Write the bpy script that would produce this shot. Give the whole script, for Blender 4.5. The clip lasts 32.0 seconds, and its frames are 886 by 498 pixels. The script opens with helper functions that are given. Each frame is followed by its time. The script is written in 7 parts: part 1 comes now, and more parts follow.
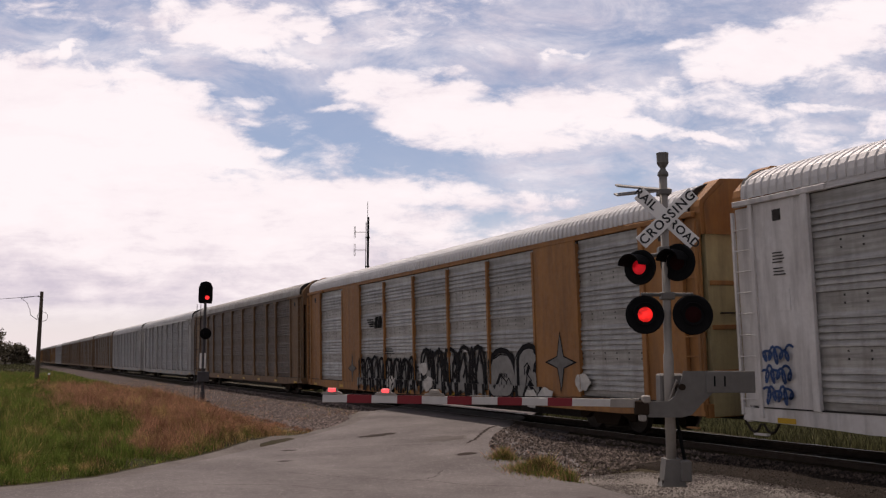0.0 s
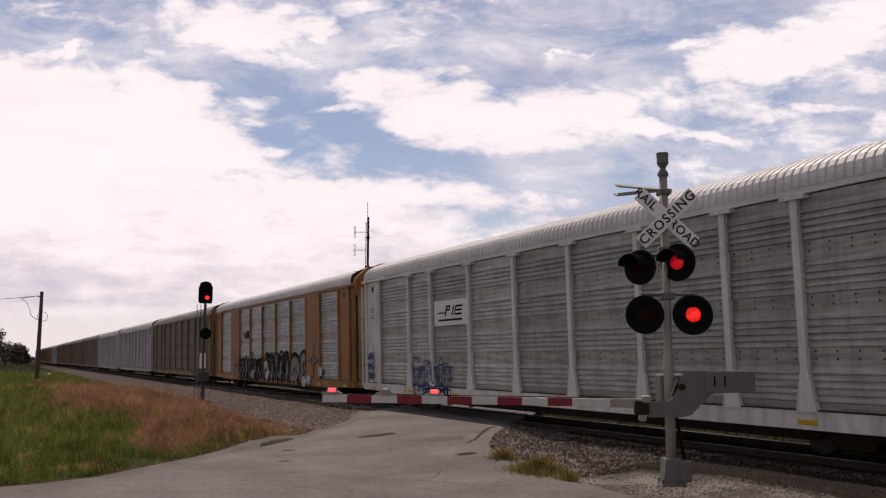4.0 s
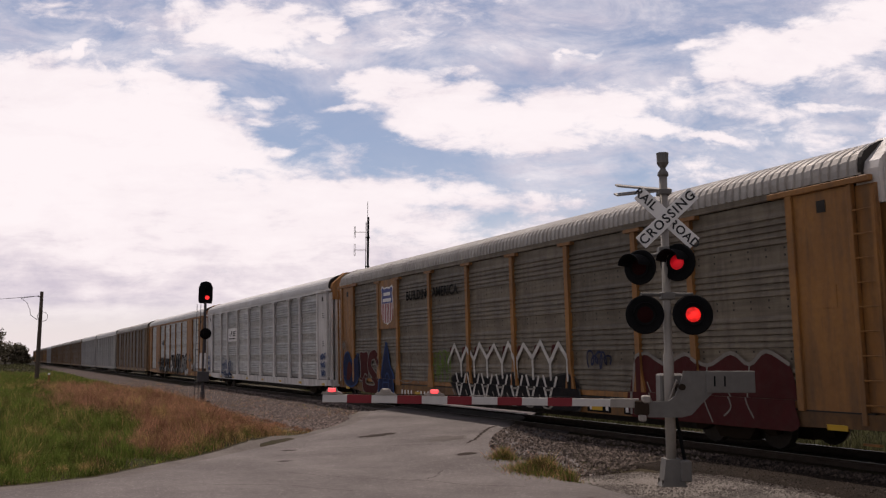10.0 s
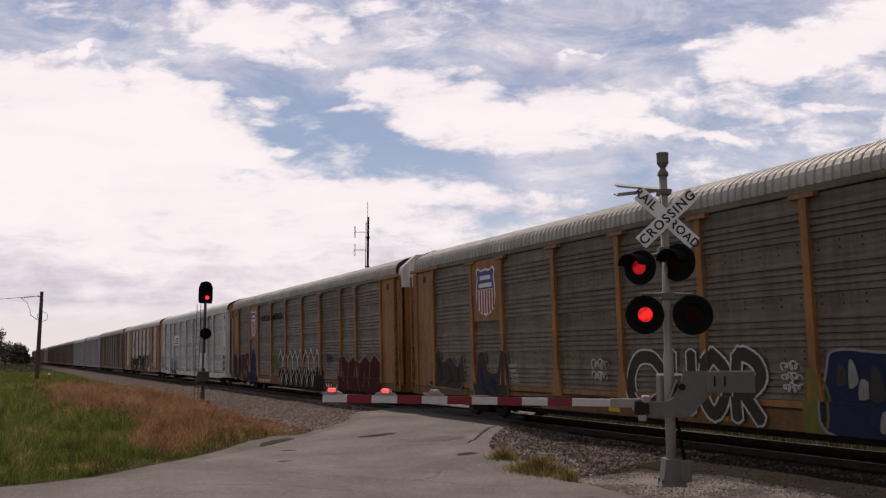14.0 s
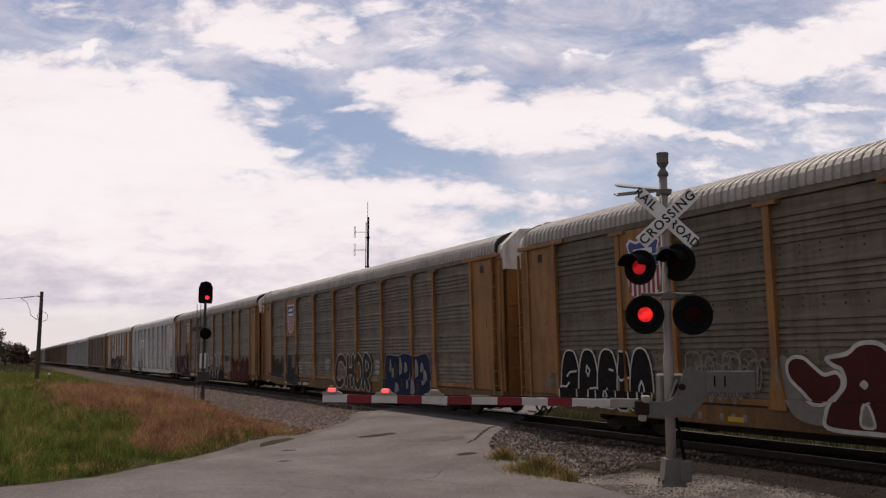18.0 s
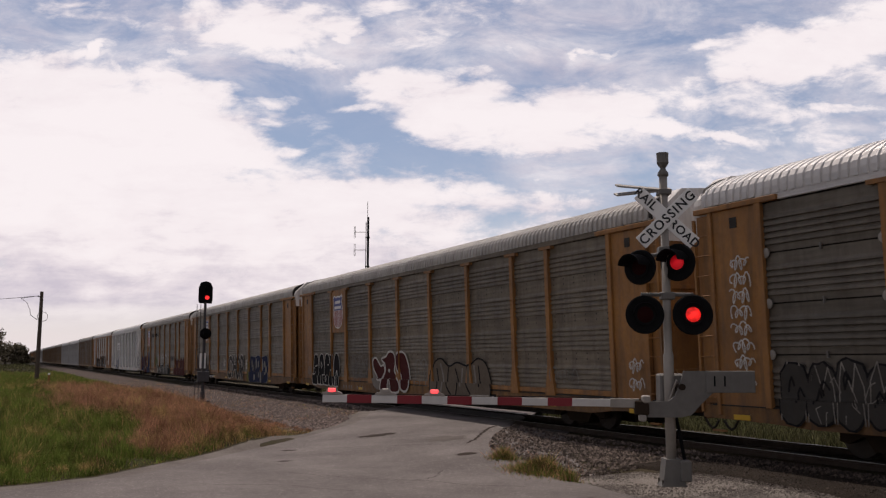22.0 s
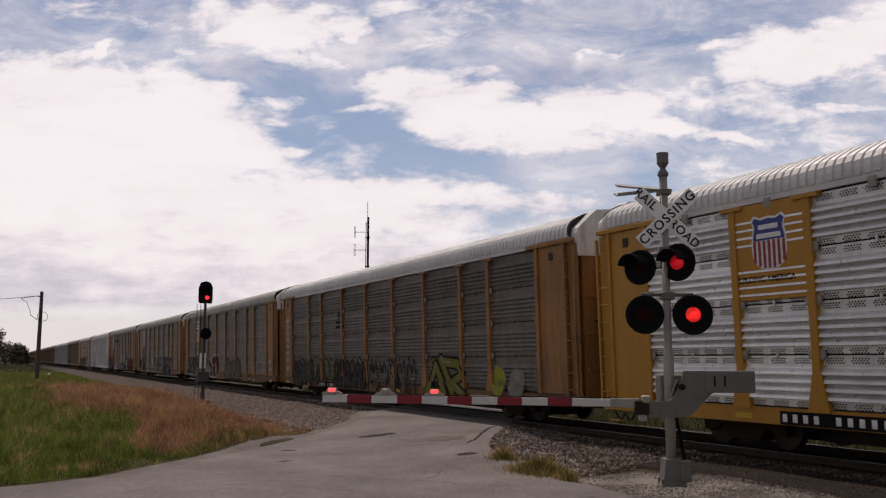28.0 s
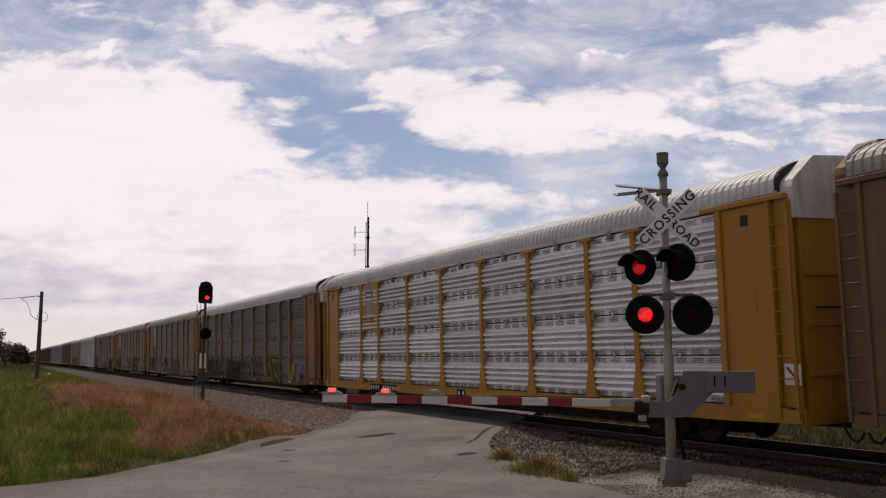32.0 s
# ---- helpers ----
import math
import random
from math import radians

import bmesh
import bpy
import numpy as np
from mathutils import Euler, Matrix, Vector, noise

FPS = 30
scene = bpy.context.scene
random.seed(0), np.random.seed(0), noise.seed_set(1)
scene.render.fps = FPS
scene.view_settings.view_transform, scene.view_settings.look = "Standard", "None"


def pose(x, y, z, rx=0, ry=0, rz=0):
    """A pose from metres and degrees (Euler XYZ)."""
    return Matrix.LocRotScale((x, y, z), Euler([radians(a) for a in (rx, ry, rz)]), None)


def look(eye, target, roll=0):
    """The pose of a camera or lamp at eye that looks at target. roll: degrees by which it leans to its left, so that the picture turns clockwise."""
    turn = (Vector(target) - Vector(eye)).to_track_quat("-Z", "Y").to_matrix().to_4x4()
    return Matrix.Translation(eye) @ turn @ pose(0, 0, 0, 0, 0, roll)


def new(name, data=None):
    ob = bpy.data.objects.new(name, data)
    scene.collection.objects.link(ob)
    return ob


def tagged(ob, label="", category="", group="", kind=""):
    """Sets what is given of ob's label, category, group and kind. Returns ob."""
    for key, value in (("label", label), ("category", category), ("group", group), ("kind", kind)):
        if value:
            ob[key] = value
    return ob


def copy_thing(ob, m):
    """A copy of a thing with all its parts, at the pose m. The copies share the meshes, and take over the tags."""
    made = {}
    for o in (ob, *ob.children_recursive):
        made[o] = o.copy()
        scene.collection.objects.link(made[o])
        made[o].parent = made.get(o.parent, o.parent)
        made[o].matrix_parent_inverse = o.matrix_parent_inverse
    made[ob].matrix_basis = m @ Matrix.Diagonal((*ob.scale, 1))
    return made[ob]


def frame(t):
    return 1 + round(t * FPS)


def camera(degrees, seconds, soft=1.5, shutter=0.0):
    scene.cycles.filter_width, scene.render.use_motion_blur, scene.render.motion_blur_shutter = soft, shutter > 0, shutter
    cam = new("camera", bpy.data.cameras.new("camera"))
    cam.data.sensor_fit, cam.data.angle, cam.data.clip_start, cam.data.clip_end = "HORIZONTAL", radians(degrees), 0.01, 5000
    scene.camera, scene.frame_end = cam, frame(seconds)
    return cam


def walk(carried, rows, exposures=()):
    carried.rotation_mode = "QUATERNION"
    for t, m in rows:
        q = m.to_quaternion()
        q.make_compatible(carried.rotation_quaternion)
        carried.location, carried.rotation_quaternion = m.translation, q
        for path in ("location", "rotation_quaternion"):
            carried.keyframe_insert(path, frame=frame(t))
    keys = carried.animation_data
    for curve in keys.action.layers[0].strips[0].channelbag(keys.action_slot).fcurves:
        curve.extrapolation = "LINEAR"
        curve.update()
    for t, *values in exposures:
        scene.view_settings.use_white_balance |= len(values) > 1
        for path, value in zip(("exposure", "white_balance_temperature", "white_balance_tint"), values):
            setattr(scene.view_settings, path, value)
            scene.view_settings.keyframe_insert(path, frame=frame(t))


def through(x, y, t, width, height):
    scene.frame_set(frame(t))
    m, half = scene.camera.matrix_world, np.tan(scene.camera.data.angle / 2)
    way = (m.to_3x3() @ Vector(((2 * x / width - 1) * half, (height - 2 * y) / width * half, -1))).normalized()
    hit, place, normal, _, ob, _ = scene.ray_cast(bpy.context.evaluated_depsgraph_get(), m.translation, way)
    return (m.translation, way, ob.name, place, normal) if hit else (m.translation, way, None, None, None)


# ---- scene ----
F_LEN, TILT, TURN, EYE_Z = 1605.0, 6.90, 25.80, 1.84
cam = camera(2 * math.degrees(math.atan(784 / F_LEN)), 32.0, soft=1.25, shutter=0.12)
STAND = pose(0, 0, EYE_Z, 90 + TILT, 0, -TURN)
walk(cam, [(0, STAND), (32, STAND)], [(0, 0.12, 7080, 20), (32, 0.0, 7000, 17)])

# ---- light ----
SUN_EL, SUN_AZ = 67.0, 14.0         # degrees; azimuth from +Y (along the track) towards +X
world = bpy.data.worlds.new("sky")
scene.world = world
world.use_nodes = True


def build_world():
    nt = world.node_tree
    nt.nodes.clear()
    out = nt.nodes.new("ShaderNodeOutputWorld")
    bg = nt.nodes.new("ShaderNodeBackground")
    sky = nt.nodes.new("ShaderNodeTexSky")
    sky.sky_type, sky.sun_disc = "NISHITA", False
    sky.sun_elevation, sky.sun_rotation = radians(SUN_EL), radians(SUN_AZ)
    sky.air_density, sky.dust_density, sky.ozone_density = 1.0, 0.3, 3.0
    geo = nt.nodes.new("ShaderNodeTexCoord")
    sep = nt.nodes.new("ShaderNodeSeparateXYZ")
    ramp = nt.nodes.new("ShaderNodeValToRGB")
    ramp.color_ramp.elements[0].position, ramp.color_ramp.elements[0].color = 0.0, (0.95, 0.95, 0.95, 1)
    ramp.color_ramp.elements[1].position, ramp.color_ramp.elements[1].color = 0.17, (0.10, 0.10, 0.10, 1)
    mix = nt.nodes.new("ShaderNodeMix")
    mix.data_type = "RGBA"
    scale = nt.nodes.new("ShaderNodeVectorMath")
    scale.operation = "SCALE"
    scale.inputs["Scale"].default_value = 0.082
    mix.inputs["B"].default_value = (0.76, 0.74, 0.785, 1)
    ln = nt.links.new
    ln(geo.outputs["Generated"], sep.inputs[0])
    ln(sep.outputs["Z"], ramp.inputs[0])
    ln(ramp.outputs[0], mix.inputs["Factor"])
    ln(sky.outputs[0], scale.inputs[0])
    ln(scale.outputs[0], mix.inputs["A"])
    # unseen broken cloud added round the sky past the near layer, whitening fill light
    n = nt.nodes.new("ShaderNodeTexNoise")
    n.inputs["Scale"].default_value, n.inputs["Detail"].default_value, n.inputs["Roughness"].default_value = 3.2, 7.0, 0.6
    puff = nt.nodes.new("ShaderNodeValToRGB")
    puff.color_ramp.elements[0].position, puff.color_ramp.elements[1].position = 0.38, 0.60
    ahead = nt.nodes.new("ShaderNodeVectorMath")
    ahead.operation = "DOT_PRODUCT"
    ahead.inputs[1].default_value = (math.sin(radians(TURN)), math.cos(radians(TURN)), 0)
    rest = nt.nodes.new("ShaderNodeMapRange")
    for k, v in ((1, 0.80), (2, 0.55), (3, 0.0), (4, 1.0)):
        rest.inputs[k].default_value = v
    part_of = nt.nodes.new("ShaderNodeMath")
    part_of.operation = "MULTIPLY"
    cloudy = nt.nodes.new("ShaderNodeMix")
    cloudy.data_type = "RGBA"
    cloudy.inputs["B"].default_value = (0.40, 0.382, 0.37, 1)
    ln(geo.outputs["Generated"], n.inputs["Vector"])
    ln(geo.outputs["Generated"], ahead.inputs[0])
    ln(n.outputs["Fac"], puff.inputs[0])
    ln(ahead.outputs["Value"], rest.inputs[0])
    ln(puff.outputs[0], part_of.inputs[0])
    ln(rest.outputs[0], part_of.inputs[1])
    ln(part_of.outputs[0], cloudy.inputs["Factor"])
    ln(mix.outputs["Result"], cloudy.inputs["A"])
    ln(cloudy.outputs["Result"], bg.inputs["Color"])
    bg.inputs["Strength"].default_value = 1.0
    ln(bg.outputs[0], out.inputs[0])


build_world()
sun = new("sun", bpy.data.lights.new("sun", "SUN"))
sun.data.energy, sun.data.angle, sun.data.color = 3.0, radians(0.6), (1.0, 0.95, 0.88)
sun.matrix_world = look((200 * math.sin(radians(SUN_AZ)) * math.cos(radians(SUN_EL)), 200 * math.cos(radians(SUN_AZ)) * math.cos(radians(SUN_EL)), 200 * math.sin(radians(SUN_EL))), (0, 0, 0))


# ---- materials ----
def node(nt, kind, **values):
    n = nt.nodes.new(kind)
    for k, v in values.items():
        n.inputs[k.replace("_", " ")].default_value = v
    return n


def ramp_node(nt, fac, stops):
    r = nt.nodes.new("ShaderNodeValToRGB")
    el = r.color_ramp.elements
    while len(el) < len(stops):
        el.new(0.5)
    for e, (p, c) in zip(el, stops):
        e.position = p
        e.color = (*c, 1) if not isinstance(c, float) else (c, c, c, 1)
    nt.links.new(fac, r.inputs[0])
    return r.outputs[0]


def mix_node(nt, fac, a, b, blend="MIX"):
    m = nt.nodes.new("ShaderNodeMix")
    m.data_type, m.blend_type = "RGBA", blend
    for sock, v in (("Factor", fac), ("A", a), ("B", b)):
        if isinstance(v, (int, float)):
            m.inputs[sock].default_value = v
        elif isinstance(v, tuple):
            m.inputs[sock].default_value = (*v, 1)
        else:
            nt.links.new(v, m.inputs[sock])
    return m.outputs["Result"]


def noise_at(nt, scale, detail=4.0, rough=0.6, stretch=(1, 1, 1), where="Object"):
    tc = nt.nodes.new("ShaderNodeTexCoord")
    mp = nt.nodes.new("ShaderNodeMapping")
    mp.inputs["Scale"].default_value = stretch
    nt.links.new(tc.outputs[where], mp.inputs[0])
    n = node(nt, "ShaderNodeTexNoise", Scale=scale, Detail=detail, Roughness=rough)
    nt.links.new(mp.outputs[0], n.inputs["Vector"])
    return n.outputs["Fac"]


def material(name, base, dark=None, rough=0.6, metal=0.0, grain=9.0, coarse=0.8, amount=0.5, bump=0.15, bump_scale=40.0,
             streak=0.0, streak_colour=(0.06, 0.045, 0.035), vary=0.0, glow=0.0, band=0.0, speck=0.0):
    """A surface with a base colour, a second colour in patches, fine grain, run-down streaks and relief."""
    m = bpy.data.materials.new(name)
    m.use_nodes = True
    nt = m.node_tree
    b = nt.nodes["Principled BSDF"]
    dark = dark or tuple(c * 0.6 for c in base)
    big = ramp_node(nt, noise_at(nt, coarse), [(0.35, 0.0), (0.68, 1.0)])
    small = ramp_node(nt, noise_at(nt, grain, 6.0, 0.7), [(0.3, 0.0), (0.75, 1.0)])
    col = mix_node(nt, amount, base, mix_node(nt, big, base, dark))
    col = mix_node(nt, mix_node(nt, amount * 0.6, (0.0, 0.0, 0.0), small), col, tuple(c * 0.78 for c in dark))
    if streak:
        run = ramp_node(nt, noise_at(nt, 3.0, 5.0, 0.65, (1.3, 1.3, 0.16)), [(0.44, 0.0), (0.78, 1.0)])
        col = mix_node(nt, mix_node(nt, streak, (0.0, 0.0, 0.0), run), col, streak_colour)
    # dark wavy bands in the colour stand for the shading of dents
    if band:
        wave = ramp_node(nt, noise_at(nt, 2.0, 4.0, 0.6, (1.0, 0.3, 4.5)), [(0.42, 0.0), (0.66, 1.0)])
        col = mix_node(nt, mix_node(nt, band, (0.0, 0.0, 0.0), wave), col, tuple(c * 0.5 for c in dark))
    if speck:
        dots = ramp_node(nt, noise_at(nt, 30.0, 2.0, 0.5), [(0.60, 0.0), (0.70, 1.0)])
        col = mix_node(nt, mix_node(nt, speck, (0.0, 0.0, 0.0), dots), col, tuple(min(c * 1.9, 1.0) for c in base))
    if vary:
        info = nt.nodes.new("ShaderNodeObjectInfo")
        shade = ramp_node(nt, info.outputs["Random"], [(0.0, 1.0 - vary), (1.0, 1.0)])
        col = mix_node(nt, 1.0, col, shade, "MULTIPLY")
    nt.links.new(col, b.inputs["Base Color"])
    b.inputs["Metallic"].default_value = metal
    b.inputs["Specular IOR Level"].default_value = 0.08 if rough >= 0.85 else 0.35
    rr = ramp_node(nt, noise_at(nt, grain * 0.7), [(0.3, max(rough - 0.12, 0.05)), (0.7, min(rough + 0.14, 1.0))])
    nt.links.new(rr, b.inputs["Roughness"])
    if bump:
        bp = node(nt, "ShaderNodeBump", Strength=bump, Distance=0.02)
        nt.links.new(noise_at(nt, bump_scale, 5.0, 0.7), bp.inputs["Height"])
        nt.links.new(bp.outputs[0], b.inputs["Normal"])
    if glow:
        nt.links.new(col, b.inputs["Emission Color"])
        b.inputs["Emission Strength"].default_value = glow
    return m


YELLOW = material("rack_yellow_paint", (0.36, 0.163, 0.042), (0.17, 0.078, 0.03), 0.55, streak=0.75, amount=0.65, coarse=0.5)
GRIMY_SILL = material("grimy_yellow_sill", (0.24, 0.115, 0.032), (0.07, 0.04, 0.022), 0.65, streak=0.75, coarse=0.35, amount=0.9, streak_colour=(0.03, 0.022, 0.017))
DIRTY_YELLOW = material("grimy_brown_yellow_paint", (0.20, 0.115, 0.055), (0.12, 0.075, 0.045), 0.65, streak=0.6, coarse=0.6)
ORANGE = material("rack_orange_paint", (0.36, 0.165, 0.05), (0.22, 0.10, 0.04), 0.6, streak=0.55, coarse=0.5)
FRESH_YELLOW = material("fresh_yellow_paint", (0.43, 0.205, 0.018), (0.31, 0.145, 0.02), 0.45, streak=0.15, amount=0.35)
WHITE = material("rack_white_paint", (0.70, 0.68, 0.66), (0.46, 0.42, 0.39), 0.55, streak=0.5)
DARK_STEEL = material("weathered_dark_panel", (0.225, 0.187, 0.137), (0.115, 0.091, 0.064), 0.55, 0.15, streak=0.75, vary=0.3, band=0.5)
SLATE_STEEL = material("weathered_slate_panel", (0.175, 0.152, 0.122), (0.095, 0.08, 0.062), 0.55, 0.15, streak=0.6, vary=0.25, band=0.4)
BROWN_STEEL = material("weathered_brown_panel", (0.165, 0.118, 0.085), (0.09, 0.06, 0.043), 0.6, 0.15, streak=0.7, vary=0.3, band=0.4)
GREY_STEEL = material("galvanised_grey_panel", (0.50, 0.487, 0.465), (0.28, 0.268, 0.25), 0.45, 0.5, streak=0.5, vary=0.3, band=0.55, streak_colour=(0.16, 0.14, 0.115))
DULL_GREY = material("dull_galvanised_frame", (0.43, 0.415, 0.405), (0.28, 0.265, 0.25), 0.65, 0.1, streak=0.5)
DULL_PANEL = material("dull_galvanised_panel", (0.39, 0.382, 0.375), (0.25, 0.24, 0.228), 0.6, 0.15, streak=0.5, vary=0.25, band=0.4, streak_colour=(0.14, 0.12, 0.10))
SILVER = material("bright_galvanised_panel", (0.93, 0.92, 0.90), (0.70, 0.69, 0.68), 0.36, 0.45, streak=0.3, vary=0.3, band=0.25, streak_colour=(0.35, 0.34, 0.33))
ROOF = material("galvanised_roof", (0.60, 0.59, 0.58), (0.42, 0.40, 0.39), 0.5, 0.3, amount=0.5)
GRIMY_ROOF = material("grimy_galvanised_roof", (0.42, 0.395, 0.365), (0.26, 0.24, 0.215), 0.5, 0.3, amount=0.7, streak=0.3)
CREAM = material("pale_cream_paint", (0.42, 0.35, 0.19), (0.28, 0.22, 0.12), 0.6, streak=0.5)
MAST_GREY = material("dark_mast_paint", (0.07, 0.065, 0.07), (0.04, 0.038, 0.04), 0.7, amount=0.5)
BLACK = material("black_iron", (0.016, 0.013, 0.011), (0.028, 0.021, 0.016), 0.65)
TRUCK = material("rusty_truck_steel", (0.026, 0.019, 0.014), (0.045, 0.029, 0.02), 0.85)
WHEEL = material("wheel_steel", (0.06, 0.05, 0.045), (0.03, 0.025, 0.02), 0.5, 0.6)
RAIL = material("rail_steel", (0.05, 0.033, 0.024), (0.028, 0.019, 0.015), 0.75, 0.2)
RAIL_TOP = material("polished_rail_head", (0.30, 0.28, 0.26), (0.2, 0.185, 0.17), 0.38, 0.9, amount=0.2, bump=0.05)
TIE = material("creosoted_tie", (0.06, 0.045, 0.035), (0.03, 0.024, 0.02), 0.9, vary=0.4)
ALU = material("galvanised_post", (0.34, 0.315, 0.285), (0.23, 0.21, 0.19), 0.6, 0.2, amount=0.5, streak=0.3)
GREY_PAINT = material("grey_arm_paint", (0.165, 0.158, 0.148), (0.11, 0.104, 0.096), 0.6, 0.15, amount=0.5, streak=0.2)
LAMP_BLACK = material("matt_black_lamp", (0.007, 0.007, 0.008), (0.012, 0.012, 0.012), 0.85, amount=0.3)
SIGN_WHITE = material("reflective_white", (0.78, 0.77, 0.75), (0.6, 0.58, 0.56), 0.45, amount=0.3, bump=0.03)
SIGN_BLACK = material("sign_black", (0.015, 0.015, 0.016), None, 0.5, amount=0.2)
ARM_WHITE = material("worn_arm_white", (0.58, 0.565, 0.55), (0.44, 0.43, 0.41), 0.45, amount=0.4, bump=0.03, streak=0.15)
ARM_RED = material("reflective_red", (0.21, 0.012, 0.02), (0.15, 0.012, 0.02), 0.4, amount=0.3, bump=0.03)
DARK_LENS = material("unlit_red_lens", (0.02, 0.004, 0.004), None, 0.9, amount=0.2, bump=0.0)
WOOD_POLE = material("weathered_pole_wood", (0.12, 0.095, 0.075), (0.07, 0.055, 0.045), 0.9, streak=0.4)


REFLECTOR = material("yellow_reflector", (0.55, 0.33, 0.02), (0.42, 0.25, 0.03), 0.4, amount=0.3, bump=0.0)
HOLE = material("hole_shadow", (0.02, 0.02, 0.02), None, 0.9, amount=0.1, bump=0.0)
SHIELD_WHITE = material("emblem_white", (0.72, 0.71, 0.70), (0.55, 0.53, 0.5), 0.5, streak=0.25, amount=0.3, bump=0.0)
SHIELD_BLUE = material("emblem_blue", (0.035, 0.05, 0.22), (0.03, 0.04, 0.15), 0.5, streak=0.2, amount=0.3, bump=0.0)
SHIELD_RED = material("emblem_red", (0.30, 0.03, 0.035), (0.2, 0.03, 0.035), 0.5, streak=0.2, amount=0.3, bump=0.0)
SPRAY = {n: material("spray_" + n, c, None, 0.88, amount=0.5, bump=0.05, streak=0.35) for n, c in (("white", (0.62, 0.60, 0.56)), ("faded", (0.27, 0.25, 0.225)), ("black", (0.015, 0.015, 0.017)),
         ("blue", (0.04, 0.08, 0.2)), ("navy", (0.024, 0.034, 0.08)), ("maroon", (0.085, 0.022, 0.022)), ("green", (0.13, 0.22, 0.04)), ("lime", (0.32, 0.33, 0.05)), ("silver", (0.30, 0.295, 0.28)), ("grey", (0.2, 0.195, 0.185)), ("tan", (0.17, 0.14, 0.11)), ("smoke", (0.06, 0.056, 0.052)), ("olive", (0.19, 0.18, 0.045)))}
STENCIL_BLACK = material("stencil_black", (0.012, 0.012, 0.012), None, 0.9, amount=0.3, bump=0.0)


def glowing(name, colour, strength):
    m = bpy.data.materials.new(name)
    m.use_nodes = True
    b = m.node_tree.nodes["Principled BSDF"]
    b.inputs["Base Color"].default_value = (*colour, 1)
    b.inputs["Emission Color"].default_value = (*colour, 1)
    b.inputs["Emission Strength"].default_value = strength
    return m


def lamp_glow(name, colour, strength, radius):
    """A lit lens: brightest in the middle, broken up by its cut glass."""
    m = glowing(name, colour, strength)
    nt = m.node_tree
    tc = nt.nodes.new("ShaderNodeTexCoord")
    le = nt.nodes.new("ShaderNodeVectorMath")
    le.operation = "LENGTH"
    nt.links.new(tc.outputs["Object"], le.inputs[0])
    fall = nt.nodes.new("ShaderNodeMapRange")
    for k, v in ((1, radius * 0.35), (2, radius), (3, strength), (4, strength * 0.3)):
        fall.inputs[k].default_value = v
    nt.links.new(le.outputs["Value"], fall.inputs[0])
    mul = nt.nodes.new("ShaderNodeMath")
    mul.operation = "MULTIPLY"
    nt.links.new(fall.outputs[0], mul.inputs[0])
    nt.links.new(ramp_node(nt, noise_at(nt, 11.0, 3.0, 0.6), [(0.38, 0.22), (0.56, 1.0)]), mul.inputs[1])
    nt.links.new(mul.outputs[0], nt.nodes["Principled BSDF"].inputs["Emission Strength"])
    return m


LIT_RED = lamp_glow("lit_red_lamp", (1.0, 0.02, 0.016), 1.25, 0.15)
DIM_RED = lamp_glow("lit_red_lamp_off_axis", (1.0, 0.012, 0.025), 0.32, 0.15)
SIGNAL_RED = glowing("lit_signal_lamp", (1.0, 0.03, 0.03), 1.4)
TIP_RED = glowing("lit_arm_lamp", (1.0, 0.08, 0.09), 1.3)


# ---- mesh helpers ----
def part(name, bm, mat, parent=None, label="", smooth=False):
    """Links a bmesh (or a ready mesh) as one object under a thing or a part."""
    if isinstance(bm, bmesh.types.BMesh):
        me = bpy.data.meshes.new(name)
        bmesh.ops.recalc_face_normals(bm, faces=bm.faces)
        bm.to_mesh(me)
        bm.free()
        me.materials.append(mat)
        if smooth:
            me.polygons.foreach_set("use_smooth", [True] * len(me.polygons))
    else:
        me = bm
    ob = new(name, me)
    ob.parent = parent
    if label:
        ob["label"] = label
    return ob


def box(x0, x1, y0, y1, z0, z1, bevel=0.0, bm=None):
    bm = bm or bmesh.new()
    r = bmesh.ops.create_cube(bm, size=1.0, matrix=Matrix.Translation(((x0 + x1) / 2, (y0 + y1) / 2, (z0 + z1) / 2)) @ Matrix.Diagonal((abs(x1 - x0), abs(y1 - y0), abs(z1 - z0), 1)))
    if bevel:
        edges = {e for v in r["verts"] for e in v.link_edges}
        bmesh.ops.bevel(bm, geom=list(edges), offset=bevel, segments=1, affect="EDGES")
    return bm


def tube(a, b, r0, r1=None, seg=10, bm=None):
    bm = bm or bmesh.new()
    a, b = Vector(a), Vector(b)
    m = Matrix.Translation((a + b) / 2) @ (b - a).to_track_quat("Z", "Y").to_matrix().to_4x4()
    bmesh.ops.create_cone(bm, cap_ends=True, segments=seg, radius1=r0, radius2=r0 if r1 is None else r1, depth=(b - a).length, matrix=m)
    return bm


def prism(points, axis, lo, hi, bm=None):
    """A closed outline of (a, b) points pushed along an axis; the other two axes keep their order."""
    bm = bm or bmesh.new()
    def at(p, c):
        return {"x": (c, p[0], p[1]), "y": (p[0], c, p[1]), "z": (p[0], p[1], c)}[axis]
    lower = [bm.verts.new(at(p, lo)) for p in points]
    upper = [bm.verts.new(at(p, hi)) for p in points]
    n = len(points)
    bm.faces.new(lower), bm.faces.new(upper[::-1])
    for i in range(n):
        bm.faces.new((lower[i], lower[(i + 1) % n], upper[(i + 1) % n], upper[i]))
    return bm


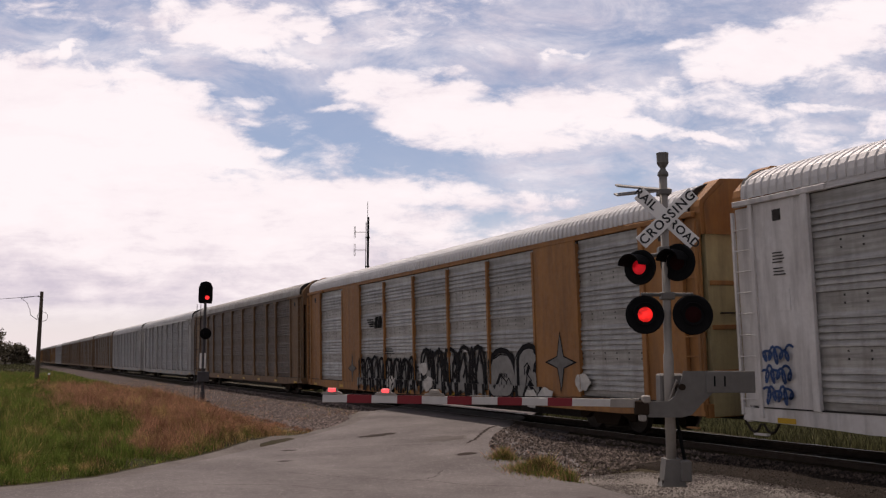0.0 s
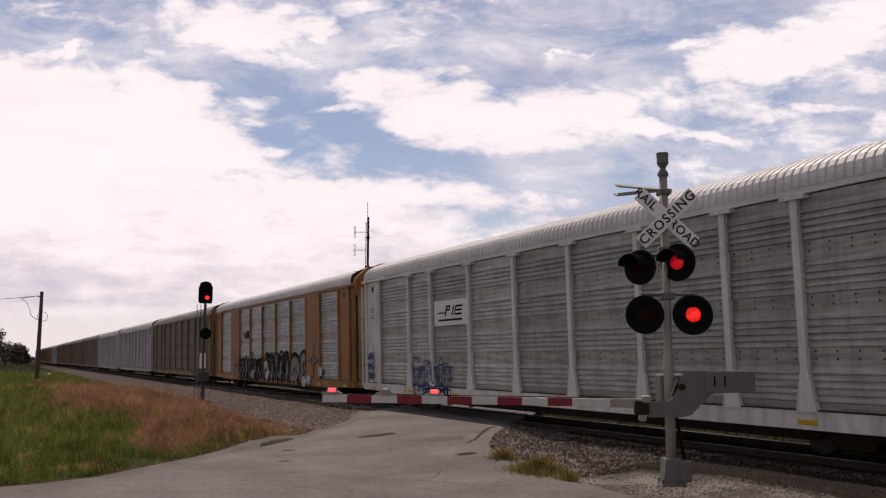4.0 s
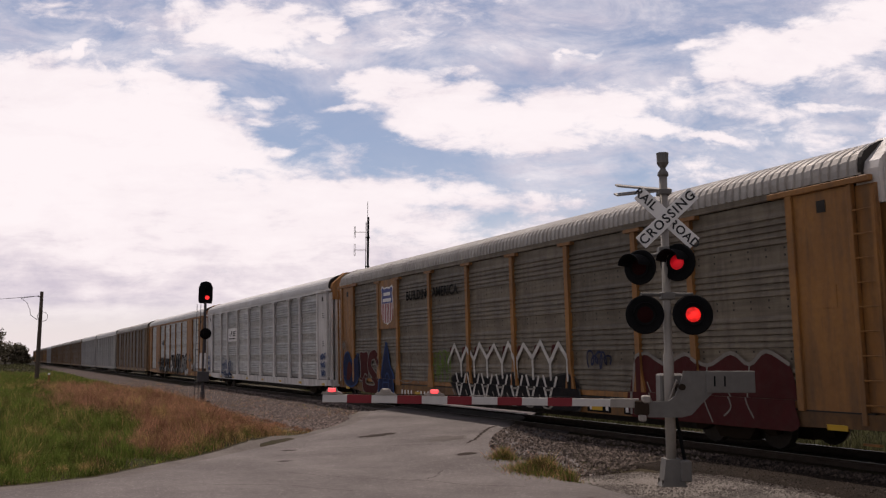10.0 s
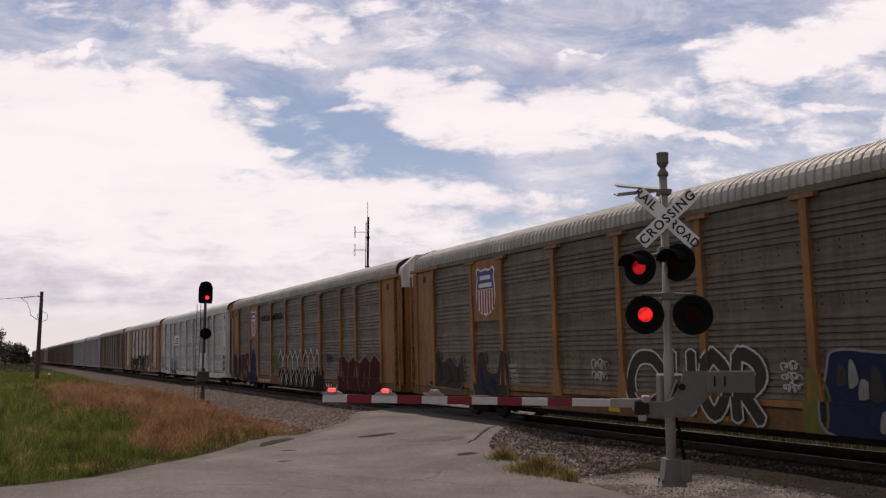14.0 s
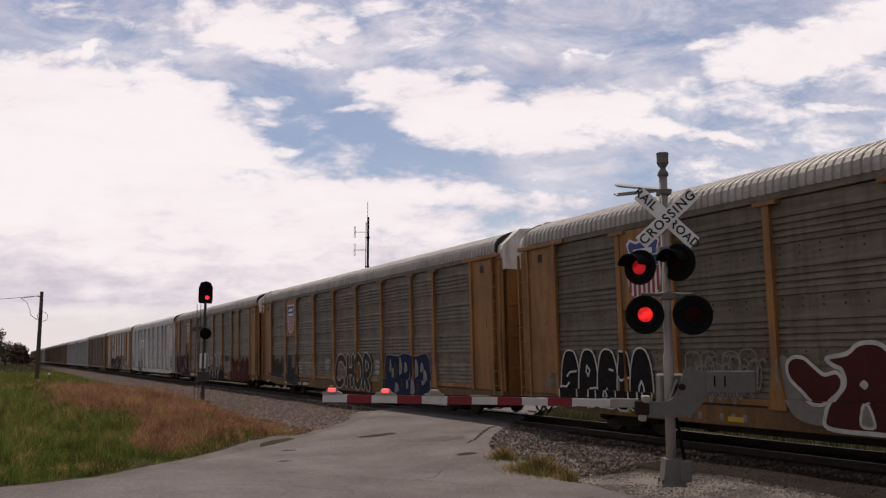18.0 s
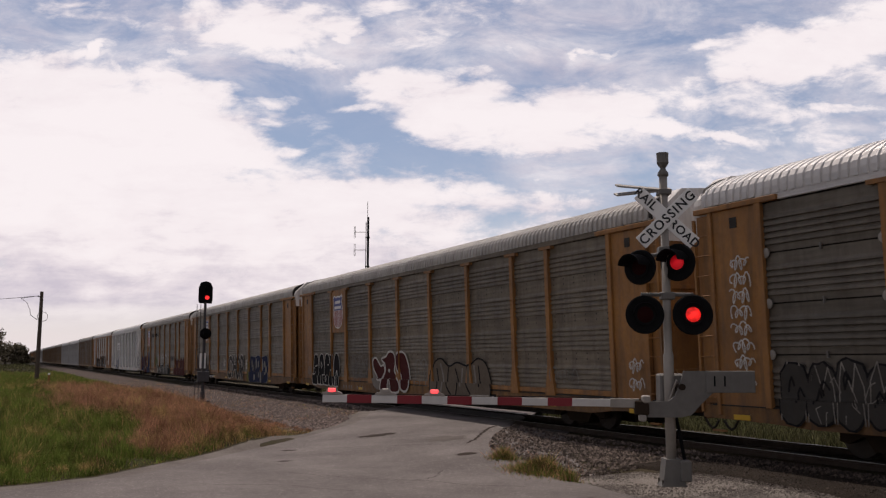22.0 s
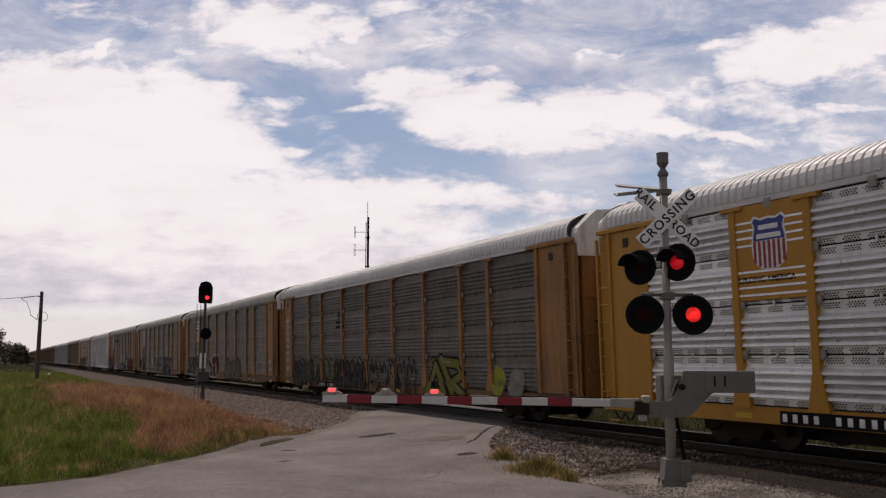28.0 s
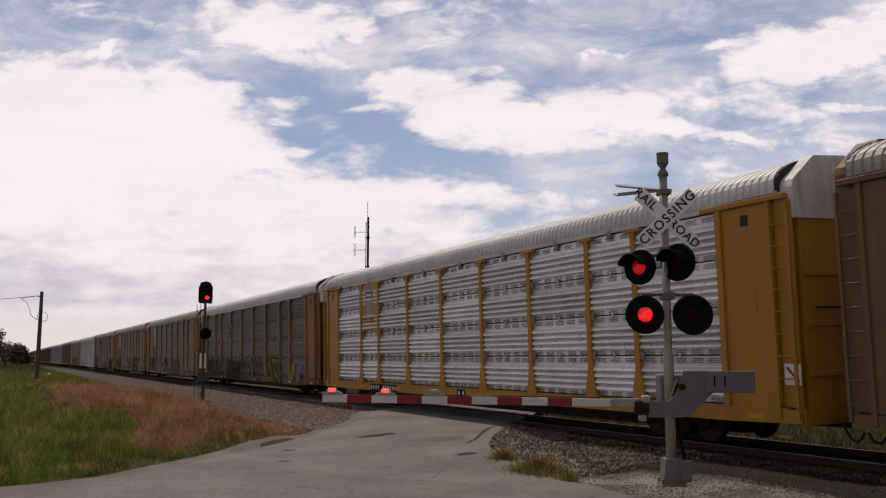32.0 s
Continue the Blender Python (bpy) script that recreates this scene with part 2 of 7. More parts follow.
def lathe(profile, axis="z", seg=24, bm=None, at=(0, 0, 0)):
    """A turned form from (radius, height) points."""
    bm = bm or bmesh.new()
    rings = []
    for r, h in profile:
        ring = []
        for i in range(seg):
            a = 2 * math.pi * i / seg
            p = {"z": (r * math.cos(a), r * math.sin(a), h), "y": (r * math.cos(a), h, r * math.sin(a)), "x": (h, r * math.cos(a), r * math.sin(a))}[axis]
            ring.append(bm.verts.new((p[0] + at[0], p[1] + at[1], p[2] + at[2])))
        rings.append(ring)
    for a, b in zip(rings, rings[1:]):
        for i in range(seg):
            bm.faces.new((a[i], a[(i + 1) % seg], b[(i + 1) % seg], b[i]))
    bm.faces.new(rings[0]), bm.faces.new(rings[-1][::-1])
    return bm


def thing(name, x, y, z, label, category, group="", turn=0):
    root = new(name)
    root.matrix_world = pose(x, y, z, 0, 0, turn)
    root.empty_display_size = 0.3
    return tagged(root, label, category, group)


def lettering(text, size, depth=0.003, bold=0.0, shear=0.0, spacing=1.0):
    """A mesh of letters in the built-in font, standing in the xy plane, centred."""
    cu = bpy.data.curves.new("letters", "FONT")
    cu.body, cu.size, cu.extrude, cu.offset, cu.shear, cu.space_character = text, size, depth, bold, shear, spacing
    cu.align_x, cu.align_y = "CENTER", "CENTER"
    cu.resolution_u = 3
    ob = bpy.data.objects.new("letters", cu)
    scene.collection.objects.link(ob)
    bpy.context.view_layer.update()
    me = bpy.data.meshes.new_from_object(ob.evaluated_get(bpy.context.evaluated_depsgraph_get()))
    bpy.data.objects.remove(ob)
    bpy.data.curves.remove(cu)
    return me


# ---- the plan: the track runs along +Y at TRACK_X, rail tops at z = 0 ----
TRACK_X, PITCH, HALF = 14.95, 28.6, 1.55
BANK, RAISE = -1.5, 0.04                  # the track leans a little towards the road


def smooth(a, b, v):
    u = min(max((v - a) / (b - a), 0.0), 1.0)
    return u * u * (3 - 2 * u)


def road_z(x):
    return -0.35 + 0.315 * smooth(6.5, 12.4, x) - 0.25 * smooth(17.5, 26, x)


def ground_z(x, y):
    """The height of the natural ground."""
    off = abs(x - TRACK_X)
    z = -0.38 + 0.05 * noise.noise((x * 0.25, y * 0.25, 3.1)) + 0.02 * noise.noise((x * 1.1, y * 1.1, 7.7))
    bank = smooth(19.7, 28.8, y - 0.72 * (x - 3.4)) * (1 - smooth(5.0, 9.5, x)) * smooth(-30, -2, x + 26)
    z += bank * (0.36 + 0.3 * noise.noise((x * 0.16, y * 0.11, 1.7)) + 0.24 * noise.noise((x * 0.6, y * 0.4, 5.7)))
    z += 0.38 * math.exp(-((x - 4.9) / 1.5) ** 2 - ((y - 33) / 6.0) ** 2)
    z += 0.15 * smooth(9.6, 11.5, x) * (1 - smooth(17.5, 20, x))
    if off < 3.6:
        z = max(z, -0.16 - 0.42 * max(off - 1.75, 0))
    return z


def sheet(name, left, right, mat, height, across=14, along=6, lift=0.0, ragged=0.0):
    """A strip of ground between two edges of equally many (x, y) points."""
    rows = []
    for (l0, l1), (r0, r1) in zip(zip(left, left[1:]), zip(right, right[1:])):
        for k in range(along):
            u = k / along
            rows.append((Vector(l0).lerp(Vector(l1), u), Vector(r0).lerp(Vector(r1), u)))
    rows.append((Vector(left[-1]), Vector(right[-1])))
    verts, faces = [], []
    for i, (l, r) in enumerate(rows):
        w = (r - l).length
        for j in range(across + 1):
            u = j / across
            p = l.lerp(r, u)
            if ragged and j in (0, across):
                p += (r - l).normalized() * ragged * noise.noise((p.x * 1.3, p.y * 1.3, j + 0.5))
            verts.append((p.x, p.y, height(p.x, p.y) + lift - (0.05 if j in (0, across) else 0.0)))
    for i in range(len(rows) - 1):
        for j in range(across):
            a = i * (across + 1) + j
            faces.append((a, a + 1, a + across + 2, a + across + 1))
    me = bpy.data.meshes.new(name)
    me.from_pydata(verts, [], faces)
    me.materials.append(mat)
    me.polygons.foreach_set("use_smooth", [True] * len(faces))
    return new(name, me)


GRASS_SOIL = material("grassy_soil", (0.03, 0.029, 0.012), (0.05, 0.036, 0.023), 0.95, grain=14, coarse=0.5, bump=0.6, bump_scale=22, amount=0.8)
ASPHALT = material("worn_tar_and_chip_road", (0.19, 0.169, 0.163), (0.10, 0.088, 0.084), 0.9, grain=11, coarse=0.45, bump=0.7, bump_scale=40, amount=0.9, speck=0.5)
PATCH = material("newer_asphalt", (0.122, 0.107, 0.098), (0.088, 0.077, 0.071), 0.9, grain=40, coarse=0.8, bump=0.4, bump_scale=120, amount=0.5)
GRAVEL = material("pale_gravel", (0.235, 0.208, 0.188), (0.125, 0.11, 0.098), 0.95, speck=0.6, grain=16, coarse=1.2, bump=0.9, bump_scale=60, amount=0.8)
BALLAST = material("ballast_bed", (0.045, 0.036, 0.030), (0.021, 0.017, 0.014), 0.95, grain=22, coarse=1.0, bump=1.0, bump_scale=30, amount=0.9)


def build_ground():
    def spread(near, step, far, grow):
        v, s = [near], step
        while v[-1] < far:
            v.append(v[-1] + s)
            s *= grow
        return v
    xs = sorted({-a for a in spread(10, 1.2, 3000, 1.25)} | set(np.arange(-10, 24, 0.45).tolist()) | set(spread(24, 1.2, 3000, 1.25)))
    ys = sorted({-a for a in spread(0, 3, 1500, 1.4)} | set(np.arange(0.5, 70, 0.6).tolist()) | set(spread(70, 1.2, 4000, 1.12)))
    verts = []
    for y in ys:
        for x in xs:
            verts.append((x, y, ground_z(x, y) - road_dip(x, y)))
    n = len(xs)
    faces = [(j * n + i, j * n + i + 1, (j + 1) * n + i + 1, (j + 1) * n + i) for j in range(len(ys) - 1) for i in range(n - 1)]
    me = bpy.data.meshes.new("ground")
    me.from_pydata(verts, [], faces)
    me.materials.append(GRASS_SOIL)
    me.polygons.foreach_set("use_smooth", [True] * len(faces))
    tagged(new("ground", me), "rough grassy ground beside the railway line", "ground", kind="structure")


ROAD_L = [(-9, -40), (-8, 0), (-3.6, 13.6), (0.0, 17.34), (1.95, 18.24), (3.25, 19.66), (7.3, 24.63), (10.0, 27.18), (11.24, 29.38), (12.2, 31.3), (17.3, 37.9), (31, 55.9), (62, 96)]
ROAD_R = [(9, -40), (8.5, 0), (8.06, 9.26), (8.16, 12.16), (8.41, 14.3), (8.86, 16.04), (10.19, 18.95), (11.32, 20.7), (12.3, 21.97), (13.1, 22.9), (17.3, 28.2), (31, 44.4), (62, 82)]


def inside(poly, x, y):
    hit = False
    for (x0, y0), (x1, y1) in zip(poly, poly[1:] + poly[:1]):
        if (y0 > y) != (y1 > y) and x < (x1 - x0) * (y - y0) / (y1 - y0) + x0:
            hit = not hit
    return hit


ROAD_POLY = ROAD_L + ROAD_R[::-1]


def on_road(x, y):
    return inside(ROAD_POLY, x, y)


def off_right(x, y):
    """Metres from the road's right edge."""
    best = 99.0
    for (x0, y0), (x1, y1) in zip(ROAD_R[3:11], ROAD_R[4:11]):
        dx, dy = x1 - x0, y1 - y0
        u = min(max(((x - x0) * dx + (y - y0) * dy) / (dx * dx + dy * dy), 0.0), 1.0)
        best = min(best, math.hypot(x - x0 - u * dx, y - y0 - u * dy))
    return best


def fill_z(x, y):
    """The ground with the fill that slopes from the road's right edge and the track's shoulder."""
    g = max(ground_z(x, y), -0.2 - 0.271 * max(abs(x - TRACK_X) - 1.75, 0))
    k = 1 - smooth(0.0, 1.5, off_right(x, y))
    return g + max(road_z(x) - 0.025 - g, 0.0) * k


def road_dip(x, y):
    if -12 < x < 62 and -45 < y < 100 and on_road(x, y):
        return max(0.0, ground_z(x, y) - road_z(x)) + 0.06
    return 0.0


build_ground()
tagged(sheet("road", ROAD_L, ROAD_R, ASPHALT, lambda x, y: road_z(x), 40, 8, 0.0, 0.12), "worn grey tar-and-chip road over the crossing", "road", kind="structure")
tagged(sheet("pavement", [(7.8, 5.4), (7.85, 9.25), (7.95, 12.15), (8.5, 13.9), (9.87, 14.4)], [(10.4, 5.3), (10.9, 8.77), (11.45, 10.6), (11.5, 12.43), (10.8, 14.0)], GRAVEL, ground_z, 14, 6, 0.03, 0.25),
       "pale gravel pad round the crossing signal", "gravel pad", kind="structure")


SHOULDER = material("gritty_road_shoulder", (0.165, 0.145, 0.135), (0.085, 0.073, 0.066), 0.95, speck=0.5, grain=24, coarse=0.9, bump=0.8, bump_scale=45, amount=0.8)
tagged(sheet("pavement_edge", [(x - 0.45, y + 0.32) for x, y in ROAD_L[:10]], [(x + 0.3, y - 0.25) for x, y in ROAD_L[:10]], SHOULDER, lambda x, y: max(ground_z(x, y) - road_dip(x, y), road_z(x) - 0.04), 5, 8, 0.022, 0.3),
       "gritty gravel shoulder beside the road", "road shoulder", kind="structure")


tagged(sheet("pavement_verge", [(x - 0.25, y + 0.15) for x, y in ROAD_R[3:10]], [(x + 1.7, y - 1.1) for x, y in ROAD_R[3:10]], ASPHALT, fill_z, 12, 8, 0.006, 0.1),
       "gritty fill sloping from the road to the ballast", "road shoulder", kind="structure")
DUST = material("dusty_track_shoulder", (0.089, 0.068, 0.060), (0.051, 0.039, 0.034), 0.95, speck=0.5, grain=10, coarse=0.5, bump=0.8, bump_scale=40, amount=0.9)
tagged(sheet("pavement_track_side", [(10.4, 30.3), (8.85, 34.9), (7.5, 43), (7.3, 59.5), (8.1, 91), (9.0, 300)], [(13.1, 32.4), (13.1, 35), (13.1, 43), (13.1, 60), (13.1, 90), (13.1, 300)], DUST, lambda x, y: max(ground_z(x, y), -0.2 - 0.271 * max(abs(x - TRACK_X) - 1.75, 0)), 16, 20, 0.03, 0.5),
       "dusty cinder strip between the grass and the track", "cinder strip", kind="structure")
CINDER = material("dark_cinder_soil", (0.026, 0.019, 0.014), (0.013, 0.010, 0.008), 0.95, grain=16, coarse=1.1, bump=0.9, bump_scale=40, amount=0.8, speck=0.3)
tagged(sheet("pavement_cinders", [(10.2, 2.5), (10.6, 7.2), (11.3, 11.1), (11.2, 13.4), (10.9, 14.6)], [(13.3, 2.5), (13.3, 7.1), (13.2, 11.0), (13.0, 13.3), (12.3, 14.8)], CINDER, lambda x, y: max(ground_z(x, y), -0.2 - 0.271 * max(abs(x - TRACK_X) - 1.75, 0)), 8, 6, 0.045, 0.25),
       "dark cinder soil between the pad and the track", "cinder strip", kind="structure")


def build_track():
    track = thing("railway_track", TRACK_X, 0, 0, "single railway track with dark rusty rails on wooden ties", "railway track")
    rail = [(-0.075, -0.17), (0.075, -0.17), (0.075, -0.155), (0.012, -0.135), (0.012, -0.045), (0.036, -0.035), (0.036, -0.004), (-0.036, -0.004), (-0.036, -0.035), (-0.012, -0.045), (-0.012, -0.135), (-0.075, -0.155)]
    for side in (-0.755, 0.755):
        r = part("rail", prism([(p[0] + side, p[1]) for p in rail], "y", -80, 1200), RAIL, track)
        part("rail_head", box(side - 0.014, side + 0.016, -80, 1200, -0.004, 0.0), RAIL_TOP, r, "polished running band")
    tie = part("tie", box(-1.3, 1.3, -0.115, 0.115, -0.33, -0.155, 0.012), TIE, track)
    tie.location = (0, 2, 0)
    for i in range(1, 200):
        t = part("tie", tie.data, TIE, track)
        t.location = (random.uniform(-0.04, 0.04), 2 + i * 0.52, 0)
    bed = [(-3.6, -0.9), (-3.3, -0.62), (-1.75, -0.2), (1.75, -0.2), (3.3, -0.62), (3.6, -0.9)]
    part("ballast_bed", prism(bed, "y", -80, 1200), BALLAST, track, "bed of grey crushed stone")
    track.matrix_world = pose(TRACK_X, 0, 0, 0, BANK, 0)
    return track


build_track()


# ---- the train ----
BAYS = [2.84, 1.904, 2.857, 2.857, 2.857, 2.857, 2.857, 1.904, 2.84]
OLD_BAYS = [3.1, 2.09, 2.69, 2.79, 2.82, 2.79, 2.69, 2.11, 2.695]
PANEL_END = sum(BAYS) / 2            # panels reach from -PANEL_END to +PANEL_END
BODY_END = PANEL_END + 1.86
EAVE, SILL, FLOOR = 4.90, 0.89, 0.50
HALF_ROOF = [(1.56, 5.03), (1.555, 5.17), (1.53, 5.30), (1.45, 5.415), (1.3, 5.51), (1.05, 5.62), (0.72, 5.715), (0.38, 5.77)]
ROOF_LINE = [(-x, z) for x, z in HALF_ROOF] + [(0, 5.79)] + HALF_ROOF[::-1]
HALF_BONNET = [(1.48, 4.5), (1.50, 5.1), (1.46, 5.24), (0.92, 5.70), (0.86, 5.735)]
BONNET_LINE = [(-x, z) for x, z in HALF_BONNET] + [(0, 5.79)] + HALF_BONNET[::-1]
SHARED = {}


def shared(key, make, mat):
    """One mesh for all alike pieces."""
    if key not in SHARED:
        bm = make()
        me = bpy.data.meshes.new(key[0])
        bmesh.ops.recalc_face_normals(bm, faces=bm.faces)
        bm.to_mesh(me)
        bm.free()
        me.materials.append(mat)
        SHARED[key] = me
    return SHARED[key]


def ribbed_panel(width, z0, z1, ribs, depth, flat=0.45, rows=4):
    """A sheet in rows: a flat strip below and above, lapped ribs with a sharp under-edge between."""
    bm = bmesh.new()
    line, high = [], (z1 - z0) / rows
    for r in range(rows):
        lo = z0 + r * high
        line += [(0.0, lo), (0.0, lo + high * 0.14)]
        step = high * 0.64 / ribs
        for i in range(ribs):
            z = lo + high * 0.14 + i * step
            line += [(-depth, z + step * 0.10), (-depth * 0.85, z + step * 0.45), (-depth * 0.1, z + step * 0.85), (0.0, z + step)]
    line.append((0.0, z1))
    a = [bm.verts.new((x, -width / 2, z)) for x, z in line]
    b = [bm.verts.new((x, width / 2, z)) for x, z in line]
    for i in range(len(line) - 1):
        bm.faces.new((a[i], b[i], b[i + 1], a[i + 1]))
    back = [bm.verts.new(p) for p in ((0.03, -width / 2, z0), (0.03, width / 2, z0), (0.03, width / 2, z1), (0.03, -width / 2, z1))]
    bm.faces.new(back)
    bm.faces.new((a[0], b[0], back[1], back[0]))
    bm.faces.new((b[-1], a[-1], back[3], back[2]))
    return bm


def ribbed_roof(rib=0.2):
    bm = bmesh.new()
    n = int(2 * (BODY_END - 0.25) / rib)
    step = 2 * (BODY_END - 0.25) / n
    rings = []
    for i in range(n):
        y = -BODY_END + 0.25 + i * step
        for dy, up in ((0.0, 0.0), (0.28, 0.0), (0.38, 1.0), (0.9, 1.0)):
            rings.append([bm.verts.new((x + 0.034 * up * math.copysign(min(abs(x), 1.5) / 1.5, x), y + dy * step, z - 0.012 + 0.046 * up * (1 - abs(x) / 1.6))) for x, z in ROOF_LINE])
    for p, q in zip(rings, rings[1:]):
        for i in range(len(ROOF_LINE) - 1):
            bm.faces.new((p[i], q[i], q[i + 1], p[i + 1]))
    return bm


def post_mesh(width, flare, cap):
    """A side post with a spreading foot and a cap under the eave."""
    def make():
        w = width / 2
        bm = prism([(-w - flare, SILL - 0.02), (w + flare, SILL - 0.02), (w + flare, SILL + 0.04), (w, SILL + 0.75), (w, EAVE - 0.1), (-w, EAVE - 0.1), (-w, SILL + 0.75), (-w - flare, SILL + 0.04)], "x", -0.07, 0.05)
        if cap:
            prism([(-0.3, EAVE - 0.1), (0.3, EAVE - 0.1), (0.3, EAVE - 0.02), (-0.3, EAVE - 0.02)], "x", -0.10, 0.05, bm)
        return bm
    return make


def ladder(parent, x, y, mat, mirror):
    """The end ladder: two stiles and rungs on the corner."""
    lad = part("ladder", box(x - 0.06, x, y - 0.03, y + 0.03, 0.75, EAVE - 0.12), mat, parent)
    for k in range(9):
        z = 1.05 + k * 0.42
        rung = part("rung", shared(("rung", round(x), mat.name), lambda: tube((-0.045, -0.2, 0), (-0.045, 0.2, 0), 0.013, seg=6), mat), mat, lad)
        rung.location = (x, y + 0.22 * mirror, z)
    return lad


def wheelset():
    """An axle with two flanged wheels."""
    bm = tube((-0.95, 0, 0), (0.95, 0, 0), 0.08, seg=8)
    for s in (-1, 1):
        prof = [(0.12, 0.87 * s), (0.42, 0.83 * s), (0.455, 0.735 * s), (0.455, 0.70 * s), (0.3, 0.74 * s), (0.12, 0.72 * s)]
        lathe([(r, h) for r, h in prof], "x", 20, bm)
    return bm


def side_frame():
    """The cast side frame of a freight truck."""
    bm = prism([(-1.15, 0.34), (-1.15, 0.58), (-0.75, 0.66), (-0.45, 0.86), (0.45, 0.86), (0.75, 0.66), (1.15, 0.58), (1.15, 0.34), (0.98, 0.3), (0.62, 0.46), (0.42, 0.2), (-0.42, 0.2), (-0.62, 0.46), (-0.98, 0.3)], "x", -0.09, 0.09)
    for dy in (-0.2, 0, 0.2):
        tube((0, dy, 0.3), (0, dy, 0.7), 0.08, seg=8, bm=bm)
    return bm




def truck(car, y):
    t = part("truck", shared(("bolster",), lambda: box(-0.3, 0.3, -1.35, 1.35, 0.2, 0.5, 0.02, box(-1.0, 1.0, -0.3, 0.3, 0.15, 0.62, 0.03)), TRUCK), TRUCK, car)
    t.location = (0, y, 0)
    for sx in (-1, 1):
        s = part("side_frame", shared(("side_frame",), side_frame, TRUCK), TRUCK, t)
        s.location = (sx * 1.0, 0, 0)
    for dy in (-0.9, 0.9):
        w = part("wheelset", shared(("wheelset",), wheelset, WHEEL), WHEEL, t)
        w.location = (0, dy, 0.455)
    return t


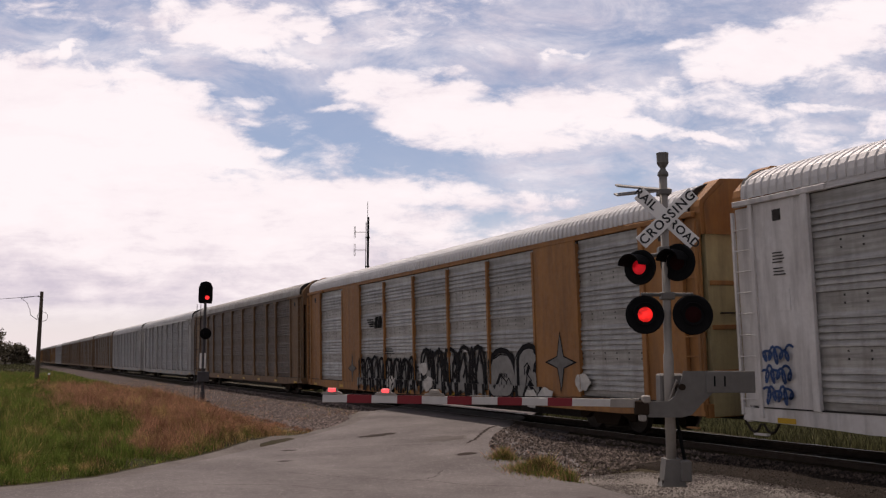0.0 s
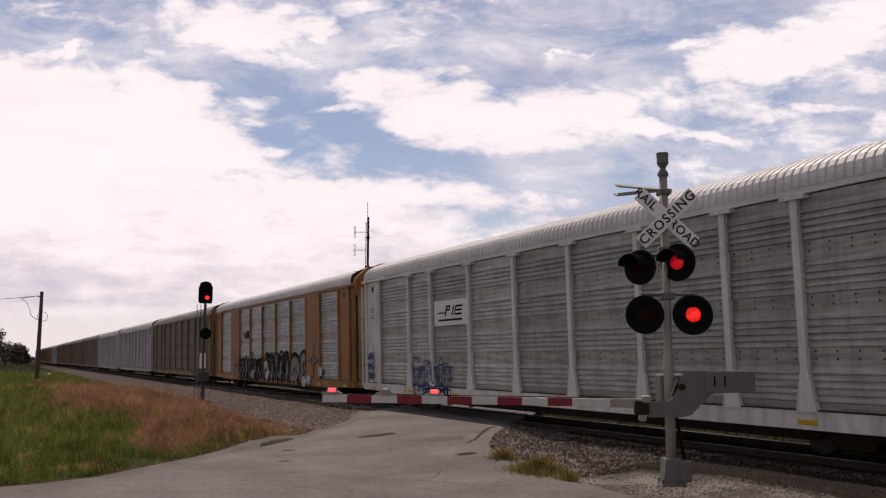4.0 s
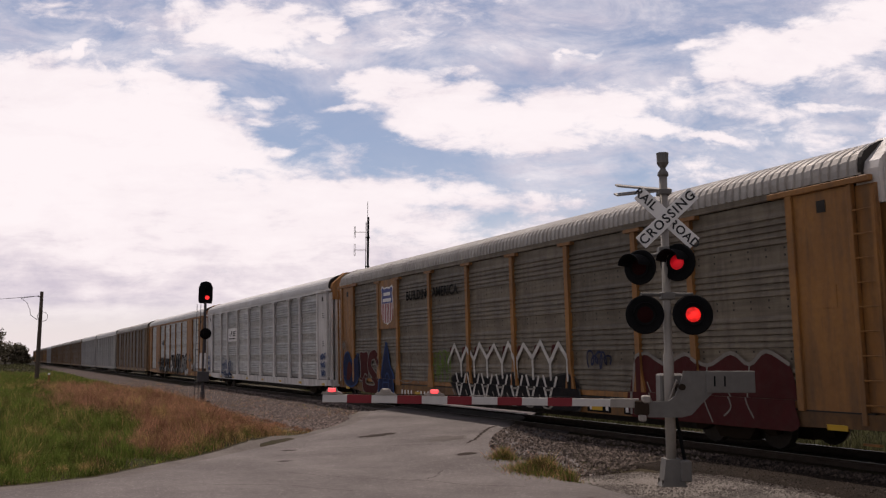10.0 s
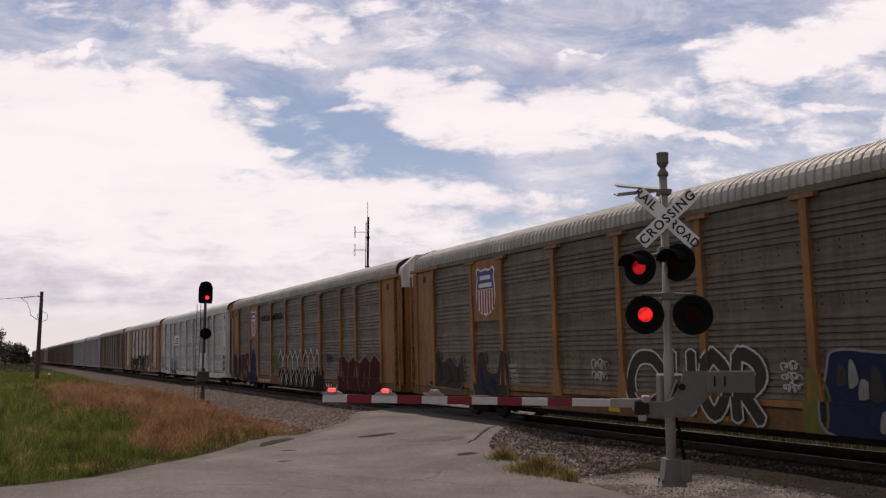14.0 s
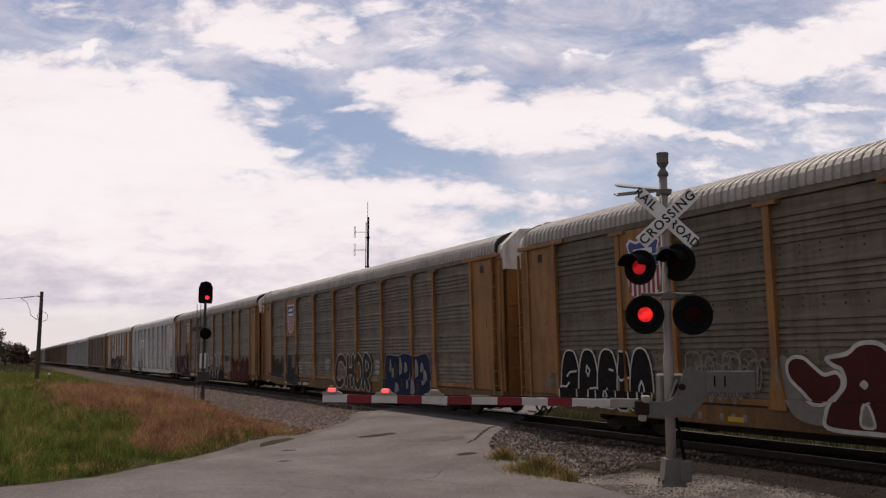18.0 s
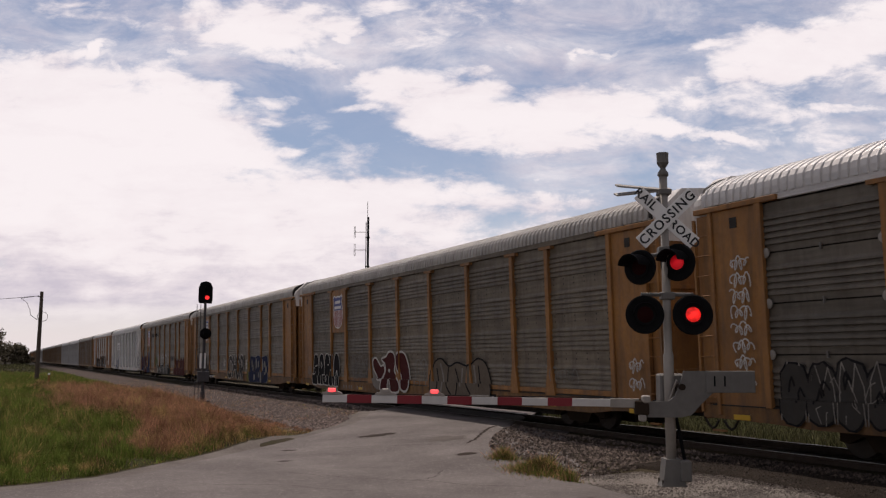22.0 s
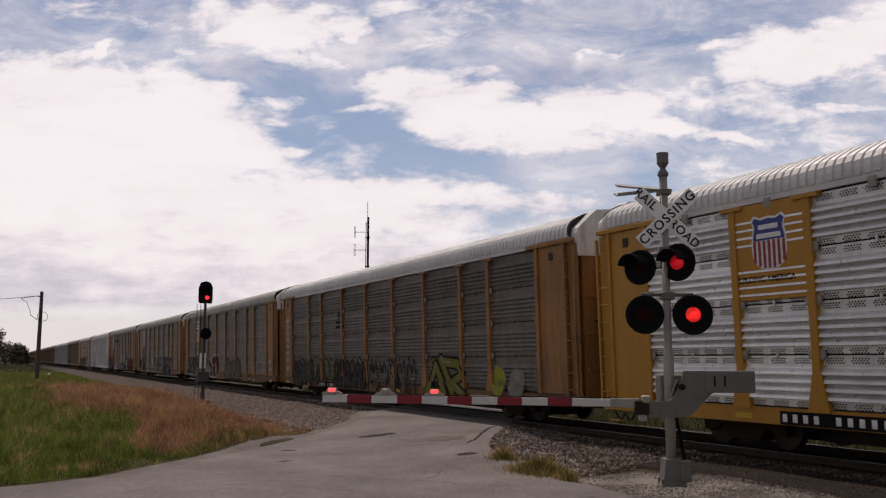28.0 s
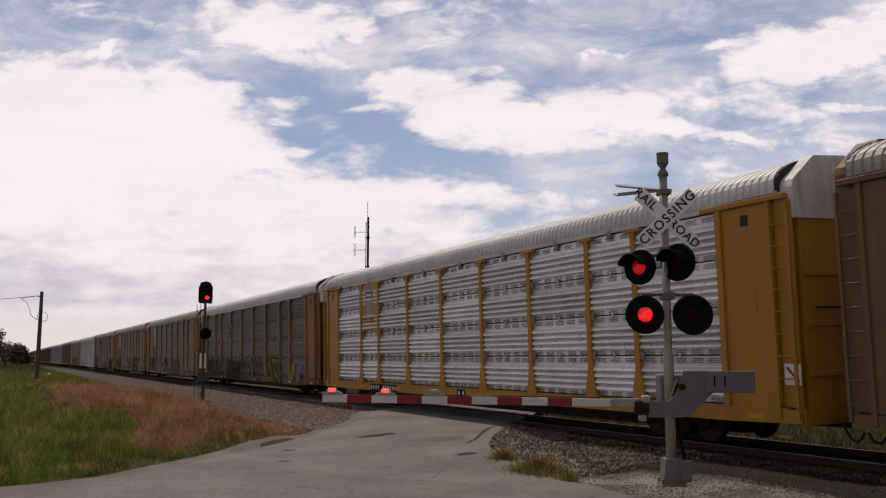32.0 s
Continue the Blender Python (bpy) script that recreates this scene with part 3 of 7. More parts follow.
def autorack(label, post_mat, panel_mat, end_mat, roof_end_mat, sill_mat, kind="plain", roof_mat=None, cap=True, emblem=False, floor=0.55):
    car = thing("autorack_car", TRACK_X, 0, 0, label, "railway car", "cars of the train")
    roof_mat = roof_mat or ROOF
    eave_mat = panel_mat if roof_mat == GRIMY_ROOF else roof_mat
    part("roof", shared(("roof", roof_mat.name), ribbed_roof, roof_mat), roof_mat, car, "ribbed galvanised roof")
    for sx in (-1, 1):
        sill = part("side_sill", prism([(-BODY_END, 0.64), (-PANEL_END, 0.60), (-PANEL_END + 1.0, floor), (PANEL_END - 1.0, floor), (PANEL_END, 0.60), (BODY_END, 0.64), (BODY_END, SILL), (-BODY_END, SILL)], "x", sx * HALF - 0.03, sx * HALF + 0.03), sill_mat, car)
        part("sill_flange", box(sx * HALF - 0.04, sx * HALF + 0.04, -BODY_END + 0.3, BODY_END - 0.3, SILL, SILL + 0.025), BLACK if kind != "holes" else sill_mat, sill)
        if kind == "plain" and sill_mat == GRIMY_SILL:
            part("base_rail", box(sx * (HALF + 0.005) - 0.018, sx * (HALF + 0.005) + 0.018, -PANEL_END, PANEL_END, SILL + 0.04, SILL + 0.17, 0.005), post_mat, sill, "yellow rail along the foot of the panels")
        part("eave_rail", box(sx * (HALF + 0.0) - 0.03, sx * (HALF + 0.0) + 0.03, -PANEL_END - 0.1, PANEL_END + 0.1, EAVE - 0.015, EAVE + 0.03, 0.012), post_mat if kind == "wide" else eave_mat, car)
        part("top_chord", box(sx * (HALF - 0.01) - 0.03, sx * (HALF - 0.01) + 0.03, -PANEL_END - 0.1, PANEL_END + 0.1, EAVE + 0.03, EAVE + 0.14), post_mat if kind == "wide" else eave_mat, car)
        for k in range(8):
            mark = part("reflector", shared(("reflector",), lambda: box(-0.006, 0.006, -0.22, 0.22, -0.05, 0.05), REFLECTOR), REFLECTOR, sill, "yellow reflective strip")
            mark.location = (sx * (HALF + 0.036), -BODY_END + 1.1 + k * (2 * BODY_END - 2.2) / 7, floor + 0.13)
    part("centre_sill", prism([(-BODY_END - 0.1, 0.5), (-8.6, 0.45), (-8.2, 0.2), (8.2, 0.2), (8.6, 0.45), (BODY_END + 0.1, 0.5), (BODY_END + 0.1, 0.9), (-BODY_END - 0.1, 0.9)], "x", -0.35, 0.35), BLACK, car)
    part("deck", box(-HALF + 0.05, HALF - 0.05, -BODY_END + 0.1, BODY_END - 0.1, 0.86, 0.93), BLACK, car)
    part("brake_reservoir", tube((-0.7, 1.2, 0.62), (-0.7, 2.3, 0.62), 0.2, seg=12), BLACK, car)
    part("brake_cylinder", tube((-0.8, -1.4, 0.66), (-0.8, -0.7, 0.66), 0.16, seg=12), BLACK, car)
    part("train_pipe", tube((-0.9, -BODY_END, 0.58), (-0.9, BODY_END, 0.58), 0.022, seg=6), BLACK, car)
    # black sheets added behind the panels to block daylight at the joints
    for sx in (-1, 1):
        part("side_liner", box(sx * (HALF - 0.1) - 0.01, sx * (HALF - 0.1) + 0.01, -PANEL_END, PANEL_END, SILL, EAVE), BLACK, car, "black sheet added to stop light through the panel joints")
    y = sum(OLD_BAYS if kind == "wide" else BAYS) / 2
    for i, w in enumerate(OLD_BAYS if kind == "wide" else BAYS):
        yc = y - w / 2
        for sx in (-1, 1):
            turned = 0 if sx < 0 else math.pi
            plated = (kind == "wide" and i in (1, 7))
            if kind in ("rows", "holes"):
                cuts = [SILL + 0.04 + k * (EAVE - SILL - 0.07) / 4 for k in range(5)]
                for k in range(4):
                    p = part("panel", shared(("panel", w, k, panel_mat.name, kind), lambda: ribbed_panel(w - 0.12, cuts[k] + 0.015, cuts[k + 1] - 0.015, 4 if kind == "holes" else 5, 0.085 if kind == "holes" else 0.045, rows=1), panel_mat), panel_mat, car)
                    p.location, p.rotation_euler = (sx * (HALF - 0.035), yc, 0), (0, 0, turned)
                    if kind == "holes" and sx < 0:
                        part("perforation", shared(("perforation", w, k), lambda: holes(w - 0.2, cuts[k] + 0.065, cuts[k + 1] - 0.07), HOLE), HOLE, p, "rows of dark diamonds painted as shade in punched holes")["kind"] = "stuff"
                    if sx < 0 and k:
                        for side in (-1, 1):
                            h = part("hinge_plate", shared(("hinge",), lambda: lathe([(0.1, 0.02), (0.1, 0.0), (0.03, -0.012)], "x", 10), ALU), ALU, p)
                            h.location = (-0.055, side * (w / 2 - 0.1), cuts[k])
                        steel = SILVER if kind == "holes" else GREY_PAINT
                        c = part("latch", shared(("latch", steel.name), lambda: box(-0.045, 0.0, -0.018, 0.018, -0.06, 0.06, 0.006), steel), steel, p)
                        c.location = (-0.02, 0, cuts[k])
                    if kind == "holes" and sx < 0 and k == 3:
                        c = part("eave_clip", shared(("eave_clip",), lambda: box(-0.05, 0.0, -0.09, 0.09, -0.12, 0.08, 0.01), ALU), ALU, p)
                        c.location = (-0.03, 0, EAVE - 0.02)
            else:
                p = part("panel", shared(("panel", w, panel_mat.name), lambda: ribbed_panel(w - 0.08, SILL + 0.03, EAVE - 0.03, 5, 0.036), panel_mat), panel_mat, car)
                p.location, p.rotation_euler = (sx * (HALF - 0.035), yc, 0), (0, 0, turned)
            if plated:
                part("wide_post", box(sx * (HALF + 0.02) - 0.03, sx * (HALF + 0.02) + 0.03, yc - w / 2 + 0.04, yc + w / 2 - 0.04, SILL, EAVE - 0.02, 0.008), post_mat, car)
        if emblem and i == 1:
            emblem_plate(car, yc, w, post_mat, emblem)
        y -= w
        if i < len(BAYS) - 1:
            for sx in (-1, 1):
                p = part("side_post", shared(("post", post_mat.name, cap, kind), post_mesh(0.17 if kind != "wide" else 0.1, 0.15 if kind != "wide" else 0.0, cap), post_mat), post_mat, car)
                p.location, p.rotation_euler = (sx * HALF, y, 0), (0, 0, 0 if sx < 0 else math.pi)
    if kind in ("plain", "wide"):
        tagged(part("rivets", shared(("rivets",), rivets, BLACK), BLACK, car, "rows of small dark rivets"), kind="stuff")
    for e in (-1, 1):
        y0, y1 = e * PANEL_END, e * BODY_END
        lo, hi = sorted((y0 + e * 0.02, y1 - e * 0.45))
        for sx in (-1, 1):
            plate = part("end_side_plate", box(sx * (HALF - 0.01) - 0.03, sx * (HALF - 0.01) + 0.03, lo, hi, FLOOR + 0.3, EAVE - 0.02, 0.01), end_mat, car)
            part("door_jamb", box(sx * (HALF + 0.03) - 0.05, sx * (HALF + 0.03) + 0.05, y0 - 0.08, y0 + 0.08, SILL, EAVE, 0.01), end_mat, plate)
            part("door_jamb", box(sx * (HALF + 0.02) - 0.05, sx * (HALF + 0.02) + 0.05, y1 - e * 0.5 - 0.05, y1 - e * 0.5 + 0.05, FLOOR + 0.2, EAVE, 0.01), end_mat, plate)
            part("corner_panel", box(sx * (HALF - 0.07) - 0.02, sx * (HALF - 0.07) + 0.02, min(y1 - e * 0.46, y1), max(y1 - e * 0.46, y1), FLOOR + 0.2, EAVE - 0.05), end_mat, plate)
            part("placard", box(sx * (HALF + 0.025) - 0.006, sx * (HALF + 0.025) + 0.006, (lo + hi) / 2 - 0.22, (lo + hi) / 2 + 0.22, 2.75, 3.15), end_mat, plate)
            part("slot", box(sx * (HALF + 0.02) - 0.01, sx * (HALF + 0.02) + 0.01, (lo + hi) / 2 - 0.1, (lo + hi) / 2 + 0.1, EAVE - 0.42, EAVE - 0.2), BLACK, plate)
            ladder(car, sx * (HALF + 0.02), y1 - e * 0.02, end_mat, -e)
            part("top_bracket", box(sx * (HALF + 0.03) - 0.06, sx * (HALF + 0.03) + 0.06, min(y0 - e * 0.5, y1 - e * 0.05), max(y0 - e * 0.5, y1 - e * 0.05), EAVE - 0.02, EAVE + 0.09, 0.01), end_mat, car)
            part("step", box(sx * (HALF + 0.0) - 0.04, sx * (HALF + 0.0) + 0.04, y1 - e * 0.42 - 0.17, y1 - e * 0.42 + 0.17, 0.36, 0.40), end_mat, car)
        bonnet = part("bonnet", prism(BONNET_LINE, "y", y1 - e * 0.42, y1 + e * 0.06), roof_end_mat, car)
        part("bonnet_edge", prism([(x * 0.93, 4.5 + (z - 4.5) * 0.93) for x, z in BONNET_LINE], "y", y1 + e * 0.06, y1 + e * 0.085), roof_end_mat, bonnet)
        part("roof_seal", prism([(x * 1.005, z + 0.03) for x, z in ROOF_LINE] + [(1.3, 4.95), (-1.3, 4.95)], "y", y1 - e * 0.24, y1 - e * 0.33), BLACK, bonnet)
        door = part("end_door", prism([(-1.36, 0.62), (-0.6, 0.62), (0.6, 0.62), (1.36, 0.62), (1.36, 4.5), (-1.36, 4.5)], "y", y1 - e * 0.25, y1 + e * 0.04), CREAM if kind == "wide" else end_mat, car)
        for z in (1.5, 2.45, 3.4):
            part("door_rib", box(-1.3, 1.3, min(y1 + e * 0.03, y1 + e * 0.08), max(y1 + e * 0.03, y1 + e * 0.08), z, z + 0.1, 0.01), end_mat, door)
        part("door_handle", tube((-1.1, y1 + e * 0.1, 2.8), (-0.3, y1 + e * 0.1, 2.8), 0.02, seg=6), BLACK, door)
        part("coupler", box(-0.14, 0.14, min(y1, y1 + e * 0.56), max(y1, y1 + e * 0.56), 0.66, 0.92, 0.03), BLACK, car)
        hose = bmesh.new()
        pts = [Vector((-0.55, y1 + e * (0.02 + 0.5 * u), 0.62 - 0.34 * math.sin(math.pi * u * 0.85))) for u in (0, 0.2, 0.4, 0.6, 0.8, 1.0)]
        for a, b in zip(pts, pts[1:]):
            tube(a, b, 0.03, seg=6, bm=hose)
        part("brake_hose", hose, BLACK, car)
        truck(car, e * (PANEL_END - 2.3))
        part("end_sill", box(-1.5, 1.5, min(y1 - e * 0.1, y1 + e * 0.03), max(y1 - e * 0.1, y1 + e * 0.03), FLOOR + 0.1, SILL, 0.01), sill_mat, car)
    return car


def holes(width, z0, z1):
    """Clusters of small flat dark diamonds along the upper and lower edge of a panel: punched holes, their shade put
    into the colour.
    """
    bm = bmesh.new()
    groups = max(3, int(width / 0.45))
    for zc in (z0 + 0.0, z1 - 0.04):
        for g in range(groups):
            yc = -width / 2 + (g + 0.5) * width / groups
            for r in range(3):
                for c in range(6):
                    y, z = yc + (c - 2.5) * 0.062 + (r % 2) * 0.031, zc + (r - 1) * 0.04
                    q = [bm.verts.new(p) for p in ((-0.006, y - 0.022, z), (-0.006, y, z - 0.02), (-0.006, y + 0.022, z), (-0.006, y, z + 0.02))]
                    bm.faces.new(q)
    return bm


def rivets():
    bm = bmesh.new()
    for row in range(1, 4):
        for dz in (-0.07, 0.07):
            z = SILL + 0.03 + row * (EAVE - SILL - 0.06) / 4 + dz
            for k in range(int(2 * PANEL_END / 0.476)):
                y = -PANEL_END + 0.24 + k * 0.476
                q = [bm.verts.new((-HALF + 0.031, y + a, z + b)) for a, b in ((-0.02, -0.02), (0.02, -0.02), (0.02, 0.02), (-0.02, 0.02))]
                bm.faces.new(q)
    return bm


# paint and plates on the near side: u runs to the reader's right (-Y), v upwards
FACE = Matrix(((0, 0, -1), (-1, 0, 0), (0, 1, 0))).to_4x4()


def on_face(ob, y, z, out=0.0):
    ob.matrix_local = Matrix.Translation((-HALF - out, y, z)) @ FACE
    return ob


def flats(polys, depth=0.0, layer=0.00025):
    """Flat outlines in the reader's plane, each a list of (u, v) points."""
    bm = bmesh.new()
    for i, pts in enumerate(polys):
        f = bm.faces.new([bm.verts.new((u, v, min(i * layer, 0.012))) for u, v in pts])
        if f.normal.z < 0:
            f.normal_flip()
    if depth:
        r = bmesh.ops.extrude_face_region(bm, geom=list(bm.faces))
        for v in r["geom"]:
            if isinstance(v, bmesh.types.BMVert):
                v.co.z += depth
    return bm


def ribbon(points, width):
    """A painted stroke along (u, v) points, as quads."""
    out = []
    for (a, b), (c, d) in zip(points, points[1:]):
        n = math.hypot(c - a, d - b) or 1.0
        dx, dy = -(d - b) / n * width / 2, (c - a) / n * width / 2
        ex, ey = (c - a) / n * width * 0.3, (d - b) / n * width * 0.3
        out.append([(a + dx - ex, b + dy - ey), (a - dx - ex, b - dy - ey), (c - dx + ex, d - dy + ey), (c + dx + ex, d + dy + ey)])
    return out


SHIELD = [(-0.50, 0.50), (-0.40, 0.60), (-0.22, 0.53), (0, 0.56), (0.22, 0.53), (0.40, 0.60), (0.50, 0.50), (0.435, 0.34), (0.49, 0.12), (0.50, -0.12), (0.47, -0.33), (0.39, -0.48), (0.24, -0.58), (0.08, -0.61), (0, -0.65), (-0.08, -0.61), (-0.24, -0.58), (-0.39, -0.48), (-0.47, -0.33), (-0.50, -0.12), (-0.49, 0.12), (-0.435, 0.34)]


def emblem_plate(car, yc, w, mat, size):
    """A painted plate over the upper half of a bay, with a striped shield."""
    plate = part("emblem_plate", box(-HALF - 0.04, -HALF + 0.0, yc - w / 2 + 0.06, yc + w / 2 - 0.06, 2.98, EAVE - 0.03, 0.006), mat, car)
    zc, k = 3.92 if size > 1 else 4.1, size
    sh = part("shield", flats([[(u * k * 1.04, v * k * 1.04) for u, v in SHIELD]], 0.004), SHIELD_WHITE, plate, "striped shield emblem")
    on_face(sh, yc, zc, 0.043)
    top = part("shield_field", flats([[(u * k, v * k) for u, v in ((-0.47, 0.49), (-0.39, 0.565), (-0.22, 0.50), (0, 0.53), (0.22, 0.50), (0.39, 0.565), (0.47, 0.49), (0.405, 0.34), (0.46, 0.12), (0.465, 0.04), (-0.465, 0.04), (-0.46, 0.12), (-0.405, 0.34))]], 0.003), SHIELD_BLUE, plate, "blue field")
    on_face(top, yc, zc, 0.049)
    for v, wid in ((0.34, 0.58), (0.14, 0.72)):
        b = part("bar", flats([[(-wid * k / 2, -0.055 * k), (wid * k / 2, -0.055 * k), (wid * k / 2, 0.055 * k), (-wid * k / 2, 0.055 * k)]], 0.002), SHIELD_WHITE, plate)
        on_face(b, yc, zc + v * k, 0.054)
    for i in range(7):
        u0 = (-0.47 + i * 0.1435) * k
        mid = abs(u0 / k + 0.04)
        low = -(0.60 - 0.9 * max(mid - 0.12, 0) ** 1.6) * k
        s = part("stripe", flats([[(u0, low), (u0 + 0.08 * k, low), (u0 + 0.08 * k, 0.03 * k), (u0, 0.03 * k)]], 0.002), SHIELD_RED, plate)
        on_face(s, yc, zc, 0.05)
    return plate


def post_lines(bays):
    y, out = sum(bays) / 2, []
    for w in bays[:-1]:
        y -= w
        out.append(y)
    return out


def drape(ob, y, z, old=False):
    """Lays a sprayed sheet on what it covers: recessed panels, proud posts, the sill below."""
    bm = bmesh.new()
    bm.from_mesh(ob.data)
    posts = post_lines(OLD_BAYS if old else BAYS)
    half = 0.06 if old else 0.09
    us = [p.co.x for p in bm.verts]
    vs = [p.co.y for p in bm.verts]
    cuts = [(Vector((y - p - s, 0, 0)), Vector((1, 0, 0))) for p in posts for s in (-half, half) if min(us) < y - p - s < max(us)]
    if min(vs) < 1.08 - z < max(vs):
        cuts.append((Vector((0, 1.08 - z, 0)), Vector((0, 1, 0))))
    if min(vs) < 0.5 - z:
        bmesh.ops.bisect_plane(bm, geom=list(bm.verts) + list(bm.edges) + list(bm.faces), plane_co=(0, 0.5 - z, 0), plane_no=(0, 1, 0), clear_inner=True)
    for co, no in cuts:
        bmesh.ops.bisect_plane(bm, geom=list(bm.verts) + list(bm.edges) + list(bm.faces), plane_co=co, plane_no=no, dist=1e-5)
    if cuts:
        bmesh.ops.split_edges(bm, edges=list(bm.edges))
    for f in bm.faces:
        c = f.calc_center_median()
        fy, fz = y - c.x, z + c.y
        if fz < 1.08 or any(abs(fy - p) < half for p in posts):
            lift = 0.0
        elif abs(fy) > PANEL_END - 0.1:
            lift = -0.015
        elif old and 7.4 < abs(fy) < 9.6:
            lift = -0.018
        else:
            lift = -0.066
        for v in f.verts:
            v.co.z += lift if cuts else 0.0
    if not cuts:
        lift = -0.066 if z > 1.0 and abs(y) < PANEL_END - 0.1 and not (old and 7.4 < abs(y) < 9.6) else 0.0
        for v in bm.verts:
            v.co.z += lift
    bm.to_mesh(ob.data)
    bm.free()


def drape_all(cars):
    for k, car in cars.items():
        for ob in car.children:
            if ob.name.startswith("spray") and ob.data.users == 1:
                p = ob.matrix_local.translation
                drape(ob, p.y, p.z, k == 1)
                ob["kind"] = "stuff"


def letters_on(car, text, y, z, size, mat, bold=0.0, out=0.078, spacing=1.0, squash=1.0, name="painted_word", label=""):
    me = lettering(text, size, 0.001, bold, spacing=spacing)
    me.materials.append(mat)
    ob = part(name, me, None, car, label)
    ob.matrix_local = Matrix.Translation((-HALF - out, y, z)) @ FACE @ Matrix.Diagonal((squash, 1, 1, 1))
    return ob


def number_plate(car, y0, y1, z, count=10, plate=True, mat=None):
    """A reporting mark on the sill: a dark patch with pale bars."""
    mid, w = (y0 + y1) / 2, abs(y0 - y1)
    if plate:
        on_face(part("number_patch", flats([[(-w / 2, -0.125), (w / 2, -0.125), (w / 2, 0.125), (-w / 2, 0.125)]], 0.002), STENCIL_BLACK, car), mid, z, 0.034)
    mat = mat or SHIELD_WHITE
    for i in range(count):
        if i == 4:
            continue
        bar = part("number_marking", shared(("number_marking", mat.name), lambda: flats([[(-0.055, -0.075), (0.055, -0.075), (0.055, 0.075), (-0.055, 0.075)]], 0.001), mat), mat, car)
        on_face(bar, mid + w / 2 - (i + 0.5) * w / count, z, 0.038)


def fine_print(car, y, z, w, rows, mat=None, gap=0.09):
    bars = [[(-w / 2, -r * gap), (w / 2 * (0.6 + 0.4 * ((r * 7) % 3) / 2), -r * gap), (w / 2 * (0.6 + 0.4 * ((r * 7) % 3) / 2), -r * gap + gap * 0.36), (-w / 2, -r * gap + gap * 0.36)] for r in range(rows)]
    on_face(part("data_marking", flats(bars), mat or STENCIL_BLACK, car), y, z, 0.034)


def scrawl(car, y0, y1, z0, z1, mat, seed, loops=5, width=0.045, name="spray_tag"):
    """A quick sprayed signature of loops and hooks."""
    rng = random.Random(seed)
    w, h, pts, polys = abs(y0 - y1), z1 - z0, [], []
    ph = rng.uniform(0, 6)
    for i in range(loops * 14 + 1):
        u = i / (loops * 14)
        a = u * loops * 2 * math.pi + ph
        r = 0.75 + 0.35 * math.sin(a * 0.37 + seed)
        pts.append((-w / 2 + w * (0.08 + 0.84 * u) + 0.42 * w / loops * math.sin(a), h * 0.46 * r * math.cos(a + 0.6 * math.sin(a * 0.5))))
    polys += ribbon(pts, width)
    on_face(part(name, flats(polys), mat, car), (y0 + y1) / 2, (z0 + z1) / 2, 0.078 + 0.0007 * (seed % 9))


def blob(cx, cy, w, h, rng, power=2.6, n=22, wob=0.07):
    pts = []
    for i in range(n):
        a = 2 * math.pi * i / n
        c, s = math.cos(a), math.sin(a)
        k = (abs(c) ** power + abs(s) ** power) ** (-1 / power) * (1 + rng.uniform(-wob, wob))
        pts.append((cx + w / 2 * c * k, cy + h / 2 * s * k))
    return pts


def bubbles(car, y0, y1, z0, z1, count, fill, edge, seed, spiky=False, inner=True, label=""):
    """A row of fat sprayed letters: an outline colour behind, a fill, and inner strokes."""
    rng = random.Random(seed)
    w, h = abs(y0 - y1), z1 - z0
    step = w / count
    outer, body, lines = [], [], []
    for i in range(count):
        cx = -w / 2 + (i + 0.5) * step
        hh = h * rng.uniform(0.82, 1.0)
        cy = (hh - h) / 2 + rng.uniform(0, (h - hh) / 2)
        if spiky:
            p = [(cx - step * 0.5, cy - hh / 2), (cx - step * 0.36, cy + hh * 0.2), (cx - step * rng.uniform(-0.1, 0.2), cy + hh * 0.52), (cx + step * 0.22, cy + hh * 0.12), (cx + step * 0.42, cy + hh * rng.uniform(0.1, 0.4)), (cx + step * 0.36, cy - hh * 0.18), (cx + step * 0.52, cy - hh * 0.5), (cx + step * 0.1, cy - hh * 0.36)]
        else:
            p = blob(cx, cy, step * 1.02, hh, rng)
        outer.append([(cx + (a - cx) * 1.0 + (0.035 if a > cx else -0.035), cy + (b - cy) * 1.0 + (0.035 if b > cy else -0.035)) for a, b in p])
        body.append(p)
        if inner:
            for _ in range(2):
                u0, v0 = cx + rng.uniform(-0.25, 0.2) * step, cy + rng.uniform(-0.3, 0.1) * hh
                lines += ribbon([(u0, v0), (u0 + rng.uniform(-0.08, 0.12) * step, v0 + 0.15 * hh), (u0 + rng.uniform(0.0, 0.2) * step, v0 + 0.24 * hh), (u0 + 0.22 * step, v0 + 0.1 * hh)], 0.04)
    lay = 0.0007 * (seed % 9)
    mid = ((y0 + y1) / 2, (z0 + z1) / 2)
    tagged(on_face(part("spray_outline", flats(outer), edge, car, label), *mid, 0.074 + lay), kind="stuff")
    tagged(on_face(part("spray_fill", flats(body), fill, car), *mid, 0.082 + lay), kind="stuff")
    if inner:
        tagged(on_face(part("spray_detail", flats(lines), edge, car), *mid, 0.092 + lay), kind="stuff")


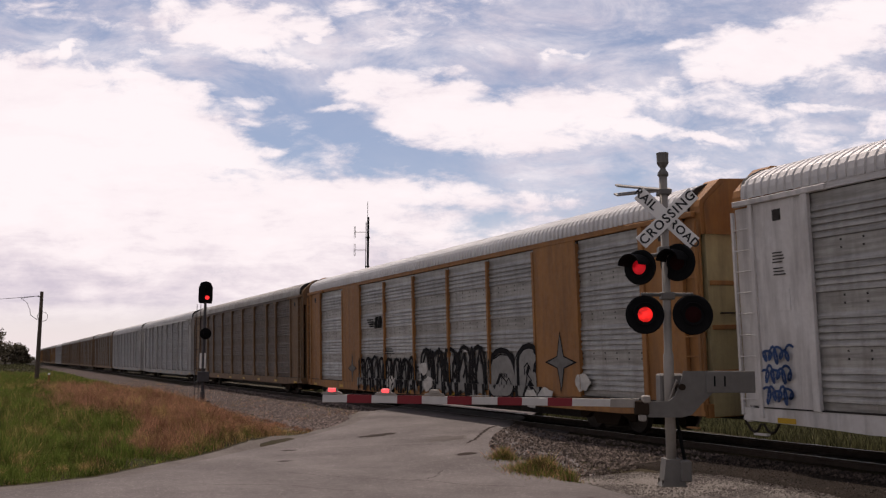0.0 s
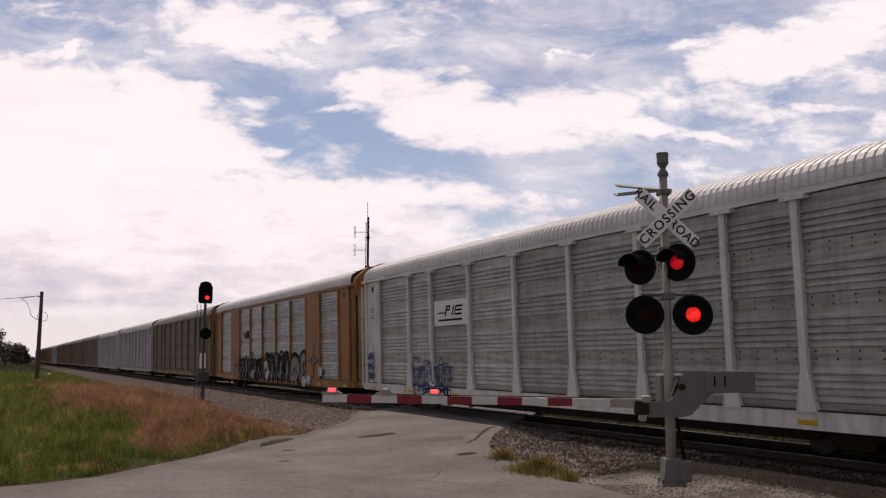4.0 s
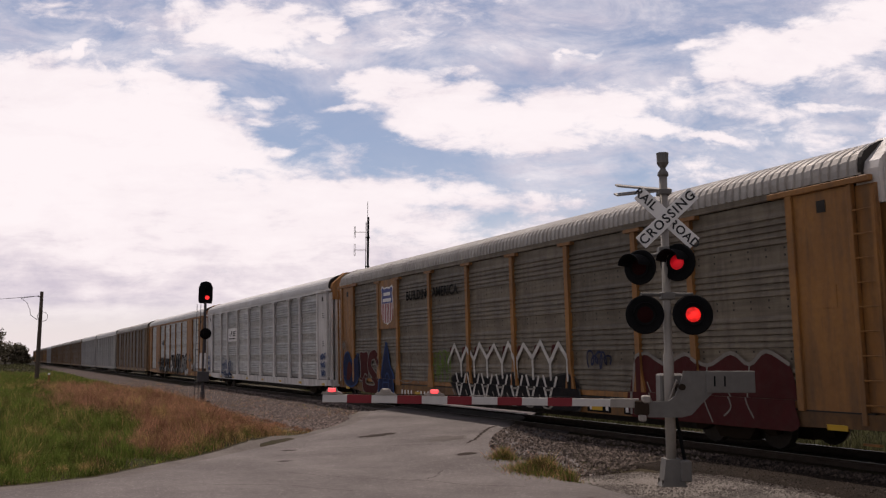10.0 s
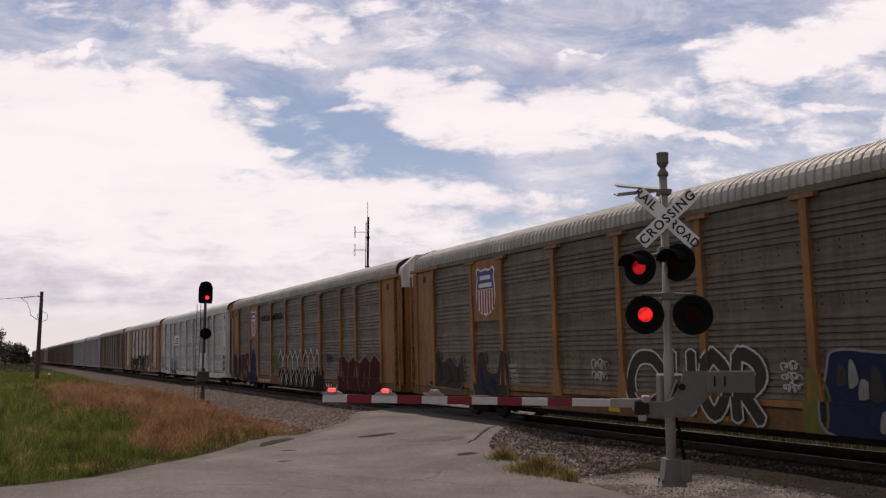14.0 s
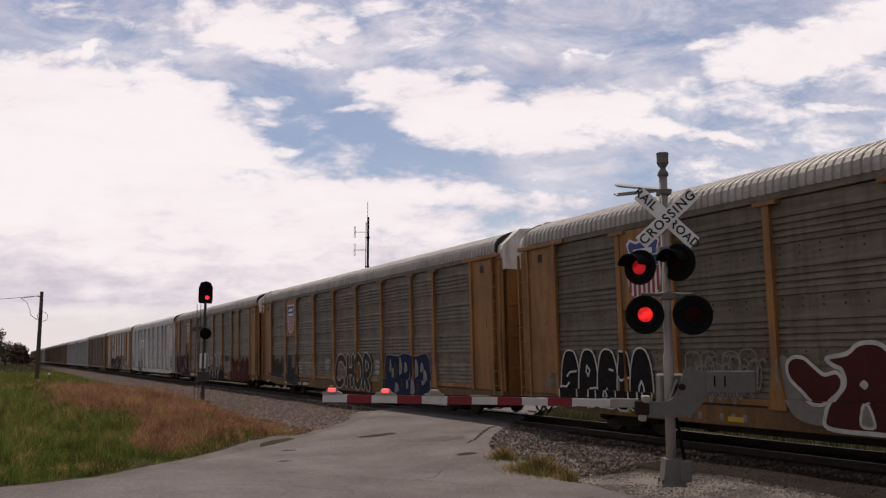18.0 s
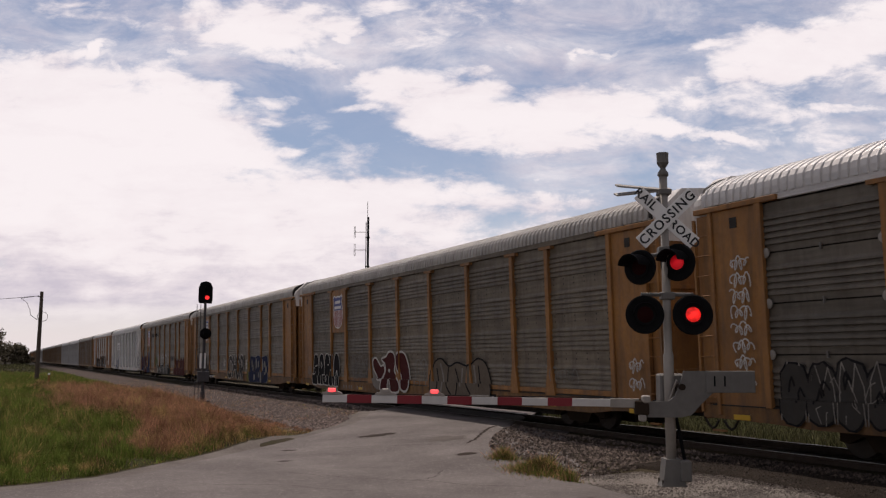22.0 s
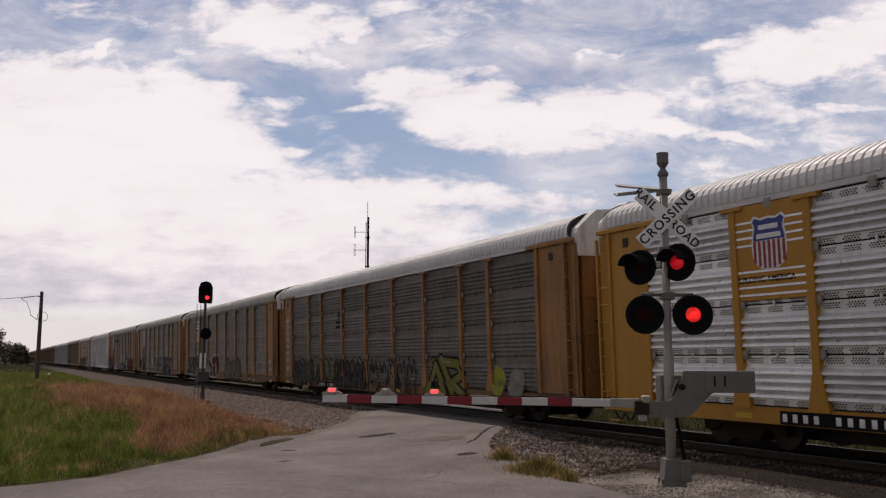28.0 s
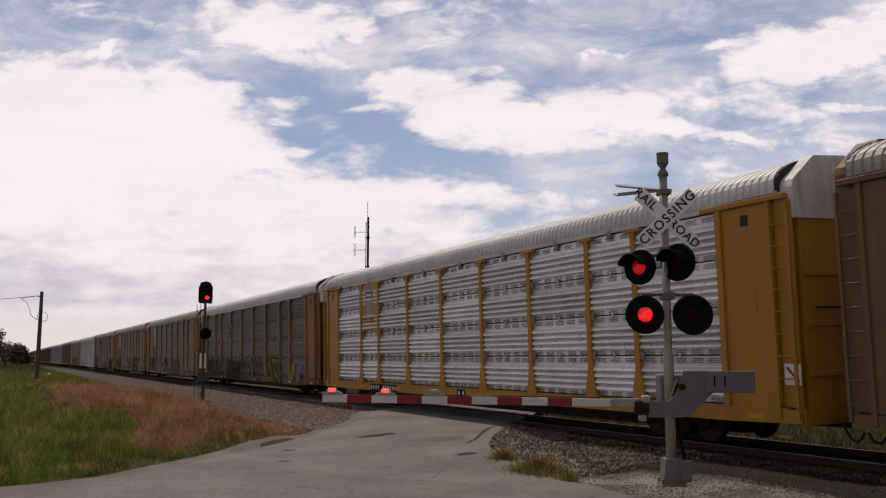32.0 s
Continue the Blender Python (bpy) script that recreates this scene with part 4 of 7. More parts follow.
def outlines(car, y0, y1, z0, z1, count, mat, seed, width=0.05, arch=True):
    """Letters drawn in line only: arches or peaks with crossing strokes."""
    rng = random.Random(seed)
    w, h, polys = abs(y0 - y1), z1 - z0, []
    step = w / count
    for i in range(count):
        x0 = -w / 2 + i * step
        top = h / 2 * rng.uniform(0.75, 1.0)
        lean = rng.uniform(-0.08, 0.08) * step
        if arch:
            pts = [(x0 + step * (0.5 + 0.42 * math.cos(a)) + lean, (-h / 2 if a in (math.pi, 0) else top * (0.45 + 0.55 * math.sin(a)))) for a in (math.pi, math.pi * 0.99, 2.6, 2.1, 1.57, 1.0, 0.5, 0.02, 0)]
        else:
            pts = [(x0 + 0.05 * step, -h / 2), (x0 + 0.12 * step, top * 0.4), (x0 + 0.3 * step + lean, top), (x0 + 0.52 * step, top * 0.05), (x0 + 0.74 * step + lean, top * 0.95), (x0 + 0.9 * step, top * 0.2), (x0 + 0.97 * step, -h / 2)]
        polys += ribbon(pts, width)
        for _ in range(3):
            a = (x0 + rng.uniform(0.2, 0.8) * step, rng.uniform(-0.45, 0.2) * h)
            b = (a[0] + rng.uniform(-0.25, 0.25) * step, a[1] + rng.uniform(-0.1, 0.3) * h)
            c = (b[0] + rng.uniform(-0.25, 0.25) * step, b[1] - rng.uniform(0.0, 0.25) * h)
            polys += ribbon([a, b, c], width * 0.8)
    on_face(part("spray_lettering", flats(polys), mat, car), (y0 + y1) / 2, (z0 + z1) / 2, 0.079 + 0.0007 * (seed % 9))


def rounded(points, steps=5):
    """A smooth closed outline through the given points."""
    n, out = len(points), []
    for i in range(n):
        p0, p1, p2, p3 = (points[(i + k) % n] for k in (-1, 0, 1, 2))
        for s in range(steps):
            t = s / steps
            out.append(tuple(0.5 * (2 * b + (c - a) * t + (2 * a - 5 * b + 4 * c - d) * t * t + (3 * b - a - 3 * c + d) * t ** 3) for a, b, c, d in zip(p0, p1, p2, p3)))
    return out


def bold_shape(car, points, fill, edge, width, rank=0):
    """A filled sprayed shape, given in car metres (y, z), with an even outline."""
    y0 = sum(p[0] for p in points) / len(points)
    z0 = sum(p[1] for p in points) / len(points)
    line = rounded([(y0 - y, z - z0) for y, z in points])
    on_face(part("spray_shape", flats([line]), fill, car), y0, z0, 0.076 + 0.004 * rank)
    ring = line + line[:2]
    on_face(part("spray_outline", flats(ribbon(ring, width), layer=0.00003), edge, car), y0, z0, 0.078 + 0.004 * rank)


def flowing(points, steps=4):
    """A smooth open line through the given points."""
    if len(points) < 3:
        return list(points)
    ends, out = [points[0]] + list(points) + [points[-1]], []
    for p0, p1, p2, p3 in zip(ends, ends[1:], ends[2:], ends[3:]):
        for k in range(steps):
            t = k / steps
            out.append(tuple(0.5 * (2 * b + (c - a) * t + (2 * a - 5 * b + 4 * c - d) * t * t + (3 * b - a - 3 * c + d) * t ** 3) for a, b, c, d in zip(p0, p1, p2, p3)))
    return out + [points[-1]]


def strokes(car, lines, width, mat, rank=0, curved=True, name="spray_stroke"):
    """Broad sprayed strokes along lines given in car metres (y, z)."""
    y0 = sum(p[0] for line in lines for p in line) / sum(len(line) for line in lines)
    z0 = sum(p[1] for line in lines for p in line) / sum(len(line) for line in lines)
    polys = []
    for line in lines:
        pts = [(y0 - y, z - z0) for y, z in line]
        pts = flowing(pts) if curved else pts
        polys += ribbon(pts, width)
        for u, v in (pts[0], pts[-1]):
            polys.append([(u + width / 2 * math.cos(a * math.pi / 5), v + width / 2 * math.sin(a * math.pi / 5)) for a in range(10)])
    on_face(part(name, flats(polys, layer=0.00003), mat, car), y0, z0, 0.077 + 0.003 * rank)


def fat_letter(car, lines, width, fill, edge, rank, rim=0.09, curved=True):
    strokes(car, lines, width + rim, edge, rank, curved)
    strokes(car, lines, width, fill, rank + 1, curved)


STROKES_A = {"S": [[(-0.95, 0.64), (-0.2, 0.62), (0.1, 0.55)], [(0.95, 0.36), (0.2, 0.36), (-0.1, 0.43)]], "P": [[(0.1, 0.74), (-0.2, 0.66), (0.0, 0.56), (0.2, 0.64), (0.1, 0.74)], [(-0.97, 0.36), (-0.15, 0.34), (-0.08, 0.0)]], "A": [[(-0.2, 0.68), (-0.6, 0.66)], [(0.1, 0.35), (0.3, 0.25), (0.1, 0.14), (-0.1, 0.24), (0.1, 0.35)]], "I": [[(-0.8, 0.55), (0.0, 0.5), (0.8, 0.55)]]}
STROKES_B = {"N": [[(0.3, 0.0), (0.22, 0.4), (0.0, 0.5), (-0.2, 0.4), (-0.25, 0.0)]], "O": [[(0.25, 0.3), (0.3, 0.6), (0.0, 0.75), (-0.3, 0.6), (-0.25, 0.3), (0.0, 0.18), (0.25, 0.3)]], "C": [[(-0.9, 0.35), (-0.1, 0.3), (0.25, 0.5), (-0.1, 0.7), (-0.9, 0.66)]], "H": [[(0.15, 1.0), (0.1, 0.66), (-0.15, 0.66), (-0.2, 1.0)], [(0.15, 0.0), (0.1, 0.34), (-0.15, 0.34), (-0.2, 0.0)]]}


def dome_letters(car, y0, y1, z0, z1, marks, fill, edge, seed):
    """Fat tall sprayed letters, each over the last, with thin counters drawn in them."""
    rng = random.Random(seed)
    share = [0.62 if m == "I" else 1.0 for m in marks]
    u, w, h = y0, abs(y0 - y1), z1 - z0
    for n, (m, sh) in enumerate(zip(marks, share)):
        cell = w * sh / sum(share)
        mid, half = u - cell / 2, cell * 0.5
        bold_shape(car, [(mid + half, z0 + 0.1 * h), (mid + half * 0.98, z0 + 0.6 * h), (mid + half * 0.6, z0 + h * 0.95), (mid, z0 + h * rng.uniform(0.98, 1.04)), (mid - half * 0.62, z0 + h * 0.94), (mid - half * 0.98, z0 + 0.6 * h), (mid - half * 0.95, z0 + 0.08 * h), (mid, z0 + rng.uniform(-0.03, 0.04) * h)], fill, edge, 0.045, n)
        lines = {**STROKES_A, **STROKES_B}[m]
        polys = []
        for line in lines:
            polys += ribbon([(-a * half, b * h) for a, b in line], 0.05)
        tagged(on_face(part("spray_detail", flats(polys, layer=0.00003), edge, car), mid, z0, 0.081 + 0.004 * n), kind="stuff")
        u -= cell * 0.985


def star(car, y, z, w, h, fill, edge):
    pts = [(0, h), (w * 0.22, h * 0.2), (w, 0), (w * 0.22, -h * 0.2), (0, -h), (-w * 0.22, -h * 0.2), (-w, 0), (-w * 0.22, h * 0.2)]
    on_face(part("spray_star", flats([[(u * 1.25, v * 1.15) for u, v in pts]]), edge, car), y, z, 0.08)
    on_face(part("spray_star", flats([pts]), fill, car), y, z, 0.083)


def paint_train(cars):
    S = SPRAY
    c = cars[1]                                              # the orange car
    for k in range(4):
        on_face(part("road_emblem", flats([[(-1.0 + k * 0.1, 0.12 - k * 0.09), (-0.25, 0.12 - k * 0.09), (-0.28, 0.07 - k * 0.09), (-1.0 + k * 0.1, 0.07 - k * 0.09)]]), STENCIL_BLACK, c), 4.9, 3.3, 0.02)
    on_face(part("road_emblem", flats([[(-0.2, -0.25), (0.1, -0.25), (0.25, 0.2), (-0.05, 0.2)], [(0.2, -0.25), (0.55, -0.25), (0.6, 0.2), (0.3, 0.2)]]), STENCIL_BLACK, c), 4.9, 3.3, 0.02)
    bubbles(c, 6.95, 0.9, 0.7, 1.9, 8, S["silver"], S["grey"], 10, True, False)
    outlines(c, 6.9, 1.0, 0.62, 1.95, 8, S["black"], 14, 0.12)
    outlines(c, 6.8, 1.1, 0.7, 1.85, 7, S["black"], 15, 0.1, False)
    bubbles(c, 0.7, -4.2, 0.65, 2.1, 5, S["silver"], S["grey"], 9, True, False)
    outlines(c, 0.7, -4.2, 0.62, 2.3, 5, S["black"], 16, 0.13)
    outlines(c, 0.6, -4.1, 0.7, 2.2, 4, S["black"], 17, 0.12, False)
    bubbles(c, -4.4, -7.3, 0.7, 2.1, 2, S["silver"], S["black"], 4, False, True)
    outlines(c, -4.3, -7.4, 0.62, 2.25, 2, S["black"], 13, 0.16)
    star(c, 7.55, 1.45, 0.42, 0.62, S["grey"], S["black"])
    star(c, -8.35, 1.75, 0.62, 0.72, S["grey"], S["black"])
    for y, z in ((-9.3, 1.25), (3.3, 0.95), (0.0, 1.0), (0.4, 1.5), (-7.6, 0.85), (-6.9, 0.75)):
        rng = random.Random(int(y * 10))
        on_face(part("spray_puff", flats([blob(0, 0, 0.7, 0.5, rng, 2, 14, 0.25)]), S["white"], c), y, z, 0.095)
    number_plate(c, 4.0, 1.6, 0.66, 10, False, STENCIL_BLACK)
    fine_print(c, 3.6, 2.2, 1.2, 3)

    c = cars[2]                                              # the white car
    on_face(part("name_board", flats([[(-1.22, -0.42), (1.22, -0.42), (1.22, 0.42), (-1.22, 0.42)]], 0.004), SHIELD_WHITE, c, "white board with dark bars"), 5.55, 3.36, 0.072)
    marks = [[(-1.1, -0.02), (-0.45, -0.02), (-0.43, 0.03), (-1.1, 0.03)], [(-0.5, -0.15), (-0.38, -0.15), (-0.18, 0.3), (-0.3, 0.3)], [(-0.3, 0.3), (0.05, 0.3), (0.02, 0.22), (-0.3, 0.22)], [(-0.3, 0.08), (0.0, 0.08), (0.06, 0.26), (-0.03, 0.26), (-0.07, 0.15), (-0.28, 0.15)],
             [(0.1, -0.12), (0.2, -0.12), (0.42, 0.28), (0.32, 0.28)], [(0.3, -0.12), (0.4, -0.12), (0.6, 0.28), (0.5, 0.28)], [(0.58, 0.28), (1.1, 0.28), (1.08, 0.2), (0.58, 0.2)], [(0.52, 0.12), (1.04, 0.12), (1.02, 0.04), (0.52, 0.04)], [(0.46, -0.04), (1.0, -0.04), (0.98, -0.12), (0.46, -0.12)], [(-1.05, -0.34), (1.05, -0.34), (1.05, -0.26), (-1.05, -0.26)]]
    on_face(part("board_marking", flats([[(u * 0.85, v * 0.8) for u, v in p] for p in marks]), STENCIL_BLACK, c), 5.55, 3.36, 0.078)
    for y in (12.75, -12.75):
        for k in range(3):
            scrawl(c, y + 0.42, y - 0.42, 1.75 - k * 0.38, 2.1 - k * 0.38, S["blue"], 21 + k, 5, 0.05)
    scrawl(c, 9.2, 5.3, 0.75, 1.9, S["blue"], 31, 8, 0.045)
    scrawl(c, 8.9, 5.5, 0.9, 1.7, S["blue"], 33, 6, 0.045)
    scrawl(c, 9.0, 5.6, 0.6, 1.0, S["blue"], 32, 7, 0.05)
    number_plate(c, 7.9, 5.7, 0.72, 9)
    fine_print(c, 12.6, 3.85, 0.3, 4, S["smoke"], 0.06)
    fine_print(c, 12.6, 3.55, 0.3, 3, S["smoke"], 0.06)
    fine_print(c, -12.7, 3.9, 0.3, 3)
    fine_print(c, -12.7, 2.6, 0.3, 3)

    c = cars[3]                                              # the first yellow car with a shield
    letters_on(c, "BUILDING AMERICA", 4.2, 4.1, 0.46, STENCIL_BLACK, 0.010, out=0.03, squash=1.02)
    bold_shape(c, [(13.0, 1.9), (12.5, 2.12), (12.0, 1.7), (11.4, 2.02), (11.3, 1.0), (12.2, 0.68), (13.0, 1.0)], S["navy"], S["blue"], 0.07, 0)
    bold_shape(c, [(12.6, 1.55), (12.3, 1.75), (12.0, 1.4), (12.3, 0.95), (12.7, 1.0)], S["maroon"], S["navy"], 0.05, 1)
    bold_shape(c, [(11.2, 2.1), (10.75, 2.12), (10.3, 2.1), (10.28, 1.6), (10.3, 1.05), (11.1, 1.0), (11.15, 1.6)], S["maroon"], S["faded"], 0.07, 2)
    fat_letter(c, [[(9.2, 1.7), (9.5, 2.0), (10.0, 1.9), (10.1, 1.5), (9.65, 1.2), (9.25, 0.95), (9.35, 0.66), (9.9, 0.62), (10.5, 0.72), (10.6, 1.05)]], 0.34, S["maroon"], S["faded"], 3)
    bold_shape(c, [(9.0, 0.58), (8.78, 1.4), (8.45, 2.2), (8.3, 2.45), (8.15, 2.2), (7.95, 1.6), (7.6, 1.2), (7.5, 0.55), (8.2, 0.5)], S["navy"], S["blue"], 0.09, 5)
    strokes(c, [[(8.55, 0.7), (8.5, 1.05), (8.25, 1.3), (8.0, 1.05), (7.95, 0.7)], [(8.5, 0.95), (8.0, 0.95)]], 0.05, S["blue"], 7)
    strokes(c, [[(7.0, 2.0), (6.9, 1.4), (6.6, 1.7), (6.4, 1.2)], [(6.2, 2.0), (6.05, 1.3), (5.8, 1.9)], [(5.6, 1.95), (5.3, 1.6), (5.5, 1.2), (5.2, 1.0)], [(6.9, 1.05), (6.2, 0.98), (5.6, 1.1)]], 0.03, S["faded"], 1)
    outlines(c, 4.1, 2.7, 1.05, 2.15, 4, S["green"], 45, 0.03)
    scrawl(c, 4.1, 2.6, 1.3, 2.1, S["green"], 46, 6, 0.025)
    # tall white zigzag over black letters
    peaks = [2.45, 1.55, 0.7, -0.22, -1.08, -1.95, -2.85, -3.75]
    zig = [(2.95, 1.72)]
    for k, y in enumerate(peaks):
        zig += [(y, 2.3 - 0.05 * (k % 2)), (y - 0.45, 1.74 + 0.06 * (k % 3))]
        bold_shape(c, [(y + 0.06, 2.16), (y + 0.3, 2.2), (y + 0.36, 1.95), (y + 0.2, 1.98)], S["maroon"], S["maroon"], 0.02, 0)
    bold_shape(c, [(2.7, 1.25), (1.4, 1.42), (0.1, 1.28), (-1.3, 1.45), (-2.8, 1.3), (-4.2, 1.45), (-4.75, 1.0), (-4.6, 0.5), (-2.6, 0.46), (-0.3, 0.5), (1.6, 0.46), (2.3, 0.8)], S["black"], S["smoke"], 0.05, 1)
    strokes(c, [zig], 0.12, S["white"], 3, False)
    strokes(c, [[(y - 0.45, 1.76), (y - 0.47, 1.3)] for y in peaks], 0.10, S["white"], 3, False)
    strokes(c, [[(y - 0.1, 1.36), (y - 0.42, 0.62), (y - 0.75, 1.34)] for y in peaks[:-1]], 0.09, S["white"], 4, False)
    strokes(c, [[(y - 0.28, 1.0), (y - 0.6, 1.02)] for y in peaks[:-1]] + [[(y + 0.02, 0.85), (y - 0.18, 0.55), (y - 0.42, 0.5), (y - 0.62, 0.6)] for y in peaks[:-1]], 0.055, S["faded"], 5, False)
    scrawl(c, -5.0, -6.1, 1.6, 2.05, S["navy"], 50, 5, 0.05)
    bold_shape(c, [(-6.9, 0.5), (-6.95, 1.7), (-7.34, 1.96), (-7.8, 1.8), (-8.1, 1.74), (-8.5, 1.88), (-8.8, 1.92), (-9.4, 1.72), (-10.1, 1.95), (-10.6, 1.75), (-11.05, 1.98), (-11.6, 1.75), (-11.75, 0.95), (-11.6, 0.5), (-9.3, 0.45)], S["maroon"], S["maroon"], 0.03, 0)
    strokes(c, [[(-6.85, 0.6), (-6.95, 1.7), (-7.34, 1.97), (-7.8, 1.8), (-8.1, 1.72), (-8.5, 1.88), (-8.8, 1.93), (-9.4, 1.70), (-10.1, 1.96), (-10.6, 1.73), (-11.05, 1.99), (-11.6, 1.75)]], 0.08, S["faded"], 2)
    strokes(c, [[(-8.1, 1.72), (-8.0, 1.2), (-8.2, 0.6)], [(-9.4, 1.7), (-9.3, 1.1), (-9.55, 0.55)], [(-10.6, 1.7), (-10.5, 1.1), (-10.7, 0.7)], [(-7.4, 1.3), (-7.6, 0.9)], [(-9.9, 1.3), (-10.1, 0.9), (-9.9, 0.7)]], 0.035, S["faded"], 2)
    number_plate(c, 6.95, 4.4, 0.64, 9, False, SHIELD_WHITE)
    number_plate(c, -5.0, -6.0, 0.66, 3)
    number_plate(c, -6.5, -7.0, 0.66, 2)
    scrawl(c, 13.2, 12.6, 2.2, 2.6, S["faded"], 53, 5, 0.03)

    c = cars[4]
    bold_shape(c, [(12.2, 0.98), (12.1, 1.7), (11.6, 2.15), (11.3, 1.75), (10.7, 1.9), (10.2, 1.6), (9.85, 2.0), (9.75, 0.95), (11.0, 0.9)], S["smoke"], S["faded"], 0.035, 0)
    strokes(c, [[(11.6, 1.8), (11.4, 1.3), (11.6, 1.0)], [(10.9, 1.6), (10.6, 1.2), (10.9, 1.05)], [(10.2, 1.5), (10.1, 1.05)]], 0.12, S["maroon"], 2)
    bold_shape(c, [(9.0, 0.95), (8.9, 1.4), (8.72, 2.0), (8.3, 2.0), (8.15, 1.5), (7.6, 1.45), (7.35, 2.02), (6.98, 2.0), (6.85, 1.3), (7.0, 0.6), (8.6, 0.6)], S["smoke"], S["faded"], 0.03, 0)
    strokes(c, [[(8.6, 1.5), (8.4, 1.0), (8.0, 0.8)], [(7.9, 1.2), (7.5, 0.9)]], 0.16, S["navy"], 2)
    for k in range(4):
        scrawl(c, 6.92 - 0.06 * k, 6.35 - 0.05 * k, 1.58 - k * 0.15, 1.70 - k * 0.15, S["white"], 160 + k, 5, 0.018)
    scrawl(c, 2.74, 1.95, 1.58, 1.84, S["white"], 63, 5, 0.03)
    scrawl(c, 2.7, 2.0, 1.3, 1.54, S["white"], 69, 5, 0.03)
    for k, lines in enumerate(([[(0.0, 1.6), (0.35, 1.86), (0.85, 1.82), (1.13, 1.35), (0.95, 0.85), (0.5, 0.76), (0.15, 0.9)]], [[(-0.35, 1.9), (-0.3, 0.8)], [(-0.98, 1.9), (-0.98, 0.8)], [(-0.3, 1.32), (-0.98, 1.32)]], [[(-1.65, 1.92), (-1.38, 1.6), (-1.4, 1.05), (-1.7, 0.72), (-2.0, 1.05), (-2.0, 1.6), (-1.65, 1.92)]], [[(-2.35, 0.72), (-2.35, 1.85), (-2.8, 1.82), (-2.98, 1.5), (-2.7, 1.22), (-2.35, 1.2)], [(-2.6, 1.1), (-2.95, 0.7)]])):
        fat_letter(c, lines, 0.27, S["smoke"], S["white"], 2 * k)
    for k in range(3):
        scrawl(c, -3.46, -4.0, 1.62 - k * 0.2, 1.8 - k * 0.2, S["white"], 64 + k, 4, 0.03)
    bold_shape(c, [(-4.05, 0.56), (-4.1, 1.55), (-4.3, 1.6), (-4.55, 1.2), (-4.5, 0.56)], S["olive"], S["olive"], 0.06, 0)
    bold_shape(c, [(-4.5, 0.55), (-4.55, 1.7), (-4.8, 2.0), (-5.8, 1.95), (-6.4, 2.05), (-7.4, 1.95), (-8.4, 2.0), (-8.7, 1.3), (-8.6, 0.55), (-6.5, 0.5)], S["navy"], S["silver"], 0.05, 0)
    rng = random.Random(77)
    for k in range(15):
        y, z = -4.75 - 3.6 * (k + 0.5) / 15, rng.uniform(0.75, 1.75)
        a, b = rng.uniform(0.1, 0.2), rng.uniform(0.15, 0.35)
        bold_shape(c, [(y + a, z - b), (y + a * 0.7, z + b), (y - a * 0.5, z + b * 0.8), (y - a, z - b * 0.6)], S["silver"] if k % 3 else S["smoke"], S["navy"], 0.035, 2 + k % 2)
    number_plate(c, 7.15, 5.15, 0.64, 10)

    c = cars[5]
    dome_letters(c, 11.75, 7.93, 0.62, 2.04, "SPAIN", S["black"], S["white"], 5)
    scrawl(c, 12.5, 11.8, 1.0, 1.5, S["faded"], 71, 6, 0.03)
    scrawl(c, 6.8, 4.4, 1.2, 1.9, S["faded"], 72, 8, 0.04)
    scrawl(c, 6.4, 4.9, 0.95, 1.3, S["faded"], 73, 6, 0.04)
    bold_shape(c, [(4.1, 1.86), (4.22, 1.5), (4.08, 1.15), (3.75, 0.78), (3.1, 0.72), (2.9, 1.1), (3.4, 1.3)], S["faded"], S["faded"], 0.1, 0)
    bold_shape(c, [(3.09, 1.85), (2.66, 1.93), (2.43, 2.08), (2.15, 2.12), (1.9, 2.05), (1.75, 1.85), (1.76, 1.6), (1.84, 1.4), (1.62, 1.2), (1.3, 0.95), (1.35, 0.62), (2.2, 0.58), (3.1, 0.62), (3.12, 0.9), (3.0, 1.1), (2.74, 1.38), (2.78, 1.64), (2.95, 1.72)], S["maroon"], S["white"], 0.08, 2)
    bold_shape(c, [(4.01, 1.74), (3.85, 1.87), (3.6, 1.85), (3.36, 1.68), (3.16, 1.56), (2.9, 1.6), (2.78, 1.47), (2.83, 1.29), (3.04, 1.12), (3.2, 1.02), (3.45, 1.04), (3.68, 1.23), (3.97, 1.48)], S["maroon"], S["white"], 0.07, 4)
    bold_shape(c, [(2.4, 1.4), (2.32, 1.46), (2.26, 1.4), (2.32, 1.33)], S["white"], S["white"], 0.03, 5)
    bold_shape(c, [(2.38, 0.7), (2.36, 0.95), (2.28, 1.08), (2.18, 0.98), (2.12, 0.7)], S["faded"], S["white"], 0.05, 5)
    bold_shape(c, [(1.55, 1.95), (1.2, 2.1), (0.75, 1.95), (0.45, 1.45), (0.4, 0.9), (0.7, 0.66), (1.15, 0.75), (1.2, 1.2), (1.5, 1.5)], S["maroon"], S["white"], 0.08, 1)
    outlines(c, 0.0, -1.2, 0.9, 1.9, 2, S["faded"], 76, 0.05)
    outlines(c, 6.9, 4.7, 1.55, 2.05, 4, S["faded"], 82, 0.03)
    bold_shape(c, [(-1.5, 0.62), (-1.6, 1.6), (-2.2, 1.85), (-2.8, 1.6), (-3.4, 1.72), (-4.2, 1.62), (-4.9, 1.85), (-5.5, 1.55), (-5.6, 0.62), (-3.6, 0.58)], S["tan"], S["black"], 0.06, 0)
